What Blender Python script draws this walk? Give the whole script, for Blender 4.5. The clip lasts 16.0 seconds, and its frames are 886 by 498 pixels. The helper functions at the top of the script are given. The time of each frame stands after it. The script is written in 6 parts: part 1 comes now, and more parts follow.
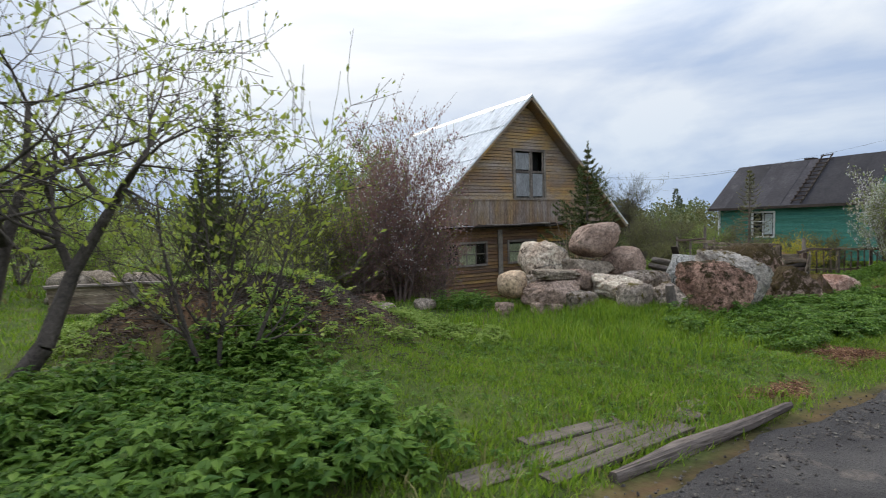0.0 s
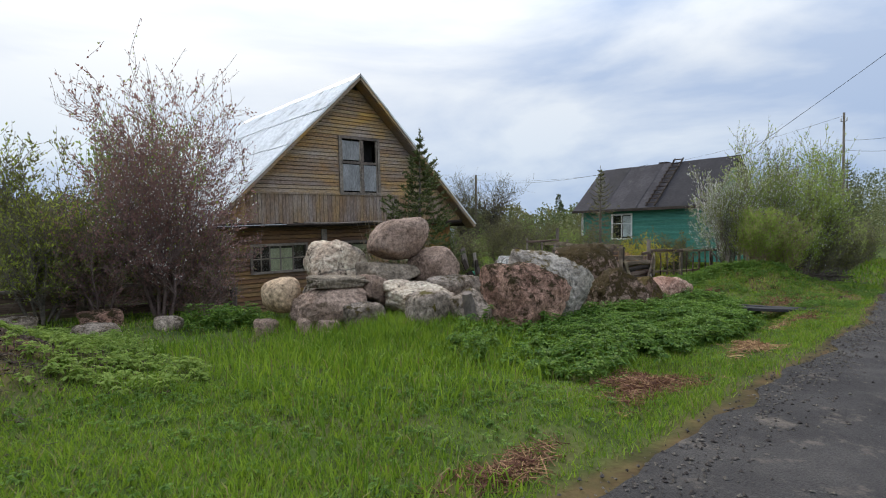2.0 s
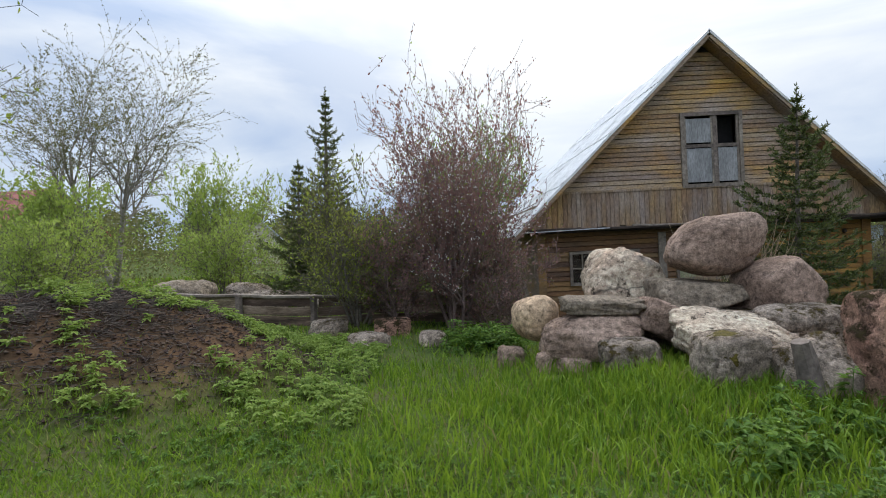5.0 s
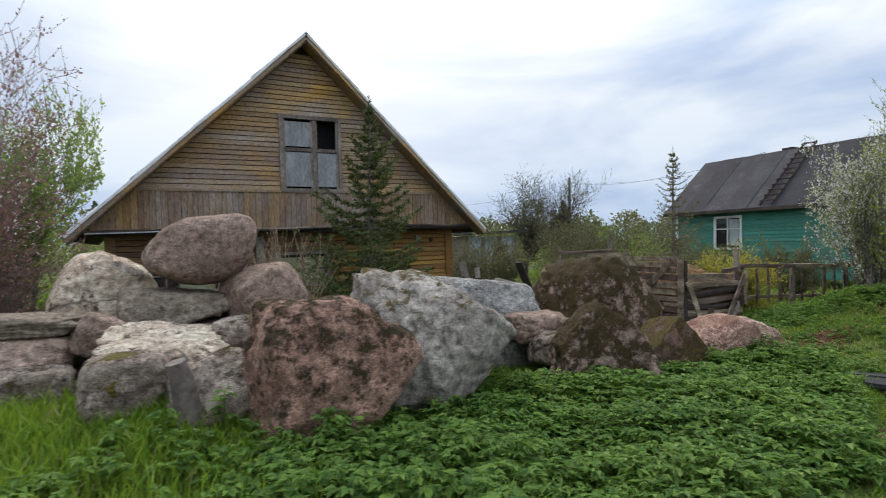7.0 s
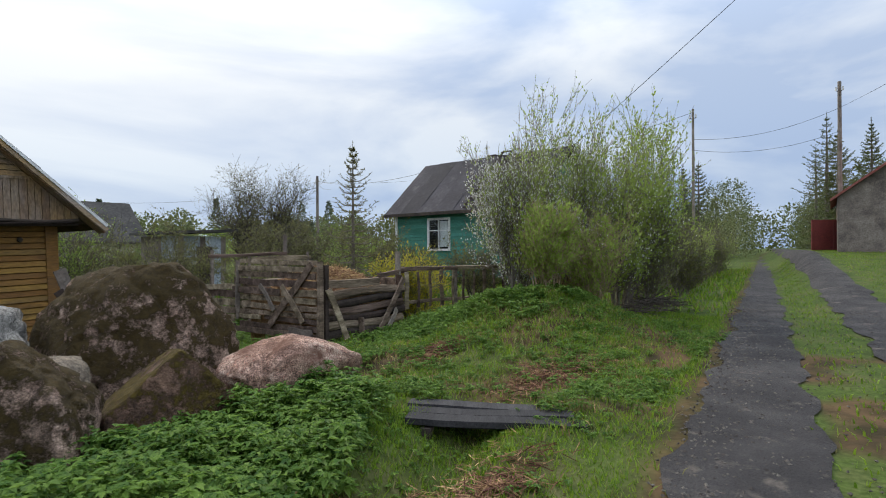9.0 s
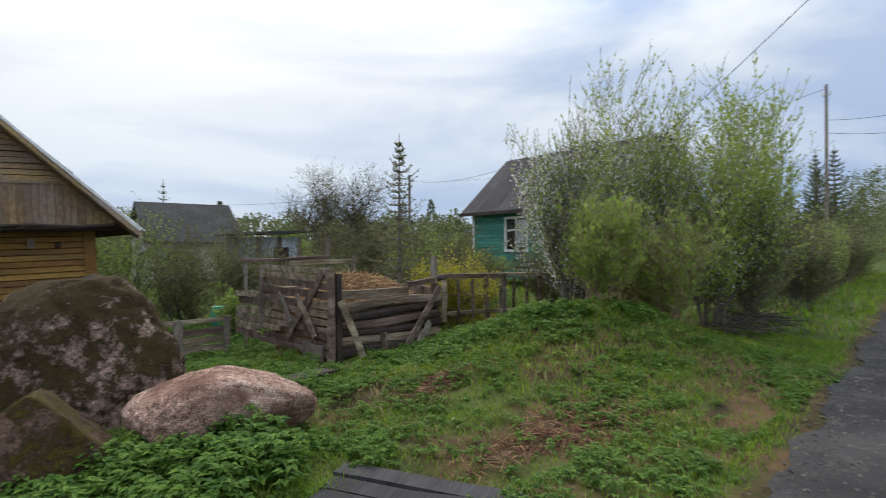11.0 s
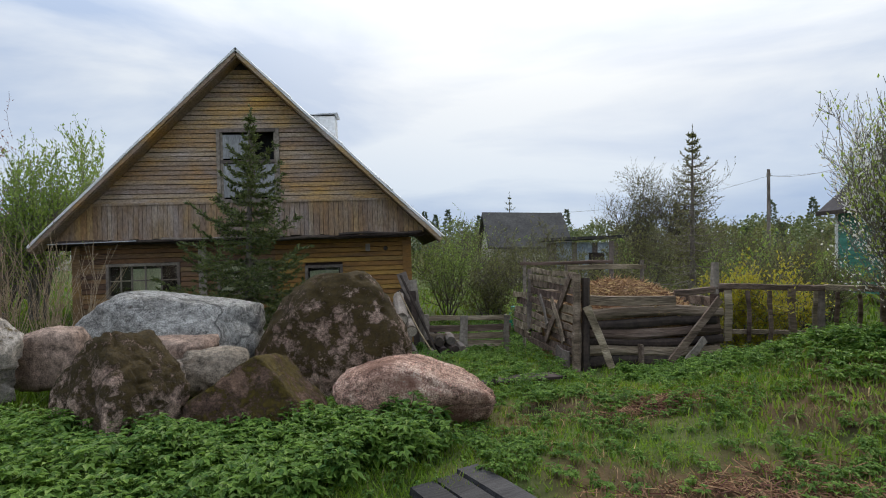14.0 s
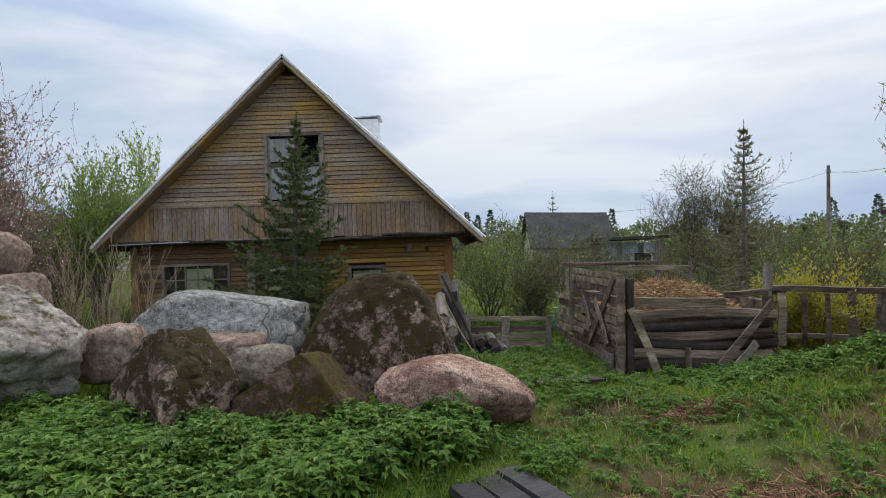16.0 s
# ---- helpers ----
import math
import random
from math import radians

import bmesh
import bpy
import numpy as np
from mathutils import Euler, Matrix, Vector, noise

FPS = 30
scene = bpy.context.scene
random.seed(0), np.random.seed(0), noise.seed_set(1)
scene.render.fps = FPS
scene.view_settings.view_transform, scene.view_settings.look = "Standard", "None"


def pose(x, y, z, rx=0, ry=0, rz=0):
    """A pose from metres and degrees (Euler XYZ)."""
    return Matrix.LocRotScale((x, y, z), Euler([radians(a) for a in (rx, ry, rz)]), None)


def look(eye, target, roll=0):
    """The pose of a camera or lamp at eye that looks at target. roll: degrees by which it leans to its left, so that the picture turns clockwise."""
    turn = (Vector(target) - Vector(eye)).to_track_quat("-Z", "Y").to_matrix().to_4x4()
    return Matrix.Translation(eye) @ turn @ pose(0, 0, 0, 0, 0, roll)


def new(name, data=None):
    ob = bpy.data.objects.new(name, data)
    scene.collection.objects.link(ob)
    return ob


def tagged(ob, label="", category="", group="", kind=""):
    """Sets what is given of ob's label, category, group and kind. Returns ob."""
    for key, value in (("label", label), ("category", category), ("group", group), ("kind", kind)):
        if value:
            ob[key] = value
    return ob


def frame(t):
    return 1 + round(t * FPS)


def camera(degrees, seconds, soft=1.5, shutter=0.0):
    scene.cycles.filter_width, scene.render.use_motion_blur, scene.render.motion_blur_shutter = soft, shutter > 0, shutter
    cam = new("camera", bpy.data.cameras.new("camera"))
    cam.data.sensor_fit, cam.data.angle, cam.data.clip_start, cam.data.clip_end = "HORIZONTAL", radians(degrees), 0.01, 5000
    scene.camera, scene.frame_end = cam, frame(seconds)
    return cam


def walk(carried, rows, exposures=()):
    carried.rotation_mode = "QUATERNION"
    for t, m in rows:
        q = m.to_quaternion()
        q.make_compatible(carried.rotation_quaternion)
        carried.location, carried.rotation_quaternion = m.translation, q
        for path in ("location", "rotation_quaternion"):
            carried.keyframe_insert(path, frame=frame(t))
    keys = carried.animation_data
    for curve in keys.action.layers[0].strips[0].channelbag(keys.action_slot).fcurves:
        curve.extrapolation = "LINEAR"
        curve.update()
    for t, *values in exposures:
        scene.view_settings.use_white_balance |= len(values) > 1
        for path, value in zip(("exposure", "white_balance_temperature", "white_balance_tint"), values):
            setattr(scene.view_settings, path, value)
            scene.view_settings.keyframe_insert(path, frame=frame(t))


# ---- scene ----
cam = camera(78.3, 16.0, soft=1.0, shutter=0.15)
PATH = [
    (0, (-11.589, 1.113, 0.994), (-10.487, 2.782, 0.944), -0.0),
    (0.5, (-10.697, 1.219, 0.938), (-9.445, 2.778, 0.897), 0.5),
    (1, (-9.986, 1.274, 0.909), (-8.616, 2.731, 0.869), 0.2),
    (1.5, (-9.261, 1.407, 0.893), (-7.865, 2.838, 0.857), 0.2),
    (2, (-8.627, 1.566, 0.883), (-7.238, 3.005, 0.849), 0.0),
    (2.5, (-8.209, 1.795, 0.917), (-7.006, 3.393, 0.884), -0.1),
    (3, (-7.822, 1.989, 0.946), (-6.943, 3.785, 0.913), 0.1),
    (3.2, (-7.632, 2.074, 0.951), (-6.903, 3.936, 0.918), 0.0),
    (5.3, (-5.779, 2.724, 0.931), (-5.701, 4.722, 0.912), -0.8),
    (5.5, (-5.553, 2.777, 0.936), (-5.365, 4.767, 0.904), 0.1),
    (6, (-4.895, 2.81, 0.995), (-4.41, 4.75, 0.975), -0.4),
    (6.5, (-4.198, 2.754, 1.001), (-3.427, 4.6, 0.978), -0.0),
    (7, (-3.423, 2.75, 0.889), (-2.384, 4.458, 0.893), -0.1),
    (7.5, (-2.568, 2.647, 0.94), (-1.337, 4.223, 0.933), -0.3),
    (8, (-1.866, 2.544, 0.926), (-0.379, 3.882, 0.926), -0.2),
    (8.5, (-1.056, 2.474, 0.94), (0.52, 3.705, 0.933), -0.4),
    (8.7, (-0.768, 2.427, 0.916), (0.86, 3.588, 0.919), -0.3),
    (10.8, (1.33, 2.262, 1.093), (2.852, 3.559, 1.071), -0.8),
    (11, (1.46, 2.294, 1.055), (2.831, 3.75, 1.05), -0.3),
    (11.5, (1.833, 2.144, 1.037), (2.768, 3.912, 1.043), -0.6),
    (12, (2.232, 2.029, 1.042), (2.799, 3.947, 1.06), -0.6),
    (12.5, (2.635, 1.986, 1.023), (3.067, 3.938, 1.036), -0.6),
    (13, (2.826, 1.87, 1.002), (3.204, 3.834, 1.026), -0.4),
    (13.5, (2.864, 1.803, 1.02), (3.182, 3.778, 1.042), 0.1),
    (14, (2.866, 1.812, 1.003), (3.116, 3.796, 1.023), 0.2),
    (14.5, (2.869, 1.811, 1.013), (3.065, 3.801, 1.031), 0.2),
    (15, (2.871, 1.805, 1.012), (3.027, 3.799, 1.03), 0.2),
    (15.5, (2.878, 1.801, 1.02), (2.997, 3.797, 1.037), 0.2),
    (16, (2.884, 1.786, 1.006), (2.979, 3.784, 1.027), 0.2),
]
walk(cam, [(t, look(eye, target, roll)) for t, eye, target, roll in PATH], exposures=[(0, 0.0), (3.2, 0.02), (5.5, 0.09), (7.5, 0.08), (8.7, 0.02), (11, 0.0), (13, -0.06), (16, -0.07)])

# ---- exposure and sky light ----
SUN_HEAD, SUN_ELEV = radians(18), radians(38)
world = bpy.data.worlds.new("overcast_sky")
scene.world = world
world.use_nodes = True
wn, wl = world.node_tree.nodes, world.node_tree.links
wn.clear()
w_out = wn.new("ShaderNodeOutputWorld")
w_bg = wn.new("ShaderNodeBackground")
w_sky = wn.new("ShaderNodeTexSky")
w_sky.sky_type, w_sky.sun_disc = "NISHITA", False
w_sky.sun_elevation, w_sky.sun_rotation = SUN_ELEV, SUN_HEAD
w_tc = wn.new("ShaderNodeTexCoord")
w_map = wn.new("ShaderNodeMapping")
w_map.inputs["Scale"].default_value = (1.0, 1.3, 4.2)
w_map.inputs["Rotation"].default_value = (0.0, radians(14), radians(30))
w_n1 = wn.new("ShaderNodeTexNoise")
w_n1.inputs["Scale"].default_value, w_n1.inputs["Detail"].default_value = 1.5, 7.0
w_n1.inputs["Roughness"].default_value, w_n1.inputs["Distortion"].default_value = 0.52, 0.4
w_r = wn.new("ShaderNodeValToRGB")
w_r.color_ramp.elements[0].position, w_r.color_ramp.elements[1].position = 0.42, 0.60
# the brighter part of the cloud cover lies round the hidden sun
w_dot = wn.new("ShaderNodeVectorMath")
w_dot.operation = "DOT_PRODUCT"
w_dot.inputs[1].default_value = (math.sin(SUN_HEAD) * math.cos(SUN_ELEV), math.cos(SUN_HEAD) * math.cos(SUN_ELEV), math.sin(SUN_ELEV))
w_glow = wn.new("ShaderNodeMapRange")
w_glow.inputs[1].default_value, w_glow.inputs[2].default_value = 0.76, 1.0
w_glow.inputs[3].default_value, w_glow.inputs[4].default_value = 0.0, 0.55
w_cloud = wn.new("ShaderNodeMixRGB")
w_cloud.inputs[1].default_value, w_cloud.inputs[2].default_value = (5.0, 6.1, 8.1, 1), (8.6, 9.1, 9.7, 1)
w_add = wn.new("ShaderNodeMath")
w_add.use_clamp = True
w_white = wn.new("ShaderNodeMixRGB")
w_white.inputs[2].default_value = (12.0, 11.9, 11.5, 1)
w_mix = wn.new("ShaderNodeMixRGB")
w_mix.inputs[0].default_value = 0.92
wl.new(w_tc.outputs["Generated"], w_map.inputs[0])
wl.new(w_map.outputs[0], w_n1.inputs["Vector"])
wl.new(w_n1.outputs[0], w_r.inputs[0])
wl.new(w_tc.outputs["Generated"], w_dot.inputs[0])
wl.new(w_dot.outputs["Value"], w_glow.inputs[0])
wl.new(w_r.outputs[0], w_cloud.inputs[0])
wl.new(w_glow.outputs[0], w_white.inputs[0])
wl.new(w_cloud.outputs[0], w_white.inputs[1])
wl.new(w_sky.outputs[0], w_mix.inputs[1])
wl.new(w_white.outputs[0], w_mix.inputs[2])
w_sep = wn.new("ShaderNodeSeparateXYZ")
w_zen = wn.new("ShaderNodeMapRange")
w_zen.interpolation_type = "SMOOTHSTEP"
w_zen.inputs[1].default_value, w_zen.inputs[2].default_value = 0.25, 1.0
w_zen.inputs[3].default_value, w_zen.inputs[4].default_value = 1.0, 3.0
w_gain = wn.new("ShaderNodeVectorMath")
w_gain.operation = "SCALE"
wl.new(w_tc.outputs["Generated"], w_sep.inputs[0])
wl.new(w_sep.outputs["Z"], w_zen.inputs[0])
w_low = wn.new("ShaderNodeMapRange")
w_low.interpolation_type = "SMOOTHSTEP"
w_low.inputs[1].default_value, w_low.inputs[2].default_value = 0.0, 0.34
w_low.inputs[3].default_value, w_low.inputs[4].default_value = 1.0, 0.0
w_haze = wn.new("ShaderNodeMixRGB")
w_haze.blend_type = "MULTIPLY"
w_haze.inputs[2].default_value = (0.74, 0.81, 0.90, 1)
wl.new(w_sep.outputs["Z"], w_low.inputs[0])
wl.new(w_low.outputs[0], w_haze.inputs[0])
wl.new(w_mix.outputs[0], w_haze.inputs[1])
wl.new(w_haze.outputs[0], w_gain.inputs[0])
wl.new(w_zen.outputs[0], w_gain.inputs["Scale"])
wl.new(w_gain.outputs[0], w_bg.inputs[0])
w_bg.inputs[1].default_value = 0.1
wl.new(w_bg.outputs[0], w_out.inputs[0])

sun_data = bpy.data.lights.new("sun", "SUN")
sun_data.energy, sun_data.angle, sun_data.color = 1.9, radians(30), (1.0, 0.89, 0.73)
sun = new("sun", sun_data)
sun.matrix_world = look((20 * math.sin(SUN_HEAD), 20 * math.cos(SUN_HEAD), 20), (20 * math.sin(SUN_HEAD) - math.sin(SUN_HEAD) * math.cos(SUN_ELEV), 20 * math.cos(SUN_HEAD) - math.cos(SUN_HEAD) * math.cos(SUN_ELEV), 20 - math.sin(SUN_ELEV)))


# ---- materials ----
def surface(name, colours, scale=4.0, rough=0.85, bump=0.3, stretch=(1, 1, 1), fine=8.0, vary=0.0, island=0.0,
            metal=0.0, accent=None, accent_at=0.6, accent_scale=1.5, coherent=False, accent_soft=0.08):
    """Two or three colours mixed by noise at two scales, an accent (moss, stain) in patches, per-object and per-piece variation, bump."""
    m = bpy.data.materials.new(name)
    m.use_nodes = True
    n, l = m.node_tree.nodes, m.node_tree.links
    b = n["Principled BSDF"]
    b.inputs["Metallic"].default_value = metal
    b.inputs["Specular IOR Level"].default_value = 0.5 if rough < 0.65 else 0.2
    tc = n.new("ShaderNodeTexCoord")
    mp = n.new("ShaderNodeMapping")
    mp.inputs["Scale"].default_value = stretch
    l.new(tc.outputs["Object"], mp.inputs[0])
    info = n.new("ShaderNodeObjectInfo")
    off = n.new("ShaderNodeVectorMath")
    off.operation = "MULTIPLY_ADD"
    off.inputs[1].default_value = (0, 0, 0) if coherent else (37, 53, 71)
    l.new(info.outputs["Random"], off.inputs[0])
    l.new(mp.outputs[0], off.inputs[2])
    big = n.new("ShaderNodeTexNoise")
    big.inputs["Scale"].default_value, big.inputs["Detail"].default_value = scale, 6
    big.inputs["Roughness"].default_value = 0.6
    small = n.new("ShaderNodeTexNoise")
    small.inputs["Scale"].default_value, small.inputs["Detail"].default_value = scale * fine, 4
    for t in (big, small):
        l.new(off.outputs[0], t.inputs["Vector"])
    ramp = n.new("ShaderNodeValToRGB")
    el = ramp.color_ramp.elements
    el[0].position, el[1].position = 0.32, 0.68
    el[0].color, el[1].color = (*colours[0], 1), (*colours[-1], 1)
    if len(colours) == 3:
        el.new(0.5).color = (*colours[1], 1)
    l.new(big.outputs[0], ramp.inputs[0])
    col = ramp.outputs[0]
    grain = n.new("ShaderNodeMixRGB")
    grain.blend_type = "OVERLAY"
    grain.inputs[0].default_value = 0.75
    l.new(col, grain.inputs[1])
    l.new(small.outputs[0], grain.inputs[2])
    col = grain.outputs[0]
    if accent:
        an = n.new("ShaderNodeTexNoise")
        an.inputs["Scale"].default_value, an.inputs["Detail"].default_value = accent_scale, 8
        an.inputs["Roughness"].default_value = 0.65
        l.new(off.outputs[0], an.inputs["Vector"])
        mr = n.new("ShaderNodeMapRange")
        mr.inputs[1].default_value, mr.inputs[2].default_value = accent_at - accent_soft, accent_at + accent_soft
        l.new(an.outputs[0], mr.inputs[0])
        mx = n.new("ShaderNodeMixRGB")
        mx.inputs[2].default_value = (*accent, 1)
        l.new(mr.outputs[0], mx.inputs[0])
        l.new(col, mx.inputs[1])
        col = mx.outputs[0]
    for amount, source in ((vary, info.outputs["Random"]), (island, None)):
        if amount:
            if source is None:
                source = n.new("ShaderNodeNewGeometry").outputs["Random Per Island"]
            mr = n.new("ShaderNodeMapRange")
            mr.inputs[3].default_value, mr.inputs[4].default_value = 1 - amount, 1 + amount
            l.new(source, mr.inputs[0])
            hs = n.new("ShaderNodeHueSaturation")
            l.new(mr.outputs[0], hs.inputs["Value"])
            hue = n.new("ShaderNodeMapRange")
            hue.inputs[3].default_value, hue.inputs[4].default_value = 0.5 - amount * 0.05, 0.5 + amount * 0.05
            l.new(source, hue.inputs[0])
            l.new(hue.outputs[0], hs.inputs["Hue"])
            l.new(col, hs.inputs["Color"])
            col = hs.outputs[0]
    l.new(col, b.inputs["Base Color"])
    rr = n.new("ShaderNodeMapRange")
    rr.inputs[3].default_value, rr.inputs[4].default_value = max(0.02, rough - 0.12), min(1, rough + 0.12)
    l.new(small.outputs[0], rr.inputs[0])
    l.new(rr.outputs[0], b.inputs["Roughness"])
    if bump:
        bp = n.new("ShaderNodeBump")
        bp.inputs["Strength"].default_value, bp.inputs["Distance"].default_value = bump, 0.02
        ad = n.new("ShaderNodeMath")
        l.new(big.outputs[0], ad.inputs[0])
        l.new(small.outputs[0], ad.inputs[1])
        l.new(ad.outputs[0], bp.inputs["Height"])
        l.new(bp.outputs[0], b.inputs["Normal"])
    return m


def leafy(name, c1, c2, island=0.35, through_light=0.35, rough=0.55):
    """Thin leaf: colour by piece, part of the light shines through."""
    m = bpy.data.materials.new(name)
    m.use_nodes = True
    n, l = m.node_tree.nodes, m.node_tree.links
    b, out = n["Principled BSDF"], n["Material Output"]
    b.inputs["Roughness"].default_value = rough
    b.inputs["Specular IOR Level"].default_value = 0.25
    geo = n.new("ShaderNodeNewGeometry")
    tc = n.new("ShaderNodeTexCoord")
    no = n.new("ShaderNodeTexNoise")
    no.inputs["Scale"].default_value, no.inputs["Detail"].default_value = 1.1, 3
    l.new(tc.outputs["Object"], no.inputs["Vector"])
    ad = n.new("ShaderNodeMath")
    ad.operation = "MULTIPLY_ADD"
    ad.inputs[1].default_value, ad.inputs[2].default_value = 0.8, -0.2
    l.new(geo.outputs["Random Per Island"], ad.inputs[0])
    ad2 = n.new("ShaderNodeMath")
    ad2.operation = "MULTIPLY_ADD"
    ad2.inputs[1].default_value = 0.6
    l.new(no.outputs[0], ad2.inputs[0])
    l.new(ad.outputs[0], ad2.inputs[2])
    mx = n.new("ShaderNodeMixRGB")
    mx.inputs[1].default_value, mx.inputs[2].default_value = (*c1, 1), (*c2, 1)
    l.new(ad2.outputs[0], mx.inputs[0])
    l.new(mx.outputs[0], b.inputs["Base Color"])
    tr = n.new("ShaderNodeBsdfTranslucent")
    l.new(mx.outputs[0], tr.inputs[0])
    ms = n.new("ShaderNodeMixShader")
    ms.inputs[0].default_value = through_light
    l.new(b.outputs[0], ms.inputs[1])
    l.new(tr.outputs[0], ms.inputs[2])
    l.new(ms.outputs[0], out.inputs[0])
    return m


M_ROAD = surface("old_asphalt", [(0.026, 0.0235, 0.0225), (0.043, 0.039, 0.037), (0.066, 0.06, 0.055)], 1.3, 0.95, 1.0, fine=60, accent=(0.15, 0.125, 0.10), accent_at=0.66, accent_scale=3)
M_GRAVEL = surface("gravel", [(0.052, 0.045, 0.039), (0.112, 0.096, 0.082)], 6, 0.9, 0.3, island=0.5)
M_GRASS = leafy("grass_blade", (0.063, 0.138, 0.011), (0.243, 0.345, 0.030), through_light=0.42)
M_GRASSDRY = leafy("grass_dry", (0.12, 0.13, 0.03), (0.28, 0.24, 0.10), through_light=0.2, rough=0.8)
M_NETTLE = leafy("nettle_leaf", (0.034, 0.094, 0.013), (0.185, 0.29, 0.045), through_light=0.42)
M_STRAW = surface("dry_straw", [(0.22, 0.12, 0.06), (0.42, 0.27, 0.14)], 6, 0.9, 0.1, island=0.45)
M_DRYLEAF = surface("dry_leaves", [(0.12, 0.055, 0.03), (0.24, 0.13, 0.075)], 6, 0.9, 0.1, island=0.5)
M_SIDING = surface("weathered_siding", [(0.31, 0.255, 0.225), (0.275, 0.197, 0.13), (0.41, 0.238, 0.073)], 0.75, 0.85, 0.6, stretch=(1, 1, 2.2), fine=22, vary=0.16, coherent=True)
M_SIDINGV = surface("weathered_boards", [(0.285, 0.235, 0.205), (0.225, 0.155, 0.10), (0.32, 0.195, 0.085)], 0.8, 0.85, 0.6, stretch=(2.2, 1, 0.7), fine=22, vary=0.15, coherent=True)
M_LOWSIDE = surface("orange_boards", [(0.15, 0.088, 0.040), (0.24, 0.13, 0.036), (0.31, 0.17, 0.042)], 0.9, 0.75, 0.35, stretch=(0.8, 1, 5), fine=14, vary=0.22)
M_GREYWOOD = surface("grey_wood", [(0.108, 0.09, 0.0764), (0.184, 0.15, 0.124), (0.248, 0.21, 0.175)], 1.6, 0.9, 0.6, stretch=(1, 1, 1), fine=12, vary=0.25)
M_OLDWOOD = surface("old_planks", [(0.056, 0.04, 0.0278), (0.157, 0.113, 0.08), (0.291, 0.22, 0.165)], 2.2, 0.9, 0.8, stretch=(0.35, 3, 3), fine=9, vary=0.45)
M_DARKWOOD = surface("dark_wood", [(0.025, 0.02, 0.017), (0.07, 0.05, 0.04)], 2, 0.85, 0.4, fine=9, vary=0.3)
M_WETPLANK = surface("wet_dark_planks", [(0.018, 0.017, 0.018), (0.045, 0.042, 0.042)], 2, 0.8, 0.5, stretch=(0.4, 3, 3), fine=9, vary=0.3)
M_ROOFGREY = surface("pale_roof_sheet", [(0.58, 0.58, 0.57), (0.72, 0.72, 0.71)], 1.2, 0.7, 0.2, fine=10, accent=(0.26, 0.25, 0.23), accent_at=0.64)
M_ROOFDARK = surface("tar_felt", [(0.018, 0.017, 0.02), (0.038, 0.035, 0.039)], 0.8, 0.85, 0.3, fine=12, vary=0.35, accent=(0.06, 0.055, 0.055), accent_at=0.66)
M_GREEN = surface("green_paint", [(0.042, 0.165, 0.122), (0.075, 0.235, 0.175)], 1.1, 0.7, 0.25, stretch=(1, 1, 5), fine=12, vary=0.12)
M_WHITE = surface("old_white_paint", [(0.55, 0.54, 0.50), (0.74, 0.73, 0.70)], 3, 0.7, 0.2)
M_SHEET = surface("zinc_sheet", [(0.36, 0.37, 0.38), (0.55, 0.56, 0.57)], 2, 0.45, 0.15, metal=0.5)
M_CURTAIN = surface("pale_curtain", [(0.34, 0.33, 0.19), (0.5, 0.48, 0.3)], 3, 0.9, 0.1, stretch=(6, 1, 0.4))
M_BARK = surface("bark", [(0.10, 0.085, 0.07), (0.20, 0.17, 0.14)], 6, 0.95, 0.6, fine=6)
M_BARKDARK = surface("dark_bark", [(0.045, 0.037, 0.03), (0.11, 0.09, 0.075)], 6, 0.95, 0.6, fine=6)
M_BARKRED = surface("reddish_twigs", [(0.12, 0.083, 0.075), (0.235, 0.165, 0.15)], 6, 0.9, 0.3)
M_BARKPALE = surface("pale_bark", [(0.16, 0.14, 0.12), (0.30, 0.27, 0.23)], 5, 0.9, 0.4)
M_TANTWIG = surface("dry_tan_stems", [(0.26, 0.18, 0.11), (0.42, 0.32, 0.21)], 6, 0.9, 0.1)
M_LEAFYEL = leafy("leaf_yellow_green", (0.20, 0.27, 0.04), (0.36, 0.40, 0.07), through_light=0.45)
M_LEAFGRN = leafy("leaf_fresh_green", (0.15, 0.235, 0.04), (0.29, 0.37, 0.08), through_light=0.45)
M_LEAFOLV = leafy("leaf_olive", (0.105, 0.112, 0.036), (0.205, 0.195, 0.07), through_light=0.3)
M_LEAFRED = leafy("leaf_purple", (0.20, 0.10, 0.092), (0.37, 0.22, 0.19), through_light=0.45)
M_BLOSSOM = leafy("blossom_white", (0.62, 0.61, 0.57), (0.84, 0.83, 0.80), through_light=0.5)
M_WILLOW = leafy("leaf_willow", (0.235, 0.33, 0.055), (0.41, 0.49, 0.115), through_light=0.5)
M_FORSY = leafy("leaf_yellow", (0.36, 0.32, 0.03), (0.52, 0.45, 0.05))
M_NEEDLE = leafy("spruce_needles", (0.03, 0.052, 0.016), (0.17, 0.19, 0.055), through_light=0.2)
M_FARLEAF = leafy("far_foliage", (0.08, 0.105, 0.038), (0.18, 0.20, 0.075), through_light=0.25)
M_REDFENCE = surface("red_sheet", [(0.16, 0.03, 0.03), (0.22, 0.045, 0.04)], 2, 0.6, 0.1)
M_REDROOF = surface("red_roof", [(0.22, 0.07, 0.055), (0.32, 0.12, 0.09)], 2, 0.7, 0.2)
M_BLUEROOF = surface("blue_grey_roof", [(0.28, 0.33, 0.40), (0.42, 0.47, 0.53)], 2, 0.6, 0.1)
M_WIRE = surface("black_cable", [(0.02, 0.02, 0.02), (0.03, 0.03, 0.03)], 5, 0.6, 0)
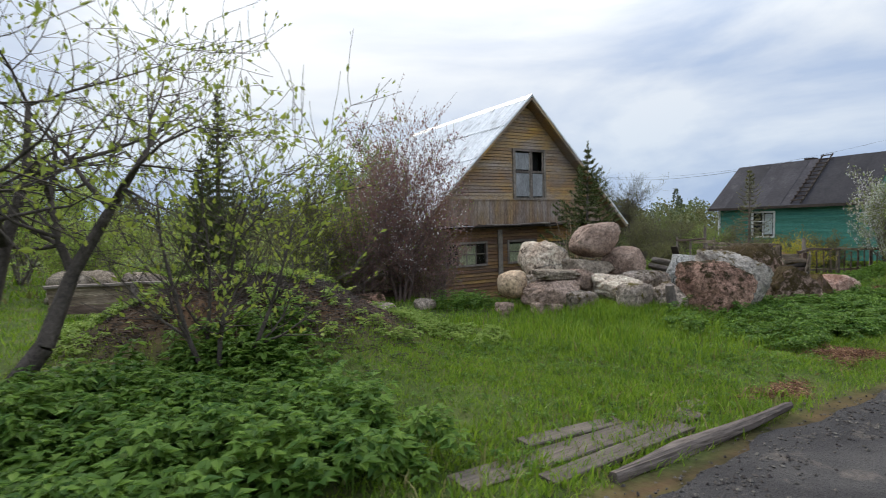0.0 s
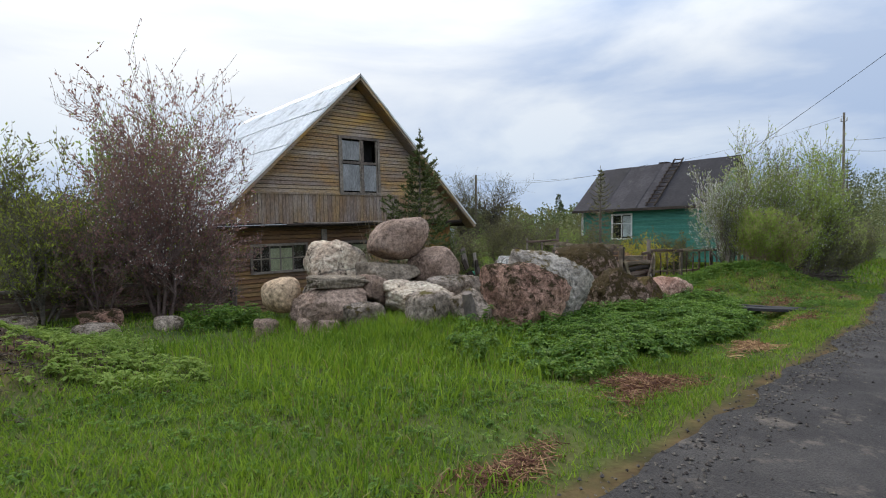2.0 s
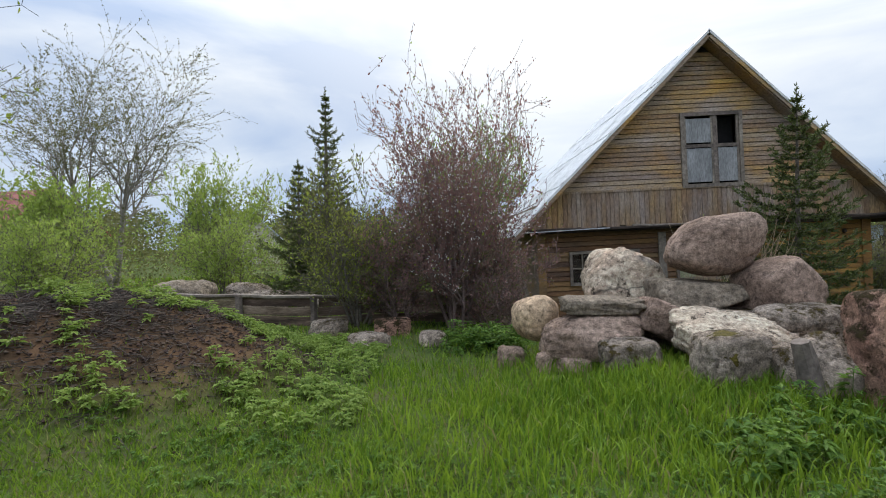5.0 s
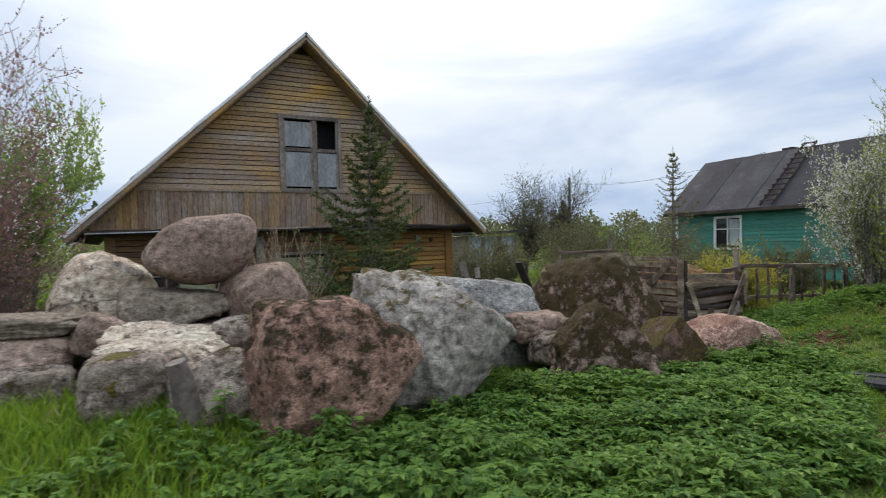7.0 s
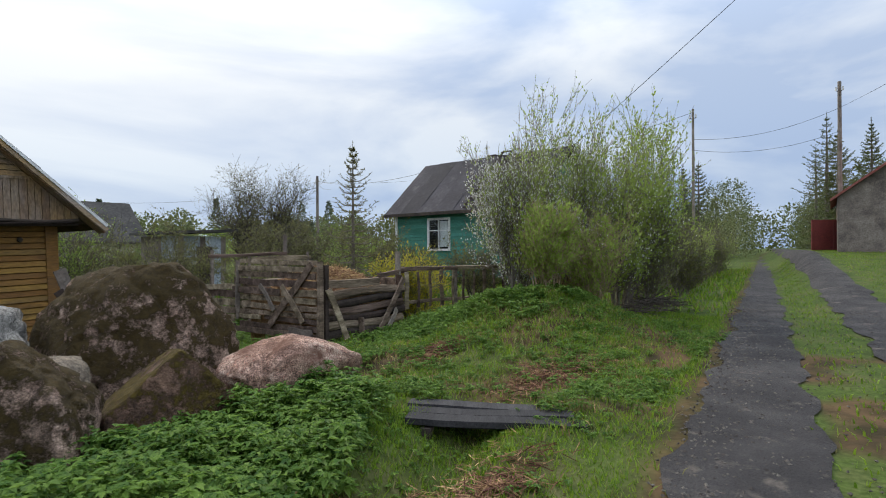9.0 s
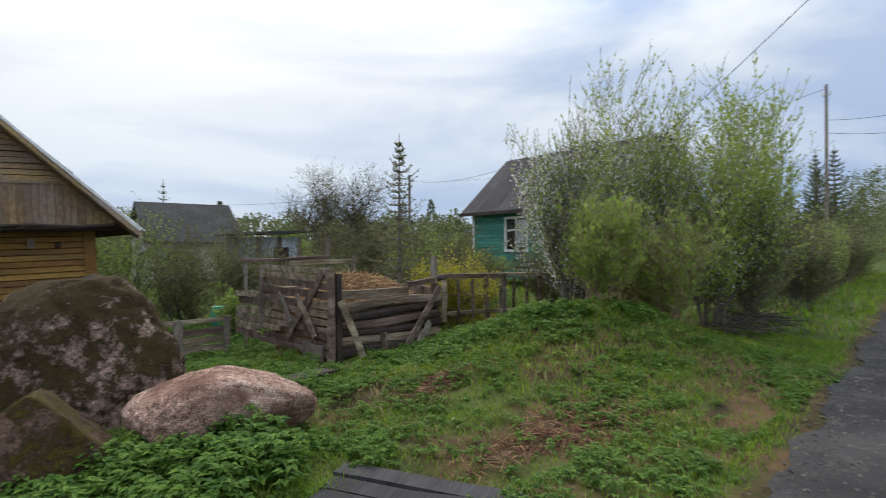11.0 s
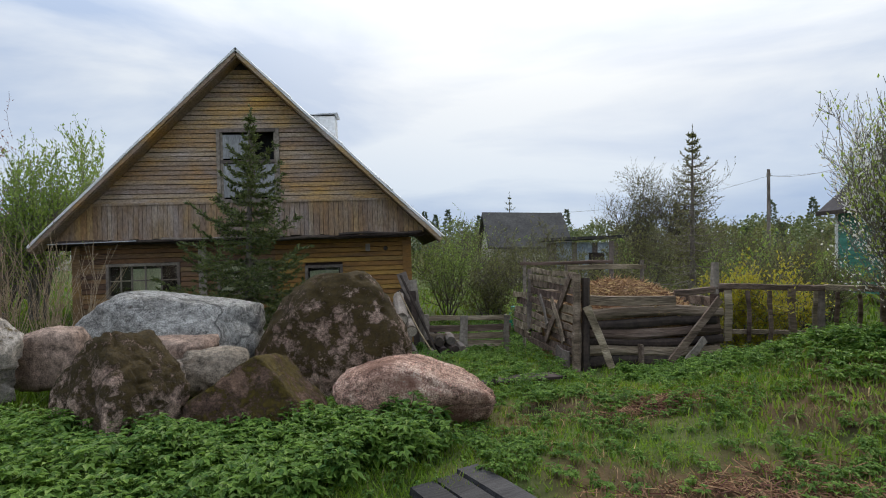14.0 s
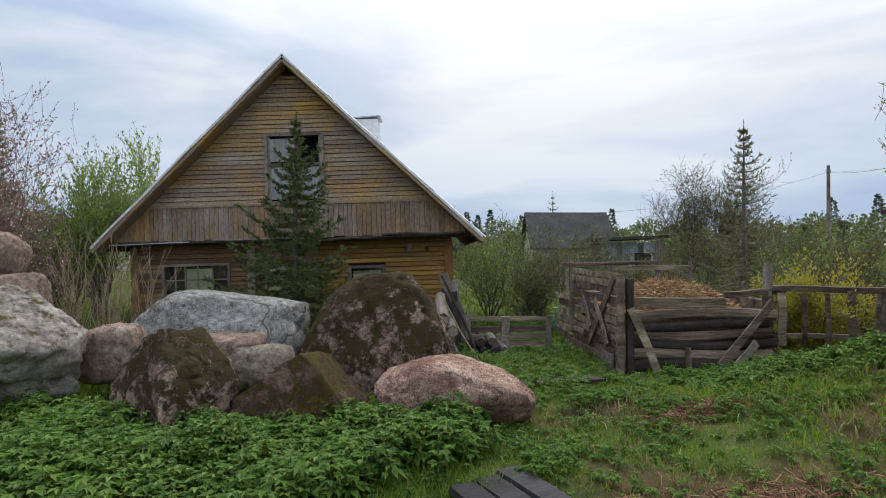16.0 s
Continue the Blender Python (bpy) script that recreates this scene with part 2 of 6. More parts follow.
# near-black stand-in for the shade of unlit rooms behind window openings
M_UNLIT = surface("unlit_interior", [(0.008, 0.008, 0.009), (0.014, 0.013, 0.012)], 2, 0.9, 0)
M_GREENCLOTH = surface("green_plastic", [(0.02, 0.22, 0.14), (0.03, 0.3, 0.2)], 3, 0.6, 0.1)


def glass_material():
    m = bpy.data.materials.new("window_glass")
    m.use_nodes = True
    b = m.node_tree.nodes["Principled BSDF"]
    b.inputs["Base Color"].default_value = (0.85, 0.9, 0.9, 1)
    b.inputs["Roughness"].default_value, b.inputs["Transmission Weight"].default_value = 0.05, 1.0
    b.inputs["IOR"].default_value = 1.45
    return m


M_GLASS = glass_material()

# rock kinds
def rock(name, c1, c2, speck=0.5, dark=None, dark_at=0.6, moss=None, moss_at=0.62, top_bias=0.0, crack=0.0, bump=0.7, patch=None, patch_at=0.6):
    """Weathered stone: broad tone, crystal speckle, dark lichen, moss on its upper faces, hairline cracks."""
    m = bpy.data.materials.new(name)
    m.use_nodes = True
    n, l = m.node_tree.nodes, m.node_tree.links
    b = n["Principled BSDF"]
    b.inputs["Roughness"].default_value, b.inputs["Specular IOR Level"].default_value = 0.9, 0.2
    tc, info = n.new("ShaderNodeTexCoord"), n.new("ShaderNodeObjectInfo")
    off = n.new("ShaderNodeVectorMath")
    off.operation = "MULTIPLY_ADD"
    off.inputs[1].default_value = (31, 17, 47)
    l.new(info.outputs["Random"], off.inputs[0])
    l.new(tc.outputs["Object"], off.inputs[2])

    def tex(scale, detail=6, rough=0.6):
        t = n.new("ShaderNodeTexNoise")
        t.inputs["Scale"].default_value, t.inputs["Detail"].default_value, t.inputs["Roughness"].default_value = scale, detail, rough
        l.new(off.outputs[0], t.inputs["Vector"])
        return t.outputs[0]

    def mixed(fac, a, colour):
        x = n.new("ShaderNodeMixRGB")
        l.new(fac, x.inputs[0])
        l.new(a, x.inputs[1])
        x.inputs[2].default_value = (*colour, 1)
        return x.outputs[0]

    def step(v, at, soft=0.03):
        r = n.new("ShaderNodeMapRange")
        r.inputs[1].default_value, r.inputs[2].default_value = at - soft, at + soft
        l.new(v, r.inputs[0])
        return r.outputs[0]
    ramp = n.new("ShaderNodeValToRGB")
    ramp.color_ramp.elements[0].position, ramp.color_ramp.elements[1].position = 0.35, 0.66
    ramp.color_ramp.elements[0].color, ramp.color_ramp.elements[1].color = (*c1, 1), (*c2, 1)
    l.new(tex(2.3, 8), ramp.inputs[0])
    grain = n.new("ShaderNodeMixRGB")
    grain.blend_type = "OVERLAY"
    grain.inputs[0].default_value = speck
    l.new(ramp.outputs[0], grain.inputs[1])
    fine = tex(75, 3, 0.8)
    ct = n.new("ShaderNodeMapRange")
    ct.inputs[1].default_value, ct.inputs[2].default_value = 0.33, 0.67
    l.new(fine, ct.inputs[0])
    l.new(ct.outputs[0], grain.inputs[2])
    col = grain.outputs[0]
    mid = n.new("ShaderNodeMixRGB")
    mid.blend_type = "OVERLAY"
    mid.inputs[0].default_value = 0.9
    mc = n.new("ShaderNodeMapRange")
    mc.inputs[1].default_value, mc.inputs[2].default_value = 0.3, 0.7
    l.new(tex(15, 8, 0.78), mc.inputs[0])
    l.new(col, mid.inputs[1])
    l.new(mc.outputs[0], mid.inputs[2])
    col = mid.outputs[0]
    if patch:
        col = mixed(step(tex(1.3, 5), patch_at, 0.05), col, patch)
    if dark:
        col = mixed(step(tex(6.5, 14, 0.80), dark_at, 0.02), col, dark)
    height = tex(7.0, 9, 0.7)
    if crack:
        vo = n.new("ShaderNodeTexVoronoi")
        vo.feature = "DISTANCE_TO_EDGE"
        vo.inputs["Scale"].default_value = 0.75
        wob = n.new("ShaderNodeMixRGB")
        wob.inputs[0].default_value = 0.25
        wv = n.new("ShaderNodeTexNoise")
        wv.inputs["Scale"].default_value = 3.0
        l.new(off.outputs[0], wv.inputs["Vector"])
        l.new(off.outputs[0], wob.inputs[1])
        l.new(wv.outputs["Color"], wob.inputs[2])
        l.new(wob.outputs[0], vo.inputs["Vector"])
        inv = n.new("ShaderNodeMapRange")
        inv.inputs[1].default_value, inv.inputs[2].default_value = 0.0, 0.012
        inv.inputs[3].default_value, inv.inputs[4].default_value = crack, 0.0
        l.new(vo.outputs["Distance"], inv.inputs[0])
        col = mixed(inv.outputs[0], col, (0.03, 0.027, 0.024))
    if moss:
        geo, sep = n.new("ShaderNodeNewGeometry"), n.new("ShaderNodeSeparateXYZ")
        l.new(geo.outputs["Normal"], sep.inputs[0])
        ma = n.new("ShaderNodeMath")
        ma.operation = "MULTIPLY_ADD"
        ma.inputs[1].default_value = top_bias
        l.new(sep.outputs["Z"], ma.inputs[0])
        l.new(tex(5.5, 14, 0.80), ma.inputs[2])
        fac = step(ma.outputs[0], moss_at, 0.035)
        tone = n.new("ShaderNodeMixRGB")
        tone.inputs[1].default_value, tone.inputs[2].default_value = (*[v * 0.45 for v in moss], 1), (*moss, 1)
        l.new(step(tex(22, 8, 0.8), 0.5, 0.10), tone.inputs[0])
        x = n.new("ShaderNodeMixRGB")
        l.new(fac, x.inputs[0])
        l.new(col, x.inputs[1])
        l.new(tone.outputs[0], x.inputs[2])
        col = x.outputs[0]
        add = n.new("ShaderNodeMath")
        add.operation = "MULTIPLY_ADD"
        add.inputs[1].default_value = 0.5
        l.new(fac, add.inputs[0])
        l.new(height, add.inputs[2])
        height = add.outputs[0]
    l.new(col, b.inputs["Base Color"])
    hs = n.new("ShaderNodeMath")
    hs.operation = "MULTIPLY_ADD"
    hs.inputs[1].default_value = 0.4
    l.new(fine, hs.inputs[0])
    l.new(height, hs.inputs[2])
    bp = n.new("ShaderNodeBump")
    bp.inputs["Strength"].default_value, bp.inputs["Distance"].default_value = bump, 0.085
    l.new(hs.outputs[0], bp.inputs["Height"])
    l.new(bp.outputs[0], b.inputs["Normal"])
    return m


MOSS_DARK, MOSS_OLIVE, LICHEN = (0.062, 0.043, 0.013), (0.11, 0.076, 0.014), (0.060, 0.043, 0.030)
M_R_TAN = rock("tan_granite", (0.325, 0.222, 0.134), (0.455, 0.328, 0.212), 0.21, bump=0.35)
M_R_PALE = rock("pale_granite", (0.413, 0.301, 0.216), (0.6, 0.518, 0.391), 0.30, LICHEN, 0.58, crack=0.8, patch=(0.19, 0.165, 0.145))
M_R_BROWN = rock("brown_grey_granite", (0.244, 0.166, 0.123), (0.409, 0.291, 0.222), 0.36, LICHEN, 0.68, bump=0.9)
M_R_SLATE = rock("grey_slab_rock", (0.19, 0.149, 0.108), (0.32, 0.26, 0.195), 0.30, LICHEN, 0.62, bump=0.9)
M_R_BLUE = rock("blue_grey_rock", (0.234, 0.218, 0.194), (0.413, 0.394, 0.356), 0.7, LICHEN, 0.63, crack=0.8, moss=MOSS_OLIVE, moss_at=0.70, top_bias=0.06, bump=1.0)
M_R_RED = rock("red_granite_mossy", (0.288, 0.159, 0.111), (0.503, 0.306, 0.219), 0.45, (0.13, 0.075, 0.055), 0.60, moss=MOSS_DARK, moss_at=0.575, top_bias=0.085, bump=1.0)
M_R_MOSS = rock("moss_covered_rock", (0.29, 0.185, 0.138), (0.50, 0.35, 0.265), 0.6, LICHEN, 0.66, moss=(0.075, 0.049, 0.014), moss_at=0.515, top_bias=0.13, bump=1.0)
M_R_WEDGE = rock("dark_mossy_rock", (0.0952, 0.056, 0.0378), (0.202, 0.12, 0.0828), 0.35, LICHEN, 0.6, moss=MOSS_OLIVE, moss_at=0.55, top_bias=0.13, bump=0.9, patch=(0.27, 0.18, 0.135), patch_at=0.60)
M_R_PINK = rock("pink_granite", (0.358, 0.207, 0.149), (0.592, 0.391, 0.297), 0.9, (0.16, 0.08, 0.06), 0.61, patch=(0.21, 0.105, 0.07), patch_at=0.57, bump=1.0)
M_R_DRAB = rock("drab_grey_rock", (0.225, 0.190, 0.155), (0.40, 0.352, 0.295), 0.28, LICHEN, 0.68, moss=MOSS_OLIVE, moss_at=0.61, top_bias=0.08, crack=0.5, bump=0.7)
M_R_GREY = rock("mixed_grey_rock", (0.237, 0.183, 0.138), (0.463, 0.375, 0.298), 0.45, LICHEN, 0.60, moss=MOSS_OLIVE, moss_at=0.61, top_bias=0.07, crack=0.8, bump=1.0)
M_MOSSPAD = surface("yellow_moss", [(0.055, 0.045, 0.01), (0.11, 0.085, 0.018)], 5, 0.95, 0.8, fine=8)


def ground_material():
    """Turf soil; bare earth where the 'bare' mask says so."""
    m = surface("turf_ground", [(0.035, 0.05, 0.014), (0.06, 0.085, 0.02), (0.085, 0.085, 0.035)], 1.4, 0.95, 0.6, fine=16)
    n, l = m.node_tree.nodes, m.node_tree.links
    b = n["Principled BSDF"]
    b.inputs["Specular IOR Level"].default_value = 0.05
    old = b.inputs["Base Color"].links[0].from_socket
    at = n.new("ShaderNodeAttribute")
    at.attribute_name = "bare"
    no = n.new("ShaderNodeTexNoise")
    no.inputs["Scale"].default_value, no.inputs["Detail"].default_value = 3.0, 8
    tc = n.new("ShaderNodeTexCoord")
    l.new(tc.outputs["Object"], no.inputs["Vector"])
    rp = n.new("ShaderNodeValToRGB")
    rp.color_ramp.elements[0].position, rp.color_ramp.elements[1].position = 0.35, 0.7
    rp.color_ramp.elements[0].color, rp.color_ramp.elements[1].color = (0.036, 0.024, 0.015, 1), (0.125, 0.073, 0.040, 1)
    l.new(no.outputs[0], rp.inputs[0])
    mx = n.new("ShaderNodeMixRGB")
    l.new(at.outputs["Fac"], mx.inputs[0])
    l.new(old, mx.inputs[1])
    l.new(rp.outputs[0], mx.inputs[2])
    l.new(mx.outputs[0], b.inputs["Base Color"])
    return m


M_GROUND = ground_material()


# ---- building helpers ----
def quick(name, verts, faces, mats, mat_index=None, smooth=False):
    """One mesh object from arrays; all faces have the same number of corners."""
    verts, faces = np.asarray(verts, dtype=np.float32), np.asarray(faces, dtype=np.int32)
    k = faces.shape[1]
    me = bpy.data.meshes.new(name)
    me.vertices.add(len(verts))
    me.vertices.foreach_set("co", verts.ravel())
    me.loops.add(faces.size)
    me.loops.foreach_set("vertex_index", faces.ravel())
    me.polygons.add(len(faces))
    me.polygons.foreach_set("loop_start", np.arange(0, faces.size, k, dtype=np.int32))
    me.polygons.foreach_set("use_smooth", np.full(len(faces), smooth))
    for mt in (mats if isinstance(mats, (list, tuple)) else [mats]):
        me.materials.append(mt)
    if mat_index is not None:
        me.polygons.foreach_set("material_index", np.asarray(mat_index, dtype=np.int32))
    me.update(calc_edges=True)
    me.validate()
    return new(name, me)


def part(name, bm, material, parent=None, label="", smooth=False):
    """Link a bmesh as one mesh object under a thing or a part."""
    me = bpy.data.meshes.new(name)
    bmesh.ops.recalc_face_normals(bm, faces=bm.faces)
    bm.to_mesh(me)
    bm.free()
    me.materials.append(material)
    if smooth:
        me.polygons.foreach_set("use_smooth", np.ones(len(me.polygons), dtype=bool))
    ob = new(name, me)
    ob.parent = parent
    return tagged(ob, label)


def thing(name, at, label, category, group="", kind="", rz=0, ry=0, rx=0):
    ob = new(name)
    ob.empty_display_size = 0.1
    ob.matrix_world = pose(*at, rx, ry, rz)
    return tagged(ob, label, category, group, kind)


def prism(outline, depth, bm=None, axis="y", at=0.0):
    """A flat outline (list of pairs) pushed out by depth along an axis: x-z outlines along y, y-z along x, x-y along z."""
    bm = bm or bmesh.new()

    def p3(u, v, w):
        return {"y": (u, w, v), "x": (w, u, v), "z": (u, v, w)}[axis]
    lo = [bm.verts.new(p3(u, v, at)) for u, v in outline]
    hi = [bm.verts.new(p3(u, v, at + depth)) for u, v in outline]
    bm.faces.new(lo[::-1])
    bm.faces.new(hi)
    for i in range(len(lo)):
        j = (i + 1) % len(lo)
        bm.faces.new((lo[i], lo[j], hi[j], hi[i]))
    return bm


def block(x0, x1, y0, y1, z0, z1, bm=None, m=None):
    bm = bm or bmesh.new()
    mat = Matrix.Translation(((x0 + x1) / 2, (y0 + y1) / 2, (z0 + z1) / 2)) @ Matrix.Diagonal((x1 - x0, y1 - y0, z1 - z0, 1))
    bmesh.ops.create_cube(bm, size=1, matrix=(m @ mat) if m else mat)
    return bm


def plank(length, width, thick, seed=0, cuts=5, wob=0.006):
    """A worn plank along x, centred, with uneven edges and chipped ends."""
    r = random.Random(seed)
    bm = bmesh.new()
    rings = []
    for i in range(cuts + 1):
        x = -length / 2 + length * i / cuts
        bow = wob * math.sin(i * 1.3 + seed)
        w0, w1 = width / 2 + r.uniform(-wob, wob), width / 2 + r.uniform(-wob, wob)
        xs = x + (r.uniform(-0.02, 0.02) if i in (0, cuts) else 0)
        c = 0.15 * thick
        ring = [(xs, -thick / 2, -w0 + c), (xs, -thick / 2 + c, -w0), (xs, thick / 2, -w0 + c), (xs, thick / 2, w1 - c), (xs, thick / 2 - c, w1), (xs, -thick / 2, w1 - c)]
        rings.append([bm.verts.new((a, b + bow, cc + bow)) for a, b, cc in ring])
    for a, b in zip(rings, rings[1:]):
        for i in range(6):
            j = (i + 1) % 6
            bm.faces.new((a[i], a[j], b[j], b[i]))
    bm.faces.new(rings[0][::-1])
    bm.faces.new(rings[-1])
    return bm


def along(a, b, up=(0, 0, 1)):
    """The pose of a plank (along x, broad side across y) between two points, and its length."""
    a, b = Vector(a), Vector(b)
    d = (b - a).normalized()
    y = Vector(up).cross(d)
    y = y.normalized() if y.length > 1e-4 else Vector((0, 1, 0))
    z = d.cross(y)
    m = Matrix((d, y, z)).transposed().to_4x4()
    m.translation = (a + b) / 2
    return m, (b - a).length


def board(name, a, b, width, thick, material, parent, seed=0, up=(0, 0, 1), label="", wob=0.006):
    m, length = along(a, b, up)
    bm = plank(length, width, thick, seed, 5, wob)
    bm.transform(m)
    return part(name, bm, material, parent, label)


def tube(points, radii, sides=8, seed=0, wob=0.0):
    """A tapered round bar through points."""
    r = random.Random(seed)
    bm = bmesh.new()
    rings = []
    for i, p in enumerate(points):
        q = points[min(i + 1, len(points) - 1)]
        o = points[max(i - 1, 0)]
        d = (Vector(q) - Vector(o)).normalized()
        s = d.orthogonal().normalized()
        u = d.cross(s)
        rings.append([bm.verts.new(Vector(p) + (s * math.cos(2 * math.pi * k / sides) + u * math.sin(2 * math.pi * k / sides)) * radii[i] * (1 + r.uniform(-wob, wob))) for k in range(sides)])
    for a, b in zip(rings, rings[1:]):
        best = min(range(sides), key=lambda k: (b[k].co - a[0].co).length)
        for i in range(sides):
            j = (i + 1) % sides
            bm.faces.new((a[i], a[j], b[(j + best) % sides], b[(i + best) % sides]))
    bm.faces.new(rings[0][::-1])
    bm.faces.new(rings[-1])
    return bm


# ---- ground ----
def S(v, a, b):
    t = np.clip((v - a) / (b - a), 0, 1)
    return t * t * (3 - 2 * t)


def edge_y(x):
    """The road's near edge."""
    x = np.asarray(x, dtype=float)
    return 3.12 + 0.03 * np.clip((x + 2.0) / 4.0, -1.7, 1) + 0.088 * np.maximum(x - 2.5, 0) + 0.03 * np.sin(x * 1.7) + 0.02 * np.sin(x * 4.1 + 1)


ROAD_Z = -0.45


def gz(x, y):
    """Ground height: lane, verge, hollow by the house, ditch, earth mound, bank, rise under the stones."""
    x, y = np.asarray(x, dtype=float), np.asarray(y, dtype=float)
    d = y - (edge_y(x) - 3.2)
    z = ROAD_Z - 0.04 * S(d, 3.3, 5.5)
    z = z - 0.47 * S(y, 8.8, 12.0) * S(x, -5.5, -2.0) * (1 - S(x, 9, 15)) * (1 - 0.5 * S(y, 20, 45))
    gate = S(y, 6.6, 8.8) * S(x, 3.4, 4.6) * (1 - S(x, 6.8, 8.2))
    z = np.minimum(z, ROAD_Z - 0.04 - 0.10 * gate)
    z = z - 0.26 * np.exp(-((y - 4.55 - 0.25 * (x - 2.4)) / 0.34) ** 2) * S(x, 0.4, 1.8) * (1 - S(x, 3.7, 4.3))
    z = z + 0.97 * np.exp(-(((x + 9.7) / 1.8) ** 2 + ((y - 8.6) / 2.0) ** 2) ** 1.3)
    z = z + 0.66 * np.exp(-(((x - 8.3) / 1.95) ** 2 + ((y - 6.6) / 1.4) ** 2) ** 1.15)
    z = z + 0.16 * np.exp(-(((x + 2.7) / 2.0) ** 2 + ((y - 7.9) / 1.5) ** 2) ** 2)
    z = z + 1.25 * S(x, 9, 38) * S(edge_y(x) - y, 1.0, 2.6)
    soft = S(d, 3.25, 4.0)
    z = z + soft * (0.025 * np.sin(x * 2.1 + y * 1.3) + 0.02 * np.sin(x * 4.7 - y * 3.1) + 0.012 * np.sin(x * 9 + y * 7.7))
    z = z - 0.035 * (1 - S(d, -40, -0.3))
    return z


PATCHES = [(-3.75, 3.88, 0.75, 0.38), (5.3, 4.9, 1.5, 0.55), (-0.46, 5.95, 0.6, 0.25), (-6.1, 3.62, 0.6, 0.22), (1.9, 4.45, 1.25, 0.42), (0.9, 6.05, 0.5, 0.18), (5.5, 6.6, 0.9, 0.35), (-1.2, 3.75, 0.7, 0.25), (7.0, 4.7, 1.0, 0.35), (4.3, 5.5, 0.6, 0.3), (6.6, 5.6, 0.7, 0.25), (8.8, 4.5, 0.8, 0.3), (4.7, 4.2, 0.8, 0.4), (5.2, 4.75, 0.7, 0.3), (2.7, 4.1, 0.5, 0.3)]


def bare(x, y):
    """How bare the earth is: dug mound, trampled and straw-covered patches, the verge."""
    x, y = np.asarray(x, dtype=float), np.asarray(y, dtype=float)
    v = np.minimum(1, 1.7 * np.exp(-(((x + 9.6) / 2.0) ** 2 + ((y - 8.6) / 1.9) ** 2) ** 2))
    for px, py, rx, ry in PATCHES:
        v = np.maximum(v, 0.9 * np.exp(-(((x - px) / rx) ** 2 + ((y - py) / ry) ** 2)) * np.clip(0.75 + 0.6 * np.sin(x * 5.1 + 2 * np.sin(y * 4.3)) * np.sin(y * 6.7 + x * 2.2), 0, 1))
    v = np.maximum(v, 0.8 * np.exp(-(((x - 8.4) / 1.1) ** 2 + ((y - 5.6) / 0.5) ** 2)) * np.clip(0.7 + 0.6 * np.sin(x * 6.1 + y * 3) * np.sin(y * 8 - x * 2), 0, 1))
    worn = np.sin(x * 1.9 + 1.5 * np.sin(y * 2.3)) + np.sin(y * 3.7 - x * 1.1) + 0.6 * np.sin(x * 5.3 + y * 4.1)
    v = np.maximum(v, 0.9 * S(x, 3.2, 4.6) * (1 - S(x, 9, 11)) * (1 - S(y, 7, 8)) * S(worn, -0.15, 0.9))
    d = y - edge_y(x)
    return np.clip(np.maximum(v, 0.9 * np.exp(-(d / 0.16) ** 2)), 0, 1)


def spread(lo, hi, step, far):
    inner = list(np.arange(lo, hi + 1e-6, step))
    out, s = [], step
    v = hi
    while v < far:
        s *= 1.35
        v += s
        out.append(v)
    low, s, v = [], step, lo
    while v > -far:
        s *= 1.35
        v -= s
        low.append(v)
    return np.array(low[::-1] + inner + out)


gxs, gys = spread(-16, 15, 0.13, 900), spread(-2, 18, 0.13, 900)
GX, GY = np.meshgrid(gxs, gys)
gv = np.stack([GX, GY, gz(GX, GY)], -1).reshape(-1, 3)
ni, nj = len(gxs), len(gys)
ii, jj = np.meshgrid(np.arange(ni - 1), np.arange(nj - 1))
gi = (jj * ni + ii).ravel()
ground = quick("ground", gv, np.stack([gi, gi + 1, gi + 1 + ni, gi + ni], 1), M_GROUND, smooth=True)
mask = ground.data.attributes.new("bare", "FLOAT", "POINT")
mask.data.foreach_set("value", bare(gv[:, 0], gv[:, 1]).astype(np.float32))
tagged(ground, "grassy verge and garden ground with bare earth patches", "ground", kind="structure")


def strip(name, x0, x1, lo, hi, lift, mat, label, category):
    """A road surface between two offsets from the near edge, with a ragged rim."""
    xs = np.concatenate([np.arange(x0, min(x1, 20), 0.12), np.arange(20, x1, 2.0)]) if x1 > 20 else np.arange(x0, x1, 0.12)
    n = 9
    rag = np.random.RandomState(5)
    vs = []
    for x in xs:
        a = edge_y(x) - lo + 0.05 * math.sin(x * 2.3) + 0.035 * math.sin(x * 5.9 + 1) + rag.uniform(-0.02, 0.02)
        b = edge_y(x) - hi + 0.05 * math.sin(x * 1.9 + 2) + 0.035 * math.sin(x * 5.3) + rag.uniform(-0.02, 0.02)
        for k in range(n):
            f = k / (n - 1)
            y = a + (b - a) * f
            vs.append((x, y, gz(x, y) + lift))
    i, k = np.meshgrid(np.arange(len(xs) - 1), np.arange(n - 1))
    q = (i * n + k).ravel()
    ob = quick(name, vs, np.stack([q, q + n, q + n + 1, q + 1], 1), mat, smooth=True)
    return tagged(ob, label, category, kind="structure")


strip("road", -60, 2.75, 0.02, 2.9, 0.012, M_ROAD, "worn dark asphalt village lane with crumbling edge", "road")
strip("road_track", 2.6, 260, 0.02, 0.92, 0.017, M_ROAD, "dark gravel wheel track of the lane", "road")
strip("road_track_far", 2.6, 260, 1.85, 2.9, 0.017, M_ROAD, "second dark gravel wheel track of the lane", "road")


# ---- wooden house with the gable ----
house = thing("wooden_house", (0, 14, -1), "weathered brown timber house with steep gable and attic window", "house", ry=-2.0, rz=-2.4)
HC, HALF, APEX, EAVE, BLINE = 0.185, 4.19, 6.28, 2.26, 3.12
HY0, HY1 = 0.0, 7.2
RUN = (APEX - EAVE) / HALF


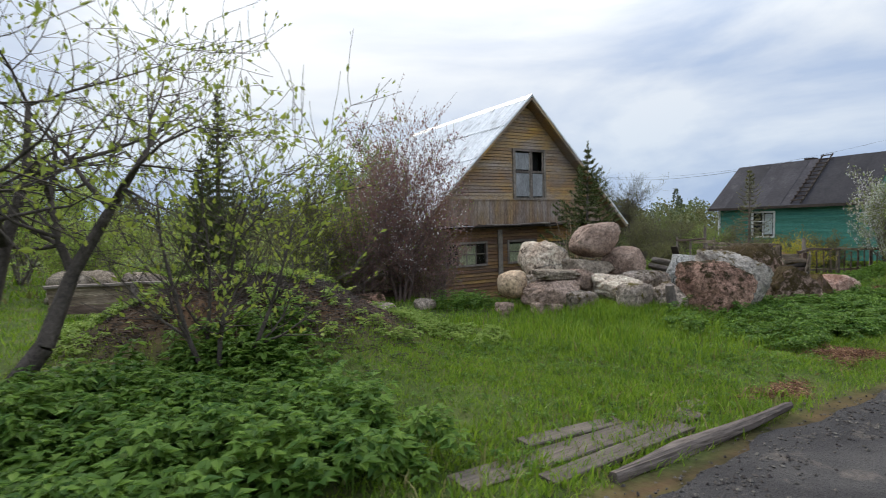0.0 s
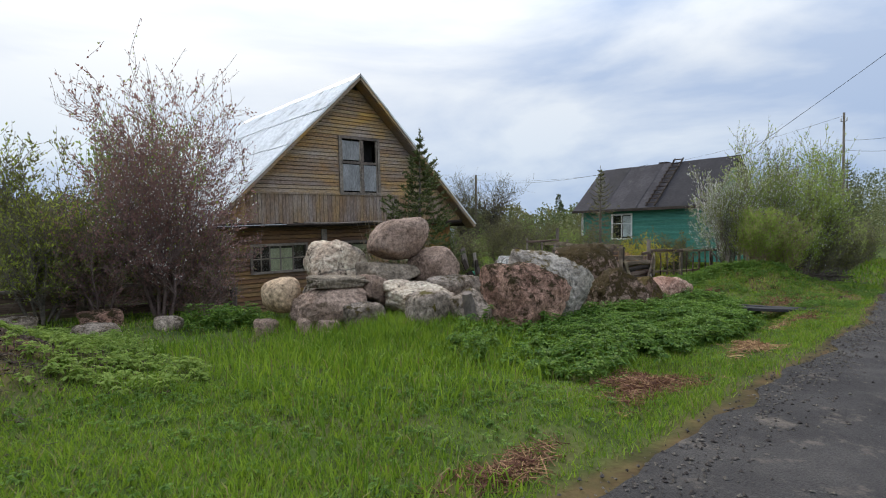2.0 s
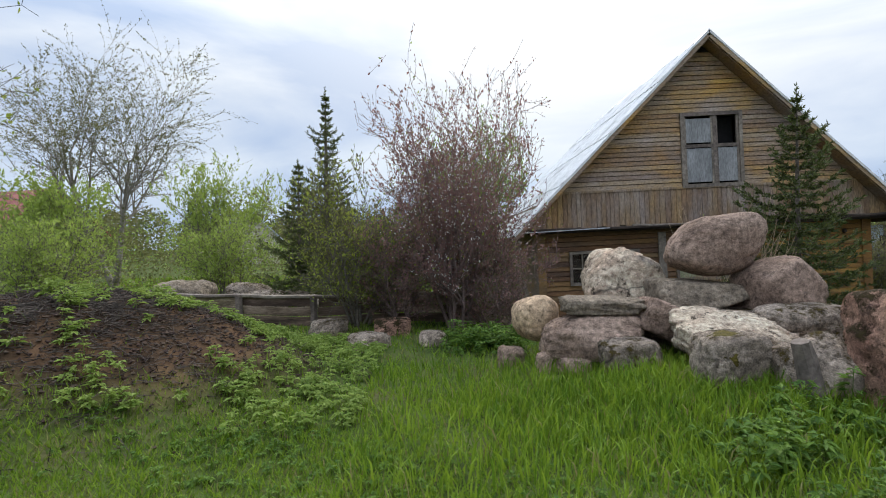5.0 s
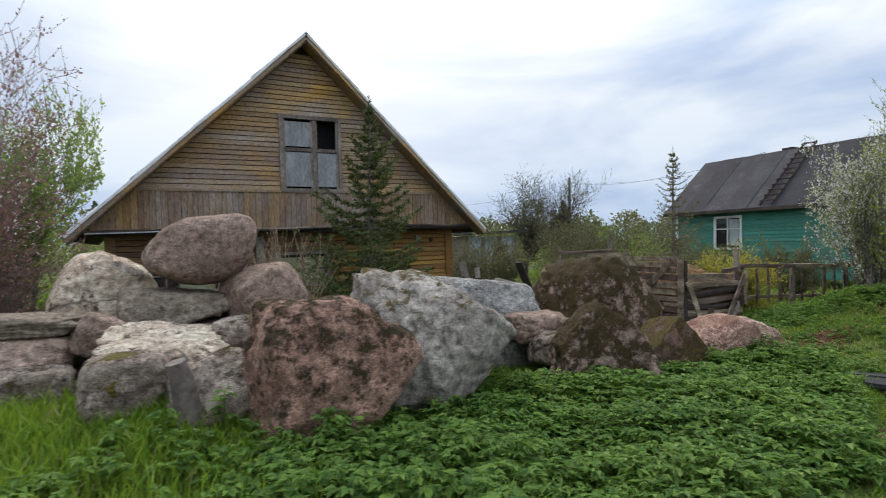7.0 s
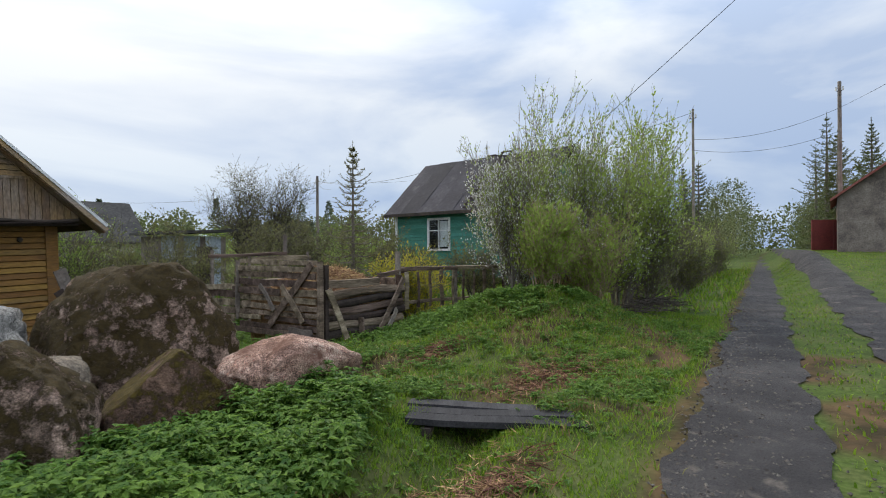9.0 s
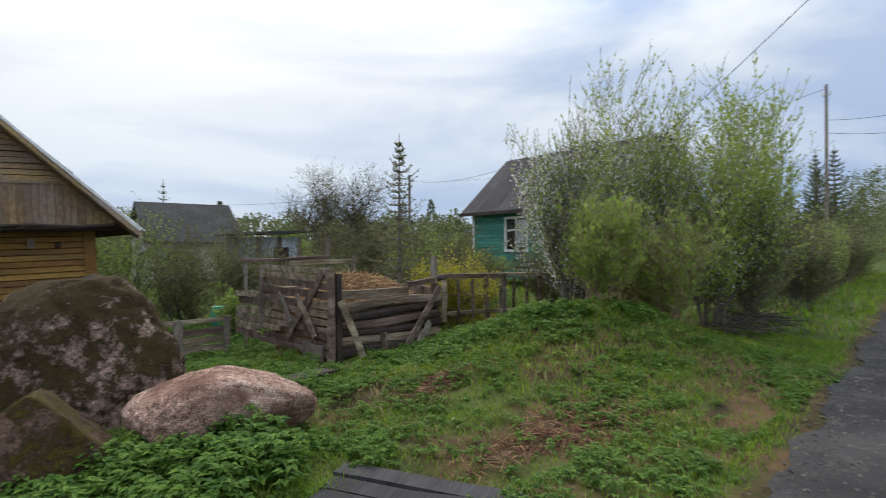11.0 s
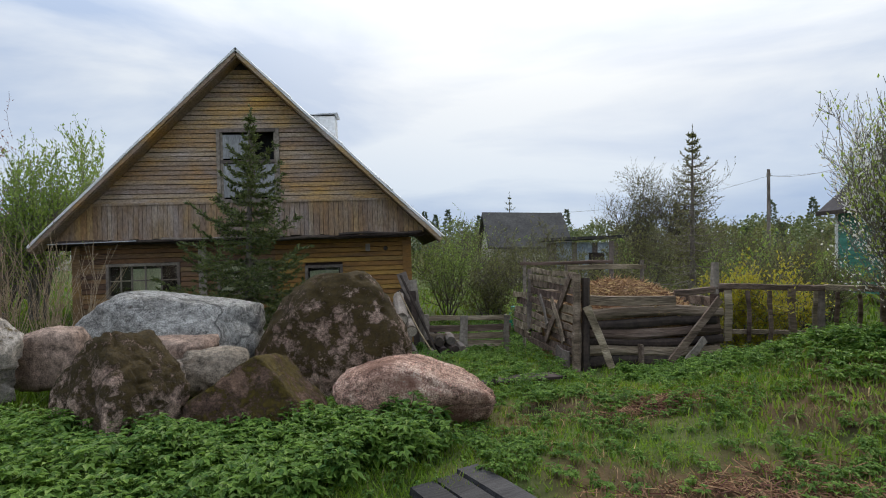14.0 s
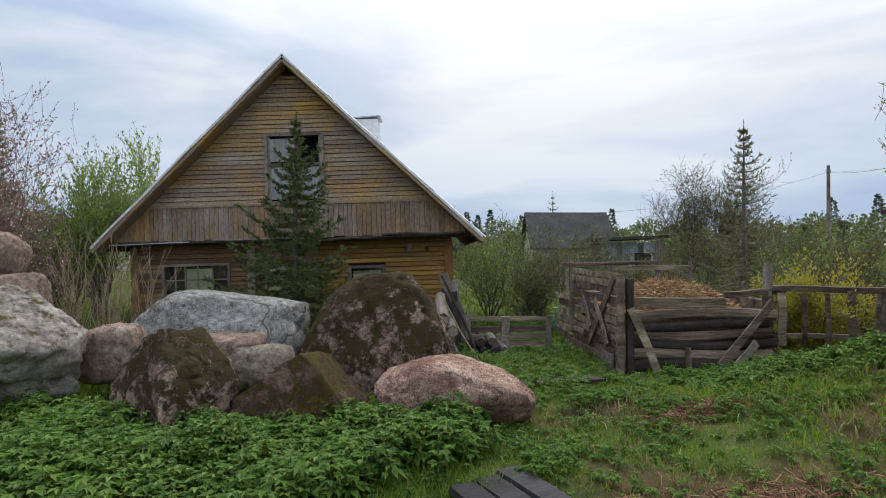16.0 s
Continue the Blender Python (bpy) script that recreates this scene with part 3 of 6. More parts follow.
def gable_half(z, inset=0.155):
    return max(0.0, (APEX - z) / RUN - inset)


AW = (-0.285, 0.885, 3.18, 4.62)   # attic window x0 x1 z0 z1
# sheathing behind the boards: frame pieces round the attic opening
def gable_back():
    bm = bmesh.new()
    top = APEX - 0.09 * RUN
    prism([(HC - gable_half(2.3, 0.09), 2.3), (HC + gable_half(2.3, 0.09), 2.3), (HC + gable_half(AW[2], 0.09), AW[2]), (HC - gable_half(AW[2], 0.09), AW[2])], 0.05, bm, at=0.03)
    prism([(HC - gable_half(AW[2], 0.09), AW[2]), (AW[0], AW[2]), (AW[0], AW[3]), (HC - gable_half(AW[3], 0.09), AW[3])], 0.05, bm, at=0.03)
    prism([(AW[1], AW[2]), (HC + gable_half(AW[2], 0.09), AW[2]), (HC + gable_half(AW[3], 0.09), AW[3]), (AW[1], AW[3])], 0.05, bm, at=0.03)
    prism([(HC - gable_half(AW[3], 0.09), AW[3]), (HC + gable_half(AW[3], 0.09), AW[3]), (HC, top)], 0.05, bm, at=0.03)
    return bm


gable_wall = part("gable_wall", gable_back(), M_DARKWOOD, house)
PITCH = 0.098
rw = random.Random(11)
z = BLINE + 0.02
while z < APEX - 0.30:
    z1 = z + PITCH - 0.012
    runs = [(HC - gable_half(z), HC + gable_half(z), HC - gable_half(z1), HC + gable_half(z1))]
    if z1 > AW[2] - 0.05 and z < AW[3] + 0.06:
        a = runs[0]
        runs = [(a[0], AW[0] - 0.07, a[2], AW[0] - 0.07), (AW[1] + 0.07, a[1], AW[1] + 0.07, a[3])]
    for x0, x1, u0, u1 in runs:
        out = rw.uniform(0.0, 0.006)
        tilt = rw.uniform(-0.006, 0.006)
        bm = bmesh.new()
        q = [(x0, 0.028, z), (x1, 0.028, z), (u1, 0.028, z1), (u0, 0.028, z1)]
        f = [(x0, -0.016 - out, z + tilt), (x1, -0.016 - out, z - tilt), (u1, -0.002 - out, z1 - tilt), (u0, -0.002 - out, z1 + tilt)]
        vs = [bm.verts.new(p) for p in q + f]
        for idx in ((0, 1, 2, 3), (4, 5, 6, 7), (0, 1, 5, 4), (1, 2, 6, 5), (2, 3, 7, 6), (3, 0, 4, 7)):
            bm.faces.new([vs[i] for i in idx])
        part("plank", bm, M_SIDING, gable_wall)
    z += PITCH
# vertical apron boards under the line
x = HC - gable_half(2.42)
while x < HC + gable_half(2.42):
    w = rw.uniform(0.085, 0.125)
    zl = min(BLINE, APEX - RUN * (abs(x + 0.004 - HC) + 0.155))
    zr = min(BLINE, APEX - RUN * (abs(x + w - 0.004 - HC) + 0.155))
    zb = 2.36 + rw.uniform(-0.02, 0.02)
    if min(zl, zr) > zb + 0.02:
        front = -0.03 - rw.uniform(0, 0.006)
        part("board", prism([(x + 0.004, zb), (x + w - 0.004, zb), (x + w - 0.004, zr), (x + 0.004, zl)], 0.028 - front, at=front), M_SIDINGV, gable_wall)
    x += w
bm = block(HC - gable_half(BLINE) - 0.02, HC + gable_half(BLINE) + 0.02, -0.05, -0.023, BLINE - 0.03, BLINE + 0.018)
part("trim_strip", bm, M_SIDINGV, gable_wall)


def attic_window():
    x0, x1, z0, z1 = AW
    # near-black sheet paints the unlit attic behind the opening
    w = part("attic_window", prism([(x0, z0), (x1, z0), (x1, z1), (x0, z1)], 0.02, at=0.22), M_UNLIT, house, "grey boarded attic window with one open dark pane")
    fr = 0.075
    for nm, a in (("frame", (x0 - fr, x0, z0 - fr, z1 + fr)), ("frame", (x1, x1 + fr, z0 - fr, z1 + fr)), ("frame", (x0, x1, z1, z1 + fr)), ("sill", (x0, x1, z0 - fr, z0))):
        part(nm, block(a[0], a[1], -0.055, 0.05, a[2], a[3]), M_GREYWOOD, w)
    xm = x0 + (x1 - x0) * 0.56
    zm = z0 + (z1 - z0) * 0.56
    part("mullion", block(xm - 0.035, xm + 0.035, -0.035, 0.03, z0, z1), M_GREYWOOD, w)
    part("rail", block(x0, x1, -0.03, 0.02, zm - 0.035, zm + 0.035), M_GREYWOOD, w)
    for a in ((x0 + 0.05, xm - 0.075, z0 + 0.04, zm - 0.05), (x0 + 0.05, xm - 0.075, zm + 0.07, z1 - 0.05), (xm + 0.065, x1 - 0.045, z0 + 0.04, zm - 0.05)):
        part("panel", block(a[0], a[1], -0.012, 0.01, a[2], a[3]), M_SHUTTER, w)
    for a in ((x0, x0 + 0.05), (xm - 0.075, xm - 0.035), (xm + 0.035, xm + 0.065), (x1 - 0.045, x1)):
        part("stile", block(a[0], a[1], -0.022, 0.02, z0, z1), M_GREYWOOD, w)
    # floor of the opening, coloured near-black as unlit depth
    part("reveal", block(x0 - 0.02, x1 + 0.02, 0.06, 0.22, z0 - 0.02, z0), M_UNLIT, w)


M_SHUTTER = surface("grey_shutter_panel", [(0.19, 0.19, 0.188), (0.29, 0.29, 0.288)], 2.0, 0.8, 0.2, stretch=(3, 1, 0.6), fine=10)
attic_window()

M_SIDINGRED = surface("red_brown_boards", [(0.12, 0.08, 0.055), (0.185, 0.108, 0.055), (0.25, 0.14, 0.052)], 0.9, 0.8, 0.35, stretch=(0.8, 1, 5), fine=14, vary=0.25)
# lower wall of horizontal boards, set back under the gable
LW0, LW1, LWY = -3.45, 3.72, 0.2
WINS = [(-2.73, -1.32, 1.18, 1.80), (-0.42, 0.62, 1.18, 1.80), (1.46, 2.16, 1.02, 1.64)]
lower_wall = part("lower_wall", block(LW0, LW1, LWY + 0.06, LWY + 0.075, -0.5, 2.3), M_DARKWOOD, house)
z = -0.15
while z < 2.25:
    z1 = z + 0.1035
    cuts = [LW0]
    for x0, x1, a, b in WINS[:2]:
        if z1 > a - 0.06 and z < b + 0.06:
            cuts += [x0 - 0.06, x1 + 0.06]
    cuts += [0.752, 0.758]
    x0, x1, a, b = WINS[2]
    if z1 > a - 0.06 and z < b + 0.06:
        cuts += [x0 - 0.06, x1 + 0.06]
    cuts.append(LW1)
    for x0, x1 in zip(cuts[::2], cuts[1::2]):
        o = rw.uniform(0, 0.008)
        bm = bmesh.new()
        vs = [bm.verts.new(p) for p in ((x0, LWY + 0.058, z), (x1, LWY + 0.058, z), (x1, LWY + 0.058, z1), (x0, LWY + 0.058, z1),
                                        (x0, LWY - o - 0.012, z + 0.006), (x1, LWY - o - 0.012, z + 0.006), (x1, LWY + 0.008 - o, z1 - 0.006), (x0, LWY + 0.008 - o, z1 - 0.006))]
        for idx in ((0, 1, 2, 3), (4, 5, 6, 7), (0, 1, 5, 4), (1, 2, 6, 5), (2, 3, 7, 6), (3, 0, 4, 7)):
            bm.faces.new([vs[i] for i in idx])
        part("plank", bm, M_LOWSIDE if x0 > 0.7 else M_SIDINGRED, lower_wall)
    z += 0.106
part("corner_board", block(LW1 - 0.16, LW1 + 0.03, LWY - 0.045, LWY - 0.023, -0.4, 2.26), M_LOWSIDE, house, "ochre corner board")
part("corner_board", block(LW0 - 0.03, LW0 + 0.14, LWY - 0.045, LWY - 0.023, -0.4, 2.26), M_SIDINGRED, house)
part("post_board", block(-0.86, -0.70, LWY - 0.07, LWY - 0.023, 0.2, 2.2), M_GREYWOOD, house, "grey vertical cover board")


def low_window(x0, x1, z0, z1, bars, curtain):
    # backing sheet coloured near-black for the unlit room
    w = part("window", block(x0 - 0.02, x1 + 0.02, LWY + 0.40, LWY + 0.42, z0 - 0.02, z1 + 0.02), M_UNLIT, house)
    for a in ((x0 - 0.06, x0, z0 - 0.06, z1 + 0.06), (x1, x1 + 0.06, z0 - 0.06, z1 + 0.06), (x0, x1, z1, z1 + 0.06), (x0, x1, z0 - 0.06, z0)):
        part("frame", block(a[0], a[1], LWY - 0.05, LWY + 0.05, a[2], a[3]), M_GREYWOOD, w)
    part("pane", block(x0, x1, LWY + 0.022, LWY + 0.026, z0, z1), M_GLASS, w).visible_shadow = False
    for f in bars:
        xm = x0 + (x1 - x0) * f
        part("bar", block(xm - 0.016, xm + 0.016, LWY, LWY + 0.02, z0, z1), M_GREYWOOD, w)
    part("bar", block(x0, x1, LWY + 0.003, LWY + 0.019, (z0 + z1) / 2 - 0.013, (z0 + z1) / 2 + 0.013), M_GREYWOOD, w)
    if curtain:
        a, b = x0 + (x1 - x0) * curtain[0], x0 + (x1 - x0) * curtain[1]
        part("curtain", block(a, b, LWY + 0.030, LWY + 0.036, z0, z1 - 0.06), M_CURTAIN, w, "pale yellowish curtain")


low_window(*WINS[0], (0.16, 0.32, 0.52, 0.76), (0.32, 0.76))
low_window(*WINS[1], (0.5,), (0.0, 1.0))
low_window(*WINS[2], (), (0.05, 0.95))
# side and back walls, floor ledge
part("side_wall", block(LW0, LW0 + 0.15, LWY + 0.08, HY1, -0.5, 2.9), M_SIDING, house)
part("side_wall", block(LW1 - 0.15, LW1, LWY + 0.08, HY1, -0.5, 2.75), M_LOWSIDE, house)
part("back_wall", prism([(LW0, -0.5), (LW1, -0.5), (LW1, 2.73), (HC, 6.17), (LW0, 2.66)], 0.12, at=HY1 - 0.1), M_SIDING, house)
# ledge between gable and lower wall: sagging trim poles and bent sheet
part("ledge", block(HC - 3.83, HC + 3.83, -0.10, LWY + 0.05, 2.27, 2.30), M_DARKWOOD, house)
for k, (xa, xb, yy, zz, r) in enumerate(((-3.7, -1.2, -0.13, 2.33, 0.032), (-1.5, 1.0, -0.15, 2.35, 0.03), (0.8, 2.4, -0.12, 2.30, 0.036), (2.2, 4.0, -0.15, 2.36, 0.03))):
    pts = [(xa + (xb - xa) * i / 6, yy + 0.012 * math.sin(i + k), zz + 0.016 * math.sin(i * 1.2 + k * 2)) for i in range(7)]
    part("trim_pole", tube(pts, [r] * 7, 8, k, 0.1), M_DARKWOOD if k != 1 else M_GREYWOOD, house)
for xa, xb in ((-3.75, -2.0), (-1.95, 0.1), (2.0, 3.9)):
    bm = bmesh.new()
    prism([(xa, 2.30), (xb, 2.325), (xb, 2.345), (xa, 2.32)], 0.16, bm, at=-0.20)
    part("drip_sheet", bm, M_DARKWOOD if xa > -2 else M_SHEET, house)
# small fixtures on the wall
part("vent_box", block(2.74, 2.84, LWY - 0.09, LWY - 0.03, 1.98, 2.14), M_GREYWOOD, house, "small grey box fixed to the wall")
part("bell", tube([(3.18, LWY - 0.03, 2.03), (3.18, LWY - 0.08, 2.03)], [0.05, 0.035], 10), M_DARKWOOD, house)


# roof: two slopes of overlapping wavy sheets
def roof_slope(side):
    holder = part("roof_slope", prism([(HC + side * 0.0, APEX - 0.07), (HC + side * HALF, EAVE - 0.07), (HC + side * HALF, EAVE - 0.02), (HC + side * 0.0, APEX - 0.02)], HY1 + 0.65, at=-0.33), M_DARKWOOD, house)
    rows, cols = 4, 7
    length = math.hypot(HALF + 0.06, APEX - EAVE) / rows
    dx, dz = side * (HALF + 0.06) / rows, -(APEX - EAVE + 0.05) / rows
    nx, nz = -dz * side, abs(dx)
    nl = math.hypot(nx, nz)
    for r in range(rows):
        for c in range(cols):
            y0 = -0.36 + c * (HY1 + 0.72) / cols
            y1 = y0 + (HY1 + 0.72) / cols + 0.05
            lift0, lift1 = 0.012 + 0.010 * (c % 2), 0.03 + 0.010 * (c % 2) + rw.uniform(0, 0.008)
            n = 22
            vs, fs = [], []
            for i in range(n + 1):
                yy = y0 + (y1 - y0) * i / n
                wv = 0.018 * math.sin(2 * math.pi * i / 3.5)
                for end, lf in ((-0.04, lift0), (1.0, lift1)):
                    xx = HC + dx * (r + end) if end > 0 or r > 0 else HC
                    zz = APEX + dz * (r + end) if end > 0 or r > 0 else APEX
                    for th in (0, 0.008):
                        vs.append((xx + side * abs(nx) / nl * (lf + wv + th), yy, zz + nz / nl * (lf + wv + th)))
            for i in range(n):
                a = i * 4
                fs += [(a + 1, a + 3, a + 7, a + 5), (a, a + 4, a + 6, a + 2), (a + 2, a + 6, a + 7, a + 3), (a, a + 1, a + 5, a + 4)]
            ob = quick("roof_sheet", vs, fs, M_ROOFGREY, smooth=False)
            ob.parent = holder
    # barge board and soffit at the gable end
    a, b = Vector((HC + side * 0.02, -0.347, APEX - 0.075)), Vector((HC + side * (HALF + 0.02), -0.345, EAVE - 0.085))
    m, ln = along(a, b, (0, 0, 1))
    bm = plank(ln, 0.09, 0.03, 3, 12, 0.006)
    bm.transform(m)
    part("barge_board", bm, M_SIDING, house)
    m, ln = along(a + Vector((0, -0.018, 0.075)), b + Vector((0, -0.018, 0.075)), (0, 0, 1))
    bm = plank(ln, 0.05, 0.03, 6, 12, 0.006)
    bm.transform(m)
    part("roof_edge", bm, M_ROOFGREY, house, "pale roof sheet edge")
    part("soffit", prism([(HC, APEX - 0.14), (HC + side * HALF, EAVE - 0.14), (HC + side * HALF, EAVE - 0.11), (HC, APEX - 0.11)], 0.34, at=-0.32), M_SIDING, house)


roof_slope(-1)
roof_slope(1)
part("ridge_cap", prism([(HC - 0.16, APEX - 0.11), (HC, APEX + 0.06), (HC + 0.16, APEX - 0.11), (HC, APEX + 0.035)], HY1 + 0.7, at=-0.37), M_SHEET, house)
ch = part("chimney", block(1.28, 2.02, 1.35, 1.95, 4.2, 5.30), M_ROOFGREY, house, "chimney stub wrapped in grey sheet metal")
part("chimney_cap", prism([(1.20, 5.30), (2.08, 5.35), (2.09, 5.375), (1.20, 5.33)], 0.66, at=1.30), M_SHEET, ch)


# ---- boulders ----
def boulder(at, size, mat, label, seed, hard=7.0, rz=0.0, rx=0.0, ry=0.0, rough=0.06, planes=(), extra=9, sub=4, group="boulder pile", name="boulder"):
    """A stone: a polyhedron of broken faces with worn edges (hard: how sharp), pitted and chipped at smaller scales."""
    fr = random.Random(seed * 13 + 5)
    faces = [(Vector(p[:3]).normalized(), p[3]) for p in planes]
    faces += [(Vector(v), 1.0) for v in ((1, 0, 0), (-1, 0, 0), (0, 1, 0), (0, -1, 0), (0, 0, 1), (0, 0, -1))]
    for _ in range(extra):
        v = Vector((fr.gauss(0, 1), fr.gauss(0, 1), fr.gauss(0, 0.8)))
        faces.append((v.normalized(), fr.uniform(1.0, 1.30)))
    bm = bmesh.new()
    bmesh.ops.create_icosphere(bm, subdivisions=5 if max(size) > 0.3 else sub, radius=1)
    o = Vector((seed * 7.3, seed * 3.1, seed * 1.7))
    for v in bm.verts:
        p = v.co.normalized()
        total = 0.0
        for n, d in faces:
            c = p.dot(n)
            if c > 0:
                total += (c / d) ** hard
        q = p * total ** (-1.0 / hard)
        w = q * 1.6 + o
        d = rough * (1.1 * noise.noise(w) + 0.7 * noise.noise(w * 2.1) + 0.45 * noise.noise(w * 4.6) + 0.28 * noise.noise(w * 10))
        flake = q * 2.3 + o + 0.5 * noise.noise_vector(q * 1.5 + o)
        d += rough * 0.45 * (noise.cell(flake) - 0.5)
        cleft = abs(noise.noise(q * 1.3 + o * 1.7))
        d -= rough * 1.1 * max(0.0, 0.07 - cleft) / 0.07
        v.co = q * (1 + d)
    bm.transform(Matrix.Diagonal((*size, 1)))
    for f in bm.faces:
        f.smooth = True
    ob = part(name, bm, mat, None, smooth=True)
    ob.matrix_world = pose(*at, rx, ry, rz)
    return tagged(ob, label, "boulder", group)


B = boulder
B((-4.73, 9.1, 0.05), (0.315, 0.30, 0.335), M_R_TAN, "smooth rounded tan boulder in the grass", 1, 3.2, rough=0.035, planes=((-0.6, -0.2, 0.75, 0.95),))
B((-3.5, 9.5, 0.46), (0.50, 0.44, 0.47), M_R_PALE, "large pale grey boulder with dark cracks", 2, 6, rough=0.06, planes=((-0.75, -0.2, 0.6, 0.80), (0.6, -0.1, 0.8, 0.92), (-0.3, -0.9, 0.2, 0.9)))
B((-2.63, 8.96, 0.87), (0.585, 0.46, 0.39), M_R_BROWN, "big smooth brown granite boulder balanced on top", 3, 5.5, ry=-6, rz=-8, rough=0.035, planes=((-0.7, 0, 0.7, 0.93), (-0.6, -0.1, -0.8, 0.86), (0.75, 0, -0.6, 0.95), (0.3, -0.9, -0.3, 0.9)))
B((-2.86, 8.9, 0.27), (0.52, 0.40, 0.22), M_R_SLATE, "dark grey wedge slab under the top boulder", 4, 14, ry=4, rough=0.035, planes=((0.65, -0.2, -0.75, 0.6), (0, -0.9, 0.4, 0.95)), extra=4)
B((-2.05, 8.6, 0.40), (0.36, 0.36, 0.35), M_R_BROWN, "squarish brown-grey stone block", 5, 16, rz=12, ry=-6, rough=0.03, planes=((-0.5, 0, 0.85, 0.95), (0.6, -0.5, 0.6, 1.1)), extra=2)
B((-4.22, 8.49, -0.06), (0.54, 0.38, 0.25), M_R_BROWN, "broad flat brown stone in the pile", 6, 9, rz=-8, planes=((-0.7, -0.1, 0.7, 0.9), (0.2, -0.8, 0.5, 0.85)))
B((-4.08, 8.62, 0.25), (0.45, 0.30, 0.09), M_R_SLATE, "long thin stone slab lying on others", 7, 12, ry=2)
B((-3.46, 8.5, 0.10), (0.27, 0.25, 0.19), M_R_BROWN, "small brown stone in the pile", 8, 9, ry=24)
B((-2.84, 7.95, -0.03), (0.70, 0.42, 0.26), M_R_PALE, "pale speckled slab with dark pits", 9, 10, ry=8, rz=-10, rough=0.09, planes=((-0.35, -0.4, 0.85, 0.75), (0.6, -0.4, 0.7, 0.85)))
B((-2.15, 8.08, 0.09), (0.50, 0.36, 0.19), M_R_GREY, "flat grey stone behind the slab", 10, 8)
B((-3.35, 7.38, -0.10), (0.31, 0.26, 0.22), M_R_GREY, "low stone with a yellow moss pad", 11, 7)
B((-3.34, 7.33, -0.02), (0.27, 0.23, 0.165), M_MOSSPAD, "cushion of yellow-brown moss on a stone", 12, 3.2, sub=4, name="moss_cushion")
B((-2.75, 7.05, -0.14), (0.36, 0.28, 0.26), M_R_GREY, "pale broken stone beside a stump", 13, 14, ry=-24, planes=((0.5, -0.6, 0.6, 0.7), (-0.5, -0.6, 0.6, 0.75)))
B((-3.97, 8.05, -0.23), (0.32, 0.25, 0.20), M_R_GREY, "grey stone low in the grass", 14, 8)
B((-4.72, 8.35, -0.33), (0.15, 0.14, 0.12), M_R_BROWN, "small brown-grey stone in the grass", 15)
B((-4.5, 8.2, -0.35), (0.17, 0.15, 0.12), M_R_BROWN, "small brown-grey stone in the grass", 16)
B((-5.02, 8.95, -0.38), (0.17, 0.15, 0.13), M_R_BROWN, "small brown-grey stone in the grass", 36)
B((-3.6, 9.2, -0.10), (0.6, 0.5, 0.32), M_R_GREY, "grey stone buried in the pile", 17)
B((-2.5, 8.95, -0.12), (0.8, 0.5, 0.30), M_R_GREY, "grey stone buried in the pile", 18)
B((-2.02, 6.58, 0.03), (0.60, 0.45, 0.50), M_R_RED, "reddish granite boulder with dark moss streaks", 19, 24, rz=-10, rough=0.07, planes=((0.78, 0, -0.62, 0.66), (0.55, -0.1, 0.8, 0.92), (-0.15, -0.8, 0.55, 0.86), (-0.9, -0.3, 0.1, 0.92)), extra=5)
B((-0.98, 6.72, 0.17), (0.70, 0.55, 0.54), M_R_DRAB, "large angular grey boulder with moss", 20, 22, rz=-6, rough=0.08, planes=((0.6, -0.15, 0.75, 0.62), (-0.2, -0.45, 0.85, 0.80), (0.75, -0.4, -0.5, 0.78), (-0.35, -0.9, 0.25, 0.78), (0.35, -0.9, -0.1, 0.85)), extra=6)
B((0.54, 8.37, 0.01), (0.98, 0.52, 0.55), M_R_BLUE, "long pale blue-grey slab with a crack", 21, 24, ry=2, rough=0.04, planes=((-0.78, -0.1, 0.55, 1.02), (0.12, 0, 0.99, 0.90), (0.05, -0.75, 0.65, 0.92), (0.9, -0.3, 0.2, 0.93), (-0.5, -0.85, 0.1, 0.95)), extra=5)
B((2.42, 8.21, 0.05), (0.93, 0.70, 0.78), M_R_MOSS, "huge pinkish boulder covered in moss", 22, 9, rough=0.07, planes=((-0.82, -0.1, 0.55, 0.78), (0.85, 0.0, 0.42, 0.84), (0.1, -0.85, 0.45, 0.84), (-0.5, -0.8, 0.2, 0.86)), extra=7)
B((3.23, 6.73, -0.24), (0.75, 0.40, 0.35), M_R_PINK, "coarse pink granite boulder in the weeds", 23, 7, ry=6, rz=-5, rough=0.06, planes=((0.5, -0.1, 0.85, 0.82), (-0.75, 0, 0.6, 0.85), (0.45, -0.6, -0.5, 0.82)), extra=7)
B((1.88, 6.62, -0.22), (0.53, 0.42, 0.54), M_R_WEDGE, "dark wedge-shaped boulder with mossy flank", 24, 30, rz=-8, rough=0.04, planes=((-0.58, 0.15, 0.8, 0.50), (0.72, 0.0, 0.69, 0.56), (0.05, -0.97, 0.25, 0.5)), extra=3)
B((0.78, 6.58, -0.08), (0.49, 0.34, 0.47), M_R_MOSS, "peaked boulder with moss and pink faces", 25, 16, rz=-37, rough=0.08, planes=((-0.72, 0.0, 0.7, 0.78), (0.66, 0.05, 0.75, 0.72), (0.0, -0.85, 0.5, 0.80)), extra=6)
B((-0.22, 7.55, -0.02), (0.30, 0.28, 0.30), M_R_BROWN, "small pinkish-brown boulder between larger ones", 26, 8)
B((0.88, 7.66, -0.02), (0.36, 0.25, 0.17), M_R_BROWN, "brown rubble stone below the slab", 27, 10)
B((1.32, 7.5, -0.16), (0.30, 0.24, 0.22), M_R_SLATE, "grey rubble stone below the slab", 28, 10)
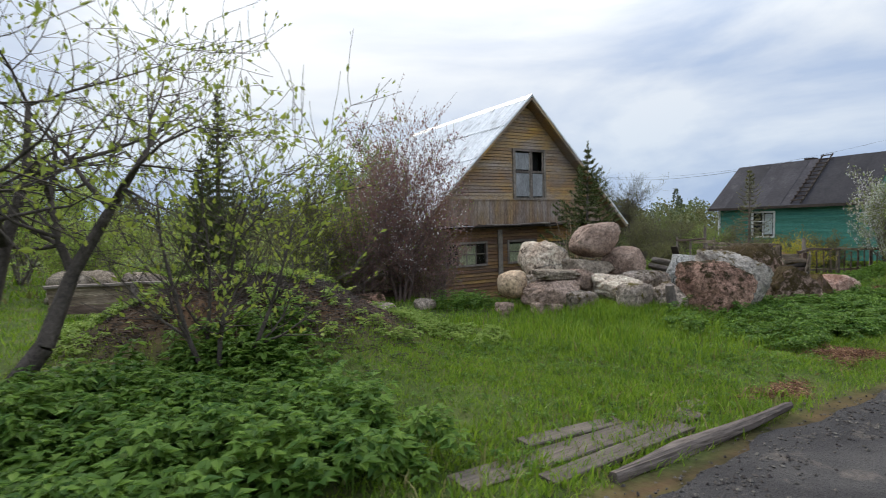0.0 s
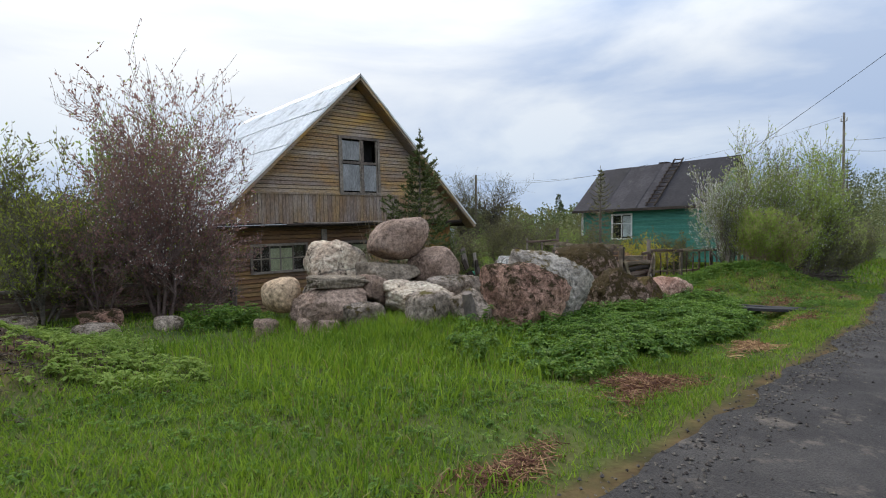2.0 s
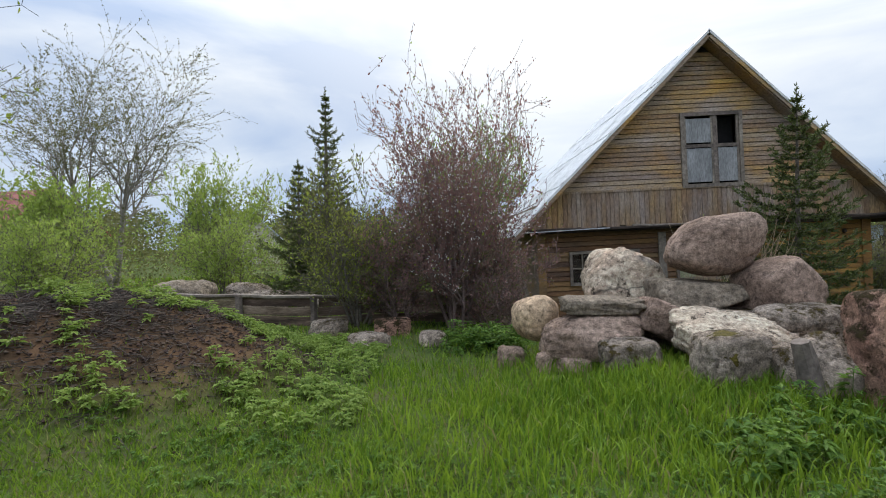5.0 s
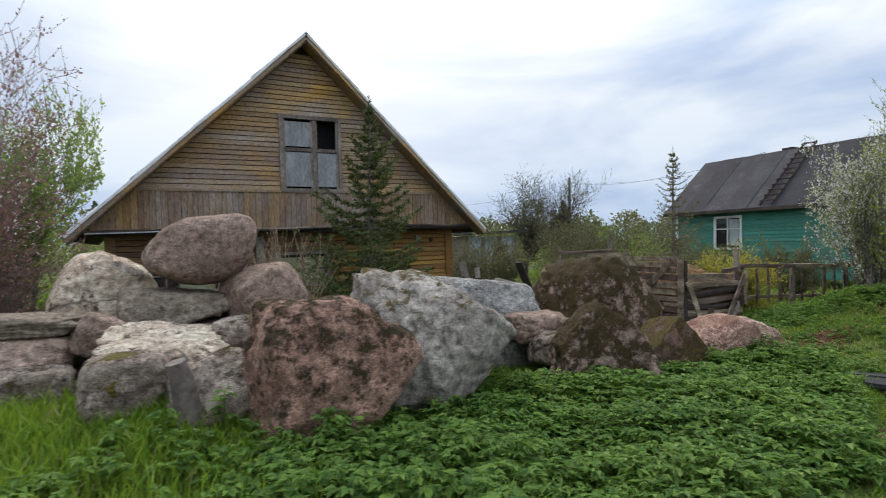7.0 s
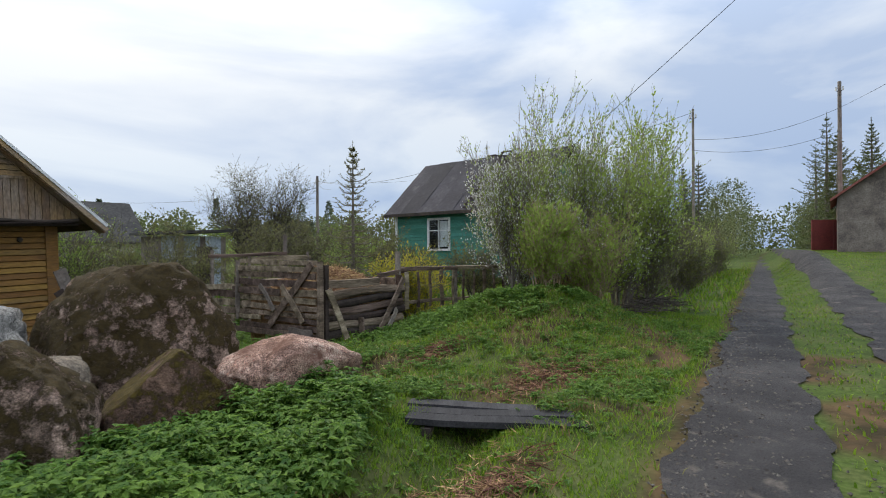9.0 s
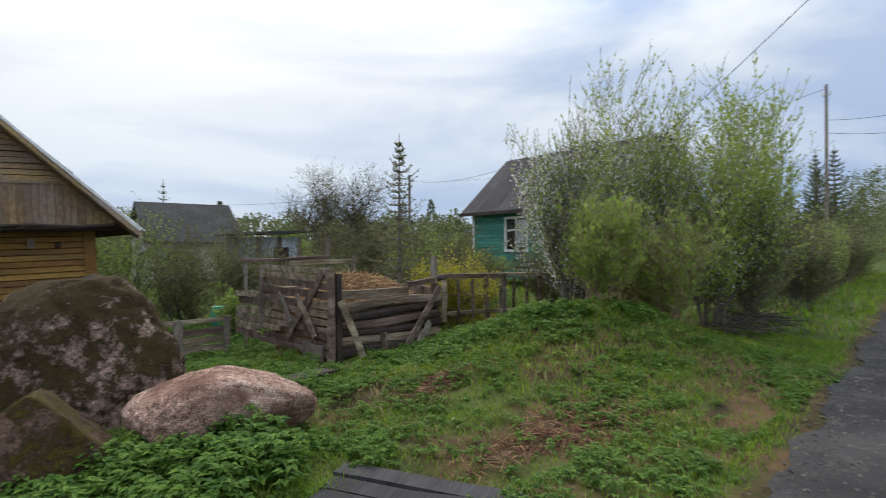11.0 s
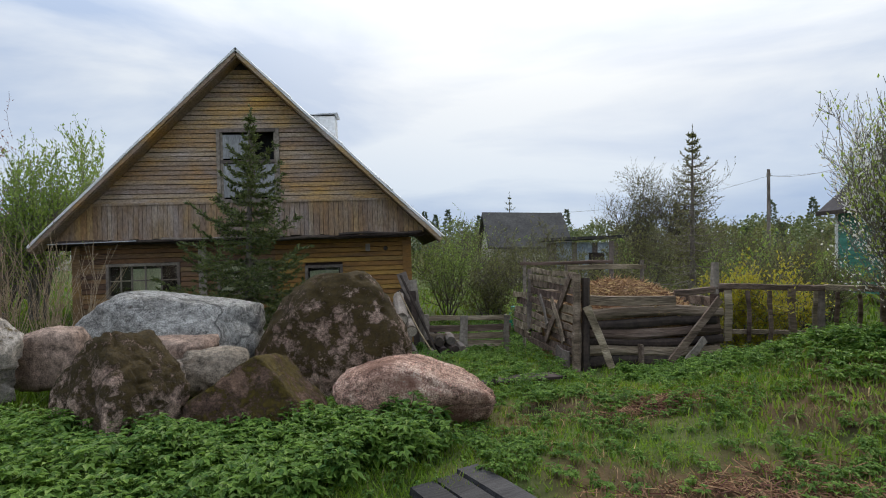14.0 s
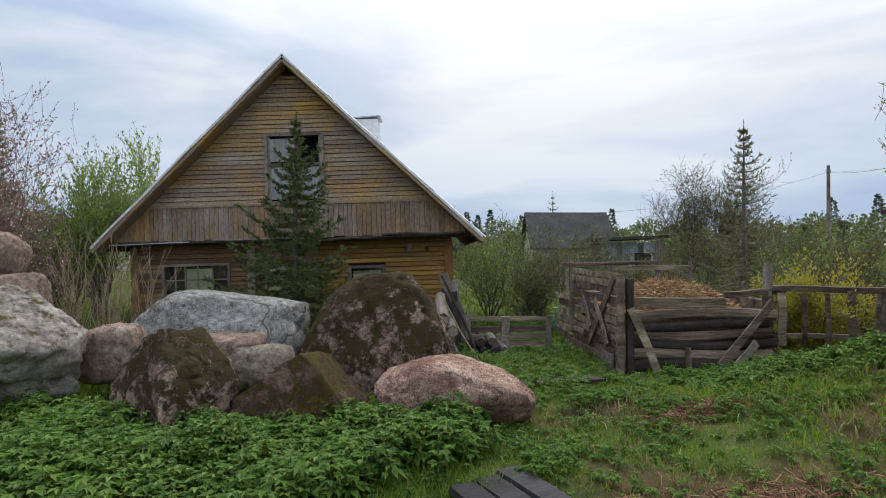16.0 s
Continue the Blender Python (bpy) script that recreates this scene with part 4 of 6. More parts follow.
B((0.85, 7.38, -0.20), (0.28, 0.2, 0.18), M_R_GREY, "grey rubble stone below the slab", 29, 10)
for k, (x, y, s) in enumerate(((-6.84, 10.44, 0.30), (-6.56, 11.49, 0.29), (-7.64, 11.84, 0.30), (-5.9, 10.4, 0.2))):
    B((x, y, float(gz(x, y)) + 0.06), (s * 1.1, s, s * 0.6), M_R_GREY if k != 1 else M_R_RED, "low grey field stone in the grass", 31 + k, 6, group="field stones", sub=3)
for k, (x, y, s) in enumerate(((-11.6, 15.6, 0.62), (-9.7, 15.4, 0.45), (-9.0, 15.9, 0.35), (-10.3, 16.4, 0.5), (-8.6, 15.2, 0.3))):
    B((x, y, float(gz(x, y)) + s * 0.4), (s * 1.2, s, s * 0.75), M_R_GREY if k % 2 else M_R_SLATE, "rounded boulder behind the low fence", 41 + k, 4, group="field stones", sub=3)
stump = thing("stump_post", (-2.95, 6.86, -0.42), "grey weathered broken post leaning by the stones", "post", ry=-9)
part("post_shaft", tube([(0, 0, 0), (0.01, 0, 0.2), (0.0, 0.01, 0.42), (-0.02, 0, 0.56)], [0.095, 0.088, 0.085, 0.07], 9, 2, 0.12), M_GREYWOOD, stump)


# ---- trees and bushes ----
def grow(seed, base, height, spread, stems, levels, droop=0.0, up=0.55, r0=0.05, kids=4, first=0.25, wild=0.5, keep=1.0):
    """Branch segments (start, end, radii) and twig points of a woody plant."""
    r = random.Random(seed)
    segs, tips = [], []

    def limb(p, d, length, rad, lev):
        n = 4 if lev < levels else 3
        q = p
        pts = [p]
        for i in range(n):
            d = (d + Vector((r.uniform(-1, 1), r.uniform(-1, 1), r.uniform(-0.6, 0.8))) * wild * 0.35 + Vector((0, 0, up * 0.25 - droop * 0.3 * (lev > 1)))).normalized()
            q2 = q + d * length / n
            ra, rb = rad * (1 - 0.75 * i / n), rad * (1 - 0.75 * (i + 1) / n)
            segs.append((q, q2, ra, rb))
            if lev == levels or (lev == levels - 1 and i > 1):
                tips.append((q2, d, lev))
            if lev < levels and (i + 1) / n > (first if lev == 0 else 0.2):
                for _ in range(kids if lev else max(2, kids - 1)):
                    if lev + 1 == levels and r.random() > keep:
                        continue
                    ang = r.uniform(0, 2 * math.pi)
                    side = d.orthogonal().normalized()
                    side = Matrix.Rotation(ang, 3, d) @ side
                    nd = (d * r.uniform(0.3, 0.8) + side * r.uniform(0.6, 1.1) * spread).normalized()
                    limb(q2, nd, length * r.uniform(0.42, 0.68), rb * 0.65, lev + 1)
            q = q2
            pts.append(q)
    for s in range(stems):
        a = 2 * math.pi * s / max(1, stems) + r.uniform(-0.5, 0.5)
        lean = (0.15 if stems == 1 else 0.55) * spread
        d = Vector((math.cos(a) * lean, math.sin(a) * lean, 1)).normalized()
        p = Vector(base) + Vector((math.cos(a), math.sin(a), 0)) * (0.0 if stems == 1 else 0.12 * r.random() * stems ** 0.5)
        limb(p, d, height * r.uniform(0.55, 0.8), r0, 0)
    return segs, tips


def tubes(segs, sides=4, min_r=0.003):
    a = np.array([s[0] for s in segs], dtype=float)
    b = np.array([s[1] for s in segs], dtype=float)
    ra = np.maximum(np.array([s[2] for s in segs]), min_r)
    rb = np.maximum(np.array([s[3] for s in segs]), min_r)
    d = b - a
    d /= np.linalg.norm(d, axis=1, keepdims=True) + 1e-9
    ref = np.where(np.abs(d[:, 2:3]) < 0.9, np.array([[0, 0, 1.0]]), np.array([[1.0, 0, 0]]))
    u = np.cross(d, ref)
    u /= np.linalg.norm(u, axis=1, keepdims=True)
    w = np.cross(d, u)
    V = np.zeros((len(segs), 2 * sides, 3))
    for k in range(sides):
        c, s = math.cos(2 * math.pi * k / sides), math.sin(2 * math.pi * k / sides)
        V[:, k] = a + (u * c + w * s) * ra[:, None]
        V[:, sides + k] = b + (u * c + w * s) * rb[:, None]
    F = []
    o = np.arange(len(segs)) * 2 * sides
    for k in range(sides):
        j = (k + 1) % sides
        F.append(np.stack([o + k, o + j, o + sides + j, o + sides + k], 1))
    return V.reshape(-1, 3), np.concatenate(F)


def leaf_mesh(points, dirs, size, rng, wide=0.5, up=0.3):
    """Folded pointed leaves, one bent quad each."""
    n = len(points)
    d = dirs + rng.uniform(-1, 1, (n, 3)) * 0.9 + np.array([0, 0, up])
    d /= np.linalg.norm(d, axis=1, keepdims=True) + 1e-9
    s = np.cross(d, rng.uniform(-1, 1, (n, 3)) + np.array([0, 0, 0.4]))
    s /= np.linalg.norm(s, axis=1, keepdims=True) + 1e-9
    nn = np.cross(d, s)
    L = size * rng.uniform(0.6, 1.35, (n, 1))
    W = L * wide * 0.5
    p = points
    V = np.stack([p, p + d * L * 0.45 + s * W + nn * L * 0.06, p + d * L - nn * L * 0.04, p + d * L * 0.45 - s * W + nn * L * 0.06], 1).reshape(-1, 3)
    o = np.arange(n) * 4
    return V, np.stack([o, o + 1, o + 2, o + 3], 1)


def woody(name, at, label, category, seed, height, spread, stems, levels, bark, leaves, r0=0.05, kids=4, first=0.08, wild=0.5, droop=0.0, up=0.55, group="", sides=5, prune=0.0, keep=None):
    """Tree or bush: a thing with a trunk part (all limbs) and crown parts (leaves). leaves: rows of (material, leaves per twig point, size)."""
    x, y = at[:2]
    z0 = at[2] if len(at) > 2 else float(gz(x, y)) - 0.05
    top = thing(name, (x, y, z0), label, category, group)
    keep = keep or (0.3 if levels == 3 else 1.0)
    segs, tips = grow(seed, (0, 0, 0), height, spread, stems, levels, droop, up, r0, kids, first, wild, keep)
    hi = max(s[1][2] for s in segs)
    k = height / hi
    segs = [(p * k, q * k, a, b) for p, q, a, b in segs]
    if prune:
        segs = [s for s in segs if math.hypot(s[1][0], s[1][1]) < prune]
        tips = [t for t in tips if math.hypot(t[0][0], t[0][1]) * k < prune]
    big = [s for s in segs if s[2] > 0.012]
    thin = [s for s in segs if s[2] <= 0.012]
    V, F = tubes(big, sides) if big else (np.zeros((0, 3)), np.zeros((0, 4), int))
    V2, F2 = tubes(thin, 3) if thin else (np.zeros((0, 3)), np.zeros((0, 4), int))
    ob = quick("trunk", np.concatenate([V, V2]), np.concatenate([F, F2 + len(V)]), bark, smooth=True)
    ob.parent = top
    rng = np.random.RandomState(seed)
    tp = np.array([t[0] for t in tips]) * k
    td = np.array([t[1] for t in tips])
    for mat, per, size in leaves:
        n = int(len(tp) * per * (1.35 if keep < 1 else 0.8))
        idx = rng.randint(0, len(tp), n)
        pts = tp[idx] - td[idx] * rng.uniform(0, 0.22, (n, 1)) * min(1.0, height / 4) + rng.normal(0, 0.02, (n, 3))
        LV, LF = leaf_mesh(pts, td[idx], size, rng)
        lo = quick("crown", LV, LF, mat)
        lo.parent = top
    return top


def spruce(at, height, radius, seed, label, dense=1.0, z0=None, needle=None, per_m=150, name="spruce", size=1.0, taper=0.85):
    """Tiered conifer: tapered trunk, drooping boughs, needles as many thin blades along the twigs."""
    x, y = at
    z0 = float(gz(x, y)) - 0.05 if z0 is None else z0
    top = thing(name, (x, y, z0), label, "tree", name + "s")
    r = random.Random(seed)
    rng = np.random.RandomState(seed)
    segs = [(Vector((0, 0, 0)), Vector((0, 0, height * 0.6)), 0.018 * height, 0.010 * height), (Vector((0, 0, height * 0.6)), Vector((0, 0, height)), 0.010 * height, 0.004)]
    twigs = []
    tiers = int(height * 4.6 * dense)
    for t in range(tiers):
        f = (t + 0.5) / tiers
        zz = height * (0.06 + 0.90 * f)
        rad = radius * (1 - f) ** taper * r.uniform(0.55, 1.2) + 0.05
        n = max(4, int(7 * (1 - f * 0.5)))
        a0 = r.uniform(0, 6.28)
        for b in range(n):
            a = a0 + 2 * math.pi * b / n + r.uniform(-0.3, 0.3)
            L = rad * r.uniform(0.55, 1.2)
            out = Vector((math.cos(a), math.sin(a), 0))
            p = Vector((0, 0, zz))
            rise = 0.45 * f + 0.02 - 0.22 * (1 - f)
            prev = p
            for i in range(1, 5):
                g = i / 4
                q = p + out * L * g + Vector((0, 0, L * (rise * g - 0.16 * math.sin(g * 2.6) + 0.18 * g * g)))
                segs.append((prev, q, 0.010 * (1 - g) + 0.004, 0.010 * (1 - g) + 0.003))
                d = (q - prev).normalized()
                twigs.append((prev, q))
                for s in (-1, 1):
                    side = (d * 0.7 + Vector((-out.y, out.x, 0)) * s * 0.9 + Vector((0, 0, r.uniform(-0.15, 0.25)))).normalized()
                    e = q + side * L * 0.34 * (1.15 - g * 0.6)
                    segs.append((q, e, 0.005, 0.002))
                    twigs.append((q, e))
                prev = q
    twigs.append((Vector((0, 0, height * 0.9)), Vector((0, 0, height))))
    V, F = tubes(segs, 4)
    t0 = quick("trunk", V, F, M_BARK, smooth=True)
    t0.parent = top
    A = np.array([t[0] for t in twigs])
    Bq = np.array([t[1] for t in twigs])
    ln = np.linalg.norm(Bq - A, axis=1)
    per = np.maximum(3, (ln * per_m * max(dense, 0.5) * (0.55 if height > 5 else 0.8)).astype(int))
    idx = np.repeat(np.arange(len(A)), per)
    g = rng.uniform(0, 1.05, (len(idx), 1))
    pts = A[idx] + (Bq - A)[idx] * g
    d = (Bq - A)[idx] / ln[idx][:, None]
    LV, LF = leaf_mesh(pts, d * 1.0, (0.045 + 0.006 * height) * size, rng, wide=0.30, up=0.1)
    c = quick("crown", LV, LF, needle or M_NEEDLE)
    c.parent = top
    return top


# foreground trees at the start of the walk
woody("apple_tree", (-12.35, 6.9), "crooked old apple tree with sparse yellow-green spring leaves", "tree", 3, 5.0, 1.0, 4, 3, M_BARKDARK, [(M_LEAFYEL, 0.75, 0.07)], r0=0.10, kids=2, first=0.3, wild=0.85, up=0.2, prune=2.9, keep=0.6)
woody("young_shrub", (-10.6, 6.45), "thin shrub with bright yellow-green young leaves", "shrub", 8, 3.3, 0.75, 4, 2, M_BARKDARK, [(M_LEAFYEL, 1.5, 0.065)], r0=0.028, kids=3, wild=0.6)
# bushes left of the house
woody("purple_bush", (-5.5, 12.2), "spreading bush with purple-brown twigs and small reddish leaves", "bush", 21, 4.95, 0.66, 9, 3, M_BARKRED, [(M_LEAFRED, 1.5, 0.055), (M_BLOSSOM, 0.28, 0.042), (M_LEAFYEL, 0.12, 0.05)], r0=0.038, kids=3, wild=0.6, keep=0.2, prune=1.75)
for k, (x, y, h) in enumerate(((-4.8, 11.9, 2.0), (-6.4, 12.1, 2.1))):
    woody("purple_bush", (x, y), "low tangle of purple-brown twigs under the bush", "bush", 25 + k, h, 0.8, 6, 3, M_BARKRED, [(M_LEAFRED, 0.45, 0.05), (M_LEAFOLV, 0.2, 0.05)], r0=0.02, kids=3, wild=0.6, keep=0.2, prune=1.2)
woody("olive_bush", (-7.15, 12.5), "airy olive-green bush beside the fence", "bush", 22, 3.15, 0.75, 9, 3, M_BARK, [(M_LEAFOLV, 0.8, 0.06), (M_LEAFYEL, 0.7, 0.055)], r0=0.028, kids=3, keep=0.2)
woody("green_tree", (-4.85, 15.4), "light green young tree beside the house", "tree", 23, 5.1, 0.4, 4, 3, M_BARK, [(M_LEAFGRN, 1.8, 0.075)], r0=0.06, kids=3, keep=0.45, prune=1.3)
spruce((-8.49, 17.0), 5.65, 1.15, 5, "tall dark spruce behind the bushes", dense=1.1)
spruce((-9.04, 16.2), 3.6, 1.0, 6, "smaller dark spruce behind the bushes", dense=1.4)
woody("birch", (-17.5, 23.5), "tall birch with hanging twigs in first leaf", "tree", 31, 10.5, 0.5, 2, 3, M_BARKPALE, [(M_LEAFOLV, 3.6, 0.065)], r0=0.13, kids=4, droop=0.7, first=0.3, keep=0.3)
woody("willow", (-13.2, 21.5), "round fresh green willow bush", "bush", 32, 5.0, 0.7, 5, 3, M_BARK, [(M_WILLOW, 1.8, 0.10)], r0=0.05, kids=3, keep=0.18)
woody("willow", (-17.0, 19.0), "fresh green willow thicket", "bush", 33, 4.2, 0.8, 7, 3, M_BARK, [(M_WILLOW, 1.8, 0.10)], r0=0.05, kids=3, keep=0.18)
woody("shrub", (-11.5, 17.8), "green leafy garden shrub in first leaf", "bush", 34, 2.6, 0.8, 7, 3, M_BARK, [(M_WILLOW, 1.3, 0.07)], r0=0.03, kids=3, keep=0.15)
woody("shrub", (-14.5, 15.0), "green leafy garden shrub in first leaf", "bush", 35, 2.4, 0.9, 7, 3, M_BARK, [(M_WILLOW, 1.3, 0.07)], r0=0.03, kids=3, keep=0.15)
# by the house front
spruce((0.62, 12.0), 4.62, 1.85, 9, "young spruce in front of the house wall", dense=1.2, z0=-0.95, taper=1.1)
woody("dry_stems", (-1.7, 10.0), "clump of bare tan dry stems", "bush", 41, 2.3, 0.42, 26, 1, M_TANTWIG, [(M_LEAFGRN, 0.06, 0.04)], r0=0.013, kids=2, wild=0.25, up=0.9)
# right side gardens
spruce((9.0, 11.7), 4.55, 1.1, 51, "slim young larch with thin sparse branches", dense=1.35, needle=M_LEAFOLV, per_m=22, name="larch", size=0.8)
woody("yellow_bush", (9.2, 10.2), "bush with bright yellow spring flowers", "bush", 52, 1.9, 0.9, 9, 2, M_BARK, [(M_FORSY, 2.8, 0.055), (M_WILLOW, 0.4, 0.05)], r0=0.018, kids=4)
woody("fruit_tree", (13.8, 23.3), "gnarled bare garden fruit tree", "tree", 53, 5.7, 1.0, 1, 3, M_BARKDARK, [(M_LEAFOLV, 0.7, 0.06)], r0=0.13, kids=4, wild=0.9, keep=0.6)
woody("fruit_tree", (14.9, 21.3), "gnarled bare garden fruit tree", "tree", 54, 5.3, 1.0, 1, 3, M_BARKDARK, [(M_LEAFOLV, 0.7, 0.06)], r0=0.12, kids=4, wild=0.9, keep=0.6)
for k, (x, y, h, m) in enumerate(((-6.3, 16.8, 2.9, M_LEAFOLV), (-5.2, 13.6, 2.0, M_LEAFOLV), (-7.6, 19.0, 3.2, M_LEAFOLV), (6.2, 17.0, 2.2, M_LEAFOLV), (5.2, 19.0, 3.7, M_LEAFGRN), (6.9, 21.0, 3.6, M_LEAFOLV), (9.2, 19.5, 3.3, M_LEAFOLV), (11.0, 17.5, 3.4, M_LEAFOLV), (12.8, 18.2, 3.2, M_LEAFOLV), (8.2, 14.6, 1.9, M_LEAFOLV), (10.6, 13.8, 2.0, M_LEAFOLV), (11.6, 12.2, 2.1, M_LEAFOLV), (14.6, 15.8, 2.7, M_LEAFOLV), (13.4, 11.0, 2.2, M_LEAFOLV), (15.4, 18.2, 2.9, M_LEAFOLV), (17.0, 20.8, 3.0, M_LEAFGRN), (7.6, 17.0, 2.6, M_LEAFOLV), (9.4, 15.4, 2.2, M_LEAFOLV), (12.2, 15.2, 2.3, M_LEAFGRN), (14.3, 20.0, 2.9, M_LEAFOLV), (13.2, 13.2, 1.9, M_LEAFGRN), (6.6, 14.6, 1.3, M_LEAFGRN), (16.5, 23.0, 3.2, M_LEAFOLV), (11.0, 32.0, 2.6, M_LEAFOLV), (13.0, 31.5, 2.3, M_LEAFGRN))):
    woody("garden_bush", (x, y), "fresh green leafy garden bush" if m is M_LEAFGRN else "olive twiggy garden bush", "bush", 60 + k, h, 0.8, 6, 3, M_BARKDARK, [(m, 1.0, 0.06)], r0=0.03, kids=3, group="garden bushes", keep=0.13)
woody("cherry_tree", (9.0, 7.4), "tall cherry shoots in white blossom", "tree", 74, 3.75, 0.30, 5, 3, M_BARK, [(M_BLOSSOM, 0.5, 0.042), (M_WILLOW, 0.6, 0.045)], r0=0.026, kids=3, up=1.3, keep=0.22, prune=0.8)
woody("cherry_tree", (9.7, 7.6), "spreading cherry bush in white blossom", "tree", 76, 3.7, 0.55, 6, 3, M_BARK, [(M_BLOSSOM, 1.2, 0.042), (M_WILLOW, 0.6, 0.045)], r0=0.03, kids=3, up=0.8, keep=0.3, prune=1.3)
woody("cherry_tree", (10.9, 7.0), "cherry tree in white blossom and first leaf", "tree", 71, 5.3, 0.5, 7, 3, M_BARK, [(M_BLOSSOM, 0.7, 0.045), (M_WILLOW, 1.1, 0.06)], r0=0.045, kids=3, up=0.9, keep=0.4)
woody("cherry_tree", (12.0, 6.3), "leafy cherry tree in first leaf", "tree", 72, 5.2, 0.55, 6, 3, M_BARK, [(M_BLOSSOM, 0.3, 0.045), (M_WILLOW, 1.5, 0.065)], r0=0.045, kids=3, up=0.9, keep=0.4)
woody("willow_bush", (8.7, 6.6), "bright green willow bush on the bank", "bush", 73, 2.0, 0.5, 12, 2, M_TANTWIG, [(M_WILLOW, 1.4, 0.075)], r0=0.016, kids=4, up=0.9, prune=1.0)
woody("willow_bush", (10.2, 6.3), "bright green willow bush behind the bank", "bush", 75, 2.3, 0.55, 10, 2, M_TANTWIG, [(M_WILLOW, 1.1, 0.075)], r0=0.016, kids=4, up=0.9)
for k in range(10):
    x = 12.6 + k * 2.1
    woody("hedge_bush", (x, float(edge_y(x)) + 1.9 + 0.4 * math.sin(k * 2)), "brown-stemmed roadside hedge bush in first leaf", "bush", 80 + k, 2.5 + 0.5 * math.sin(k * 1.7), 0.65, 9, 2, M_BARK, [(M_WILLOW if k % 2 else M_LEAFOLV, 1.7, 0.06)], r0=0.02, kids=4, group="roadside hedge", up=0.8)


# ---- green house ----
green_house = thing("green_house", (17.95, 18.0, 0.25), "small turquoise-green wooden house with dark tar-felt roof", "house", rz=-5)
GL, GD, GZ = 7.0, 4.8, 2.25   # length along -y, depth along +x, wall height
gw = part("front_wall", block(0.03, 0.12, -GL, 0, -0.4, GZ), M_GREEN, green_house)
zz = 0.0
GWIN = [(-3.05, -2.0, 0.72, 1.90)]
while zz < GZ - 0.1:
    cuts = [-GL]
    for y0, y1, a, b in GWIN[::-1]:
        if zz + 0.13 > a - 0.08 and zz < b + 0.08:
            cuts += [y0 - 0.09, y1 + 0.09]
    cuts.append(0.0)
    for a, b in zip(cuts[::2], cuts[1::2]):
        part("board", prism([(0.028, zz), (-0.012, zz + 0.004), (0.004, zz + 0.128), (0.028, zz + 0.128)], b - a, at=a), M_GREEN, gw)
    zz += 0.134
part("side_wall", block(0.13, GD, -0.13, -0.01, -0.4, GZ), M_GREEN, green_house)
part("side_wall", block(0.13, GD, -GL, -GL + 0.12, -0.4, GZ), M_GREEN, green_house)
part("gable_wall", prism([(0.03, GZ), (GD, GZ), (GD / 2, GZ + 2.3)], 0.1, at=-0.12), M_GREEN, green_house)
part("gable_wall", prism([(0.03, GZ), (GD, GZ), (GD / 2, GZ + 2.3)], 0.1, at=-GL + 0.02), M_GREEN, green_house)
part("corner_board", block(-0.02, 0.029, -0.13, 0.0, -0.3, GZ), M_WHITE, green_house)
for y0, y1, a, b in GWIN:
    w = part("window", block(0.022, 0.026, y0, y1, a, b), M_UNLIT, green_house)
    part("pane", block(-0.004, 0.0, y0, y1, a, b), M_GLASS, w).visible_shadow = False
    for c in ((y0 - 0.09, y0, a - 0.09, b + 0.09), (y1, y1 + 0.09, a - 0.09, b + 0.09), (y0, y1, b, b + 0.09), (y0, y1, a - 0.09, a), ((y0 + y1) / 2 - 0.02, (y0 + y1) / 2 + 0.02, a, b), (y0, (y0 + y1) / 2 - 0.02, 1.45, 1.49), ((y0 + y1) / 2 + 0.02, y1, 1.45, 1.49)):
        part("frame", block(-0.04, 0.02, c[0], c[1], c[2], c[3]), M_WHITE, w)
    part("curtain", block(0.006, 0.012, y0 + 0.06, (y0 + y1) / 2 - 0.06, a + 0.08, b - 0.05), M_WHITE, w)


def felt_slope(side):
    ex = -0.35 if side < 0 else GD + 0.35
    rx0, rz0 = GD / 2, GZ + 2.42
    holder = part("roof_slope", prism([(ex, GZ - 0.12), (rx0, rz0 - 0.06), (rx0, rz0), (ex, GZ - 0.06)], GL + 0.7, at=-GL - 0.35), M_ROOFDARK, green_house)
    n = Vector((-(rz0 - GZ + 0.06), 0, abs(rx0 - ex))) if side < 0 else Vector((rz0 - GZ + 0.06, 0, abs(rx0 - ex)))
    n.normalize()
    rr = random.Random(4)
    for k in range(8):
        y1 = 0.36 - k * (GL + 0.7) / 8
        y0 = y1 - (GL + 0.7) / 8 - 0.04
        bm = bmesh.new()
        o = 0.004 + 0.006 * (k % 2)
        pts = []
        for f in (0.0, 0.33, 0.66, 1.0):
            p = Vector((ex, 0, GZ - 0.06)).lerp(Vector((rx0, 0, rz0)), f)
            pts.append([bm.verts.new(p + n * (o + rr.uniform(0, 0.02)) + Vector((0, yy, 0))) for yy in (y0, (y0 + y1) / 2, y1)])
        for a, b in zip(pts, pts[1:]):
            for i in range(2):
                bm.faces.new((a[i], a[i + 1], b[i + 1], b[i]))
        ret = bmesh.ops.extrude_face_region(bm, geom=bm.faces[:])
        for v in [g for g in ret["geom"] if isinstance(g, bmesh.types.BMVert)]:
            v.co += n * 0.008
        part("felt_strip", bm, M_ROOFDARK, holder)


felt_slope(-1)
felt_slope(1)
# board under the eave, its dark colour painting the eave's shadow
part("eave_board", block(-0.40, -0.36, -GL - 0.35, 0.35, GZ - 0.16, GZ - 0.03), M_DARKWOOD, green_house)
gch = part("chimney", block(GD / 2 + 0.1, GD / 2 + 0.55, -3.6, -3.15, GZ + 1.9, GZ + 2.55), M_DARKWOOD, green_house, "dark chimney stub")
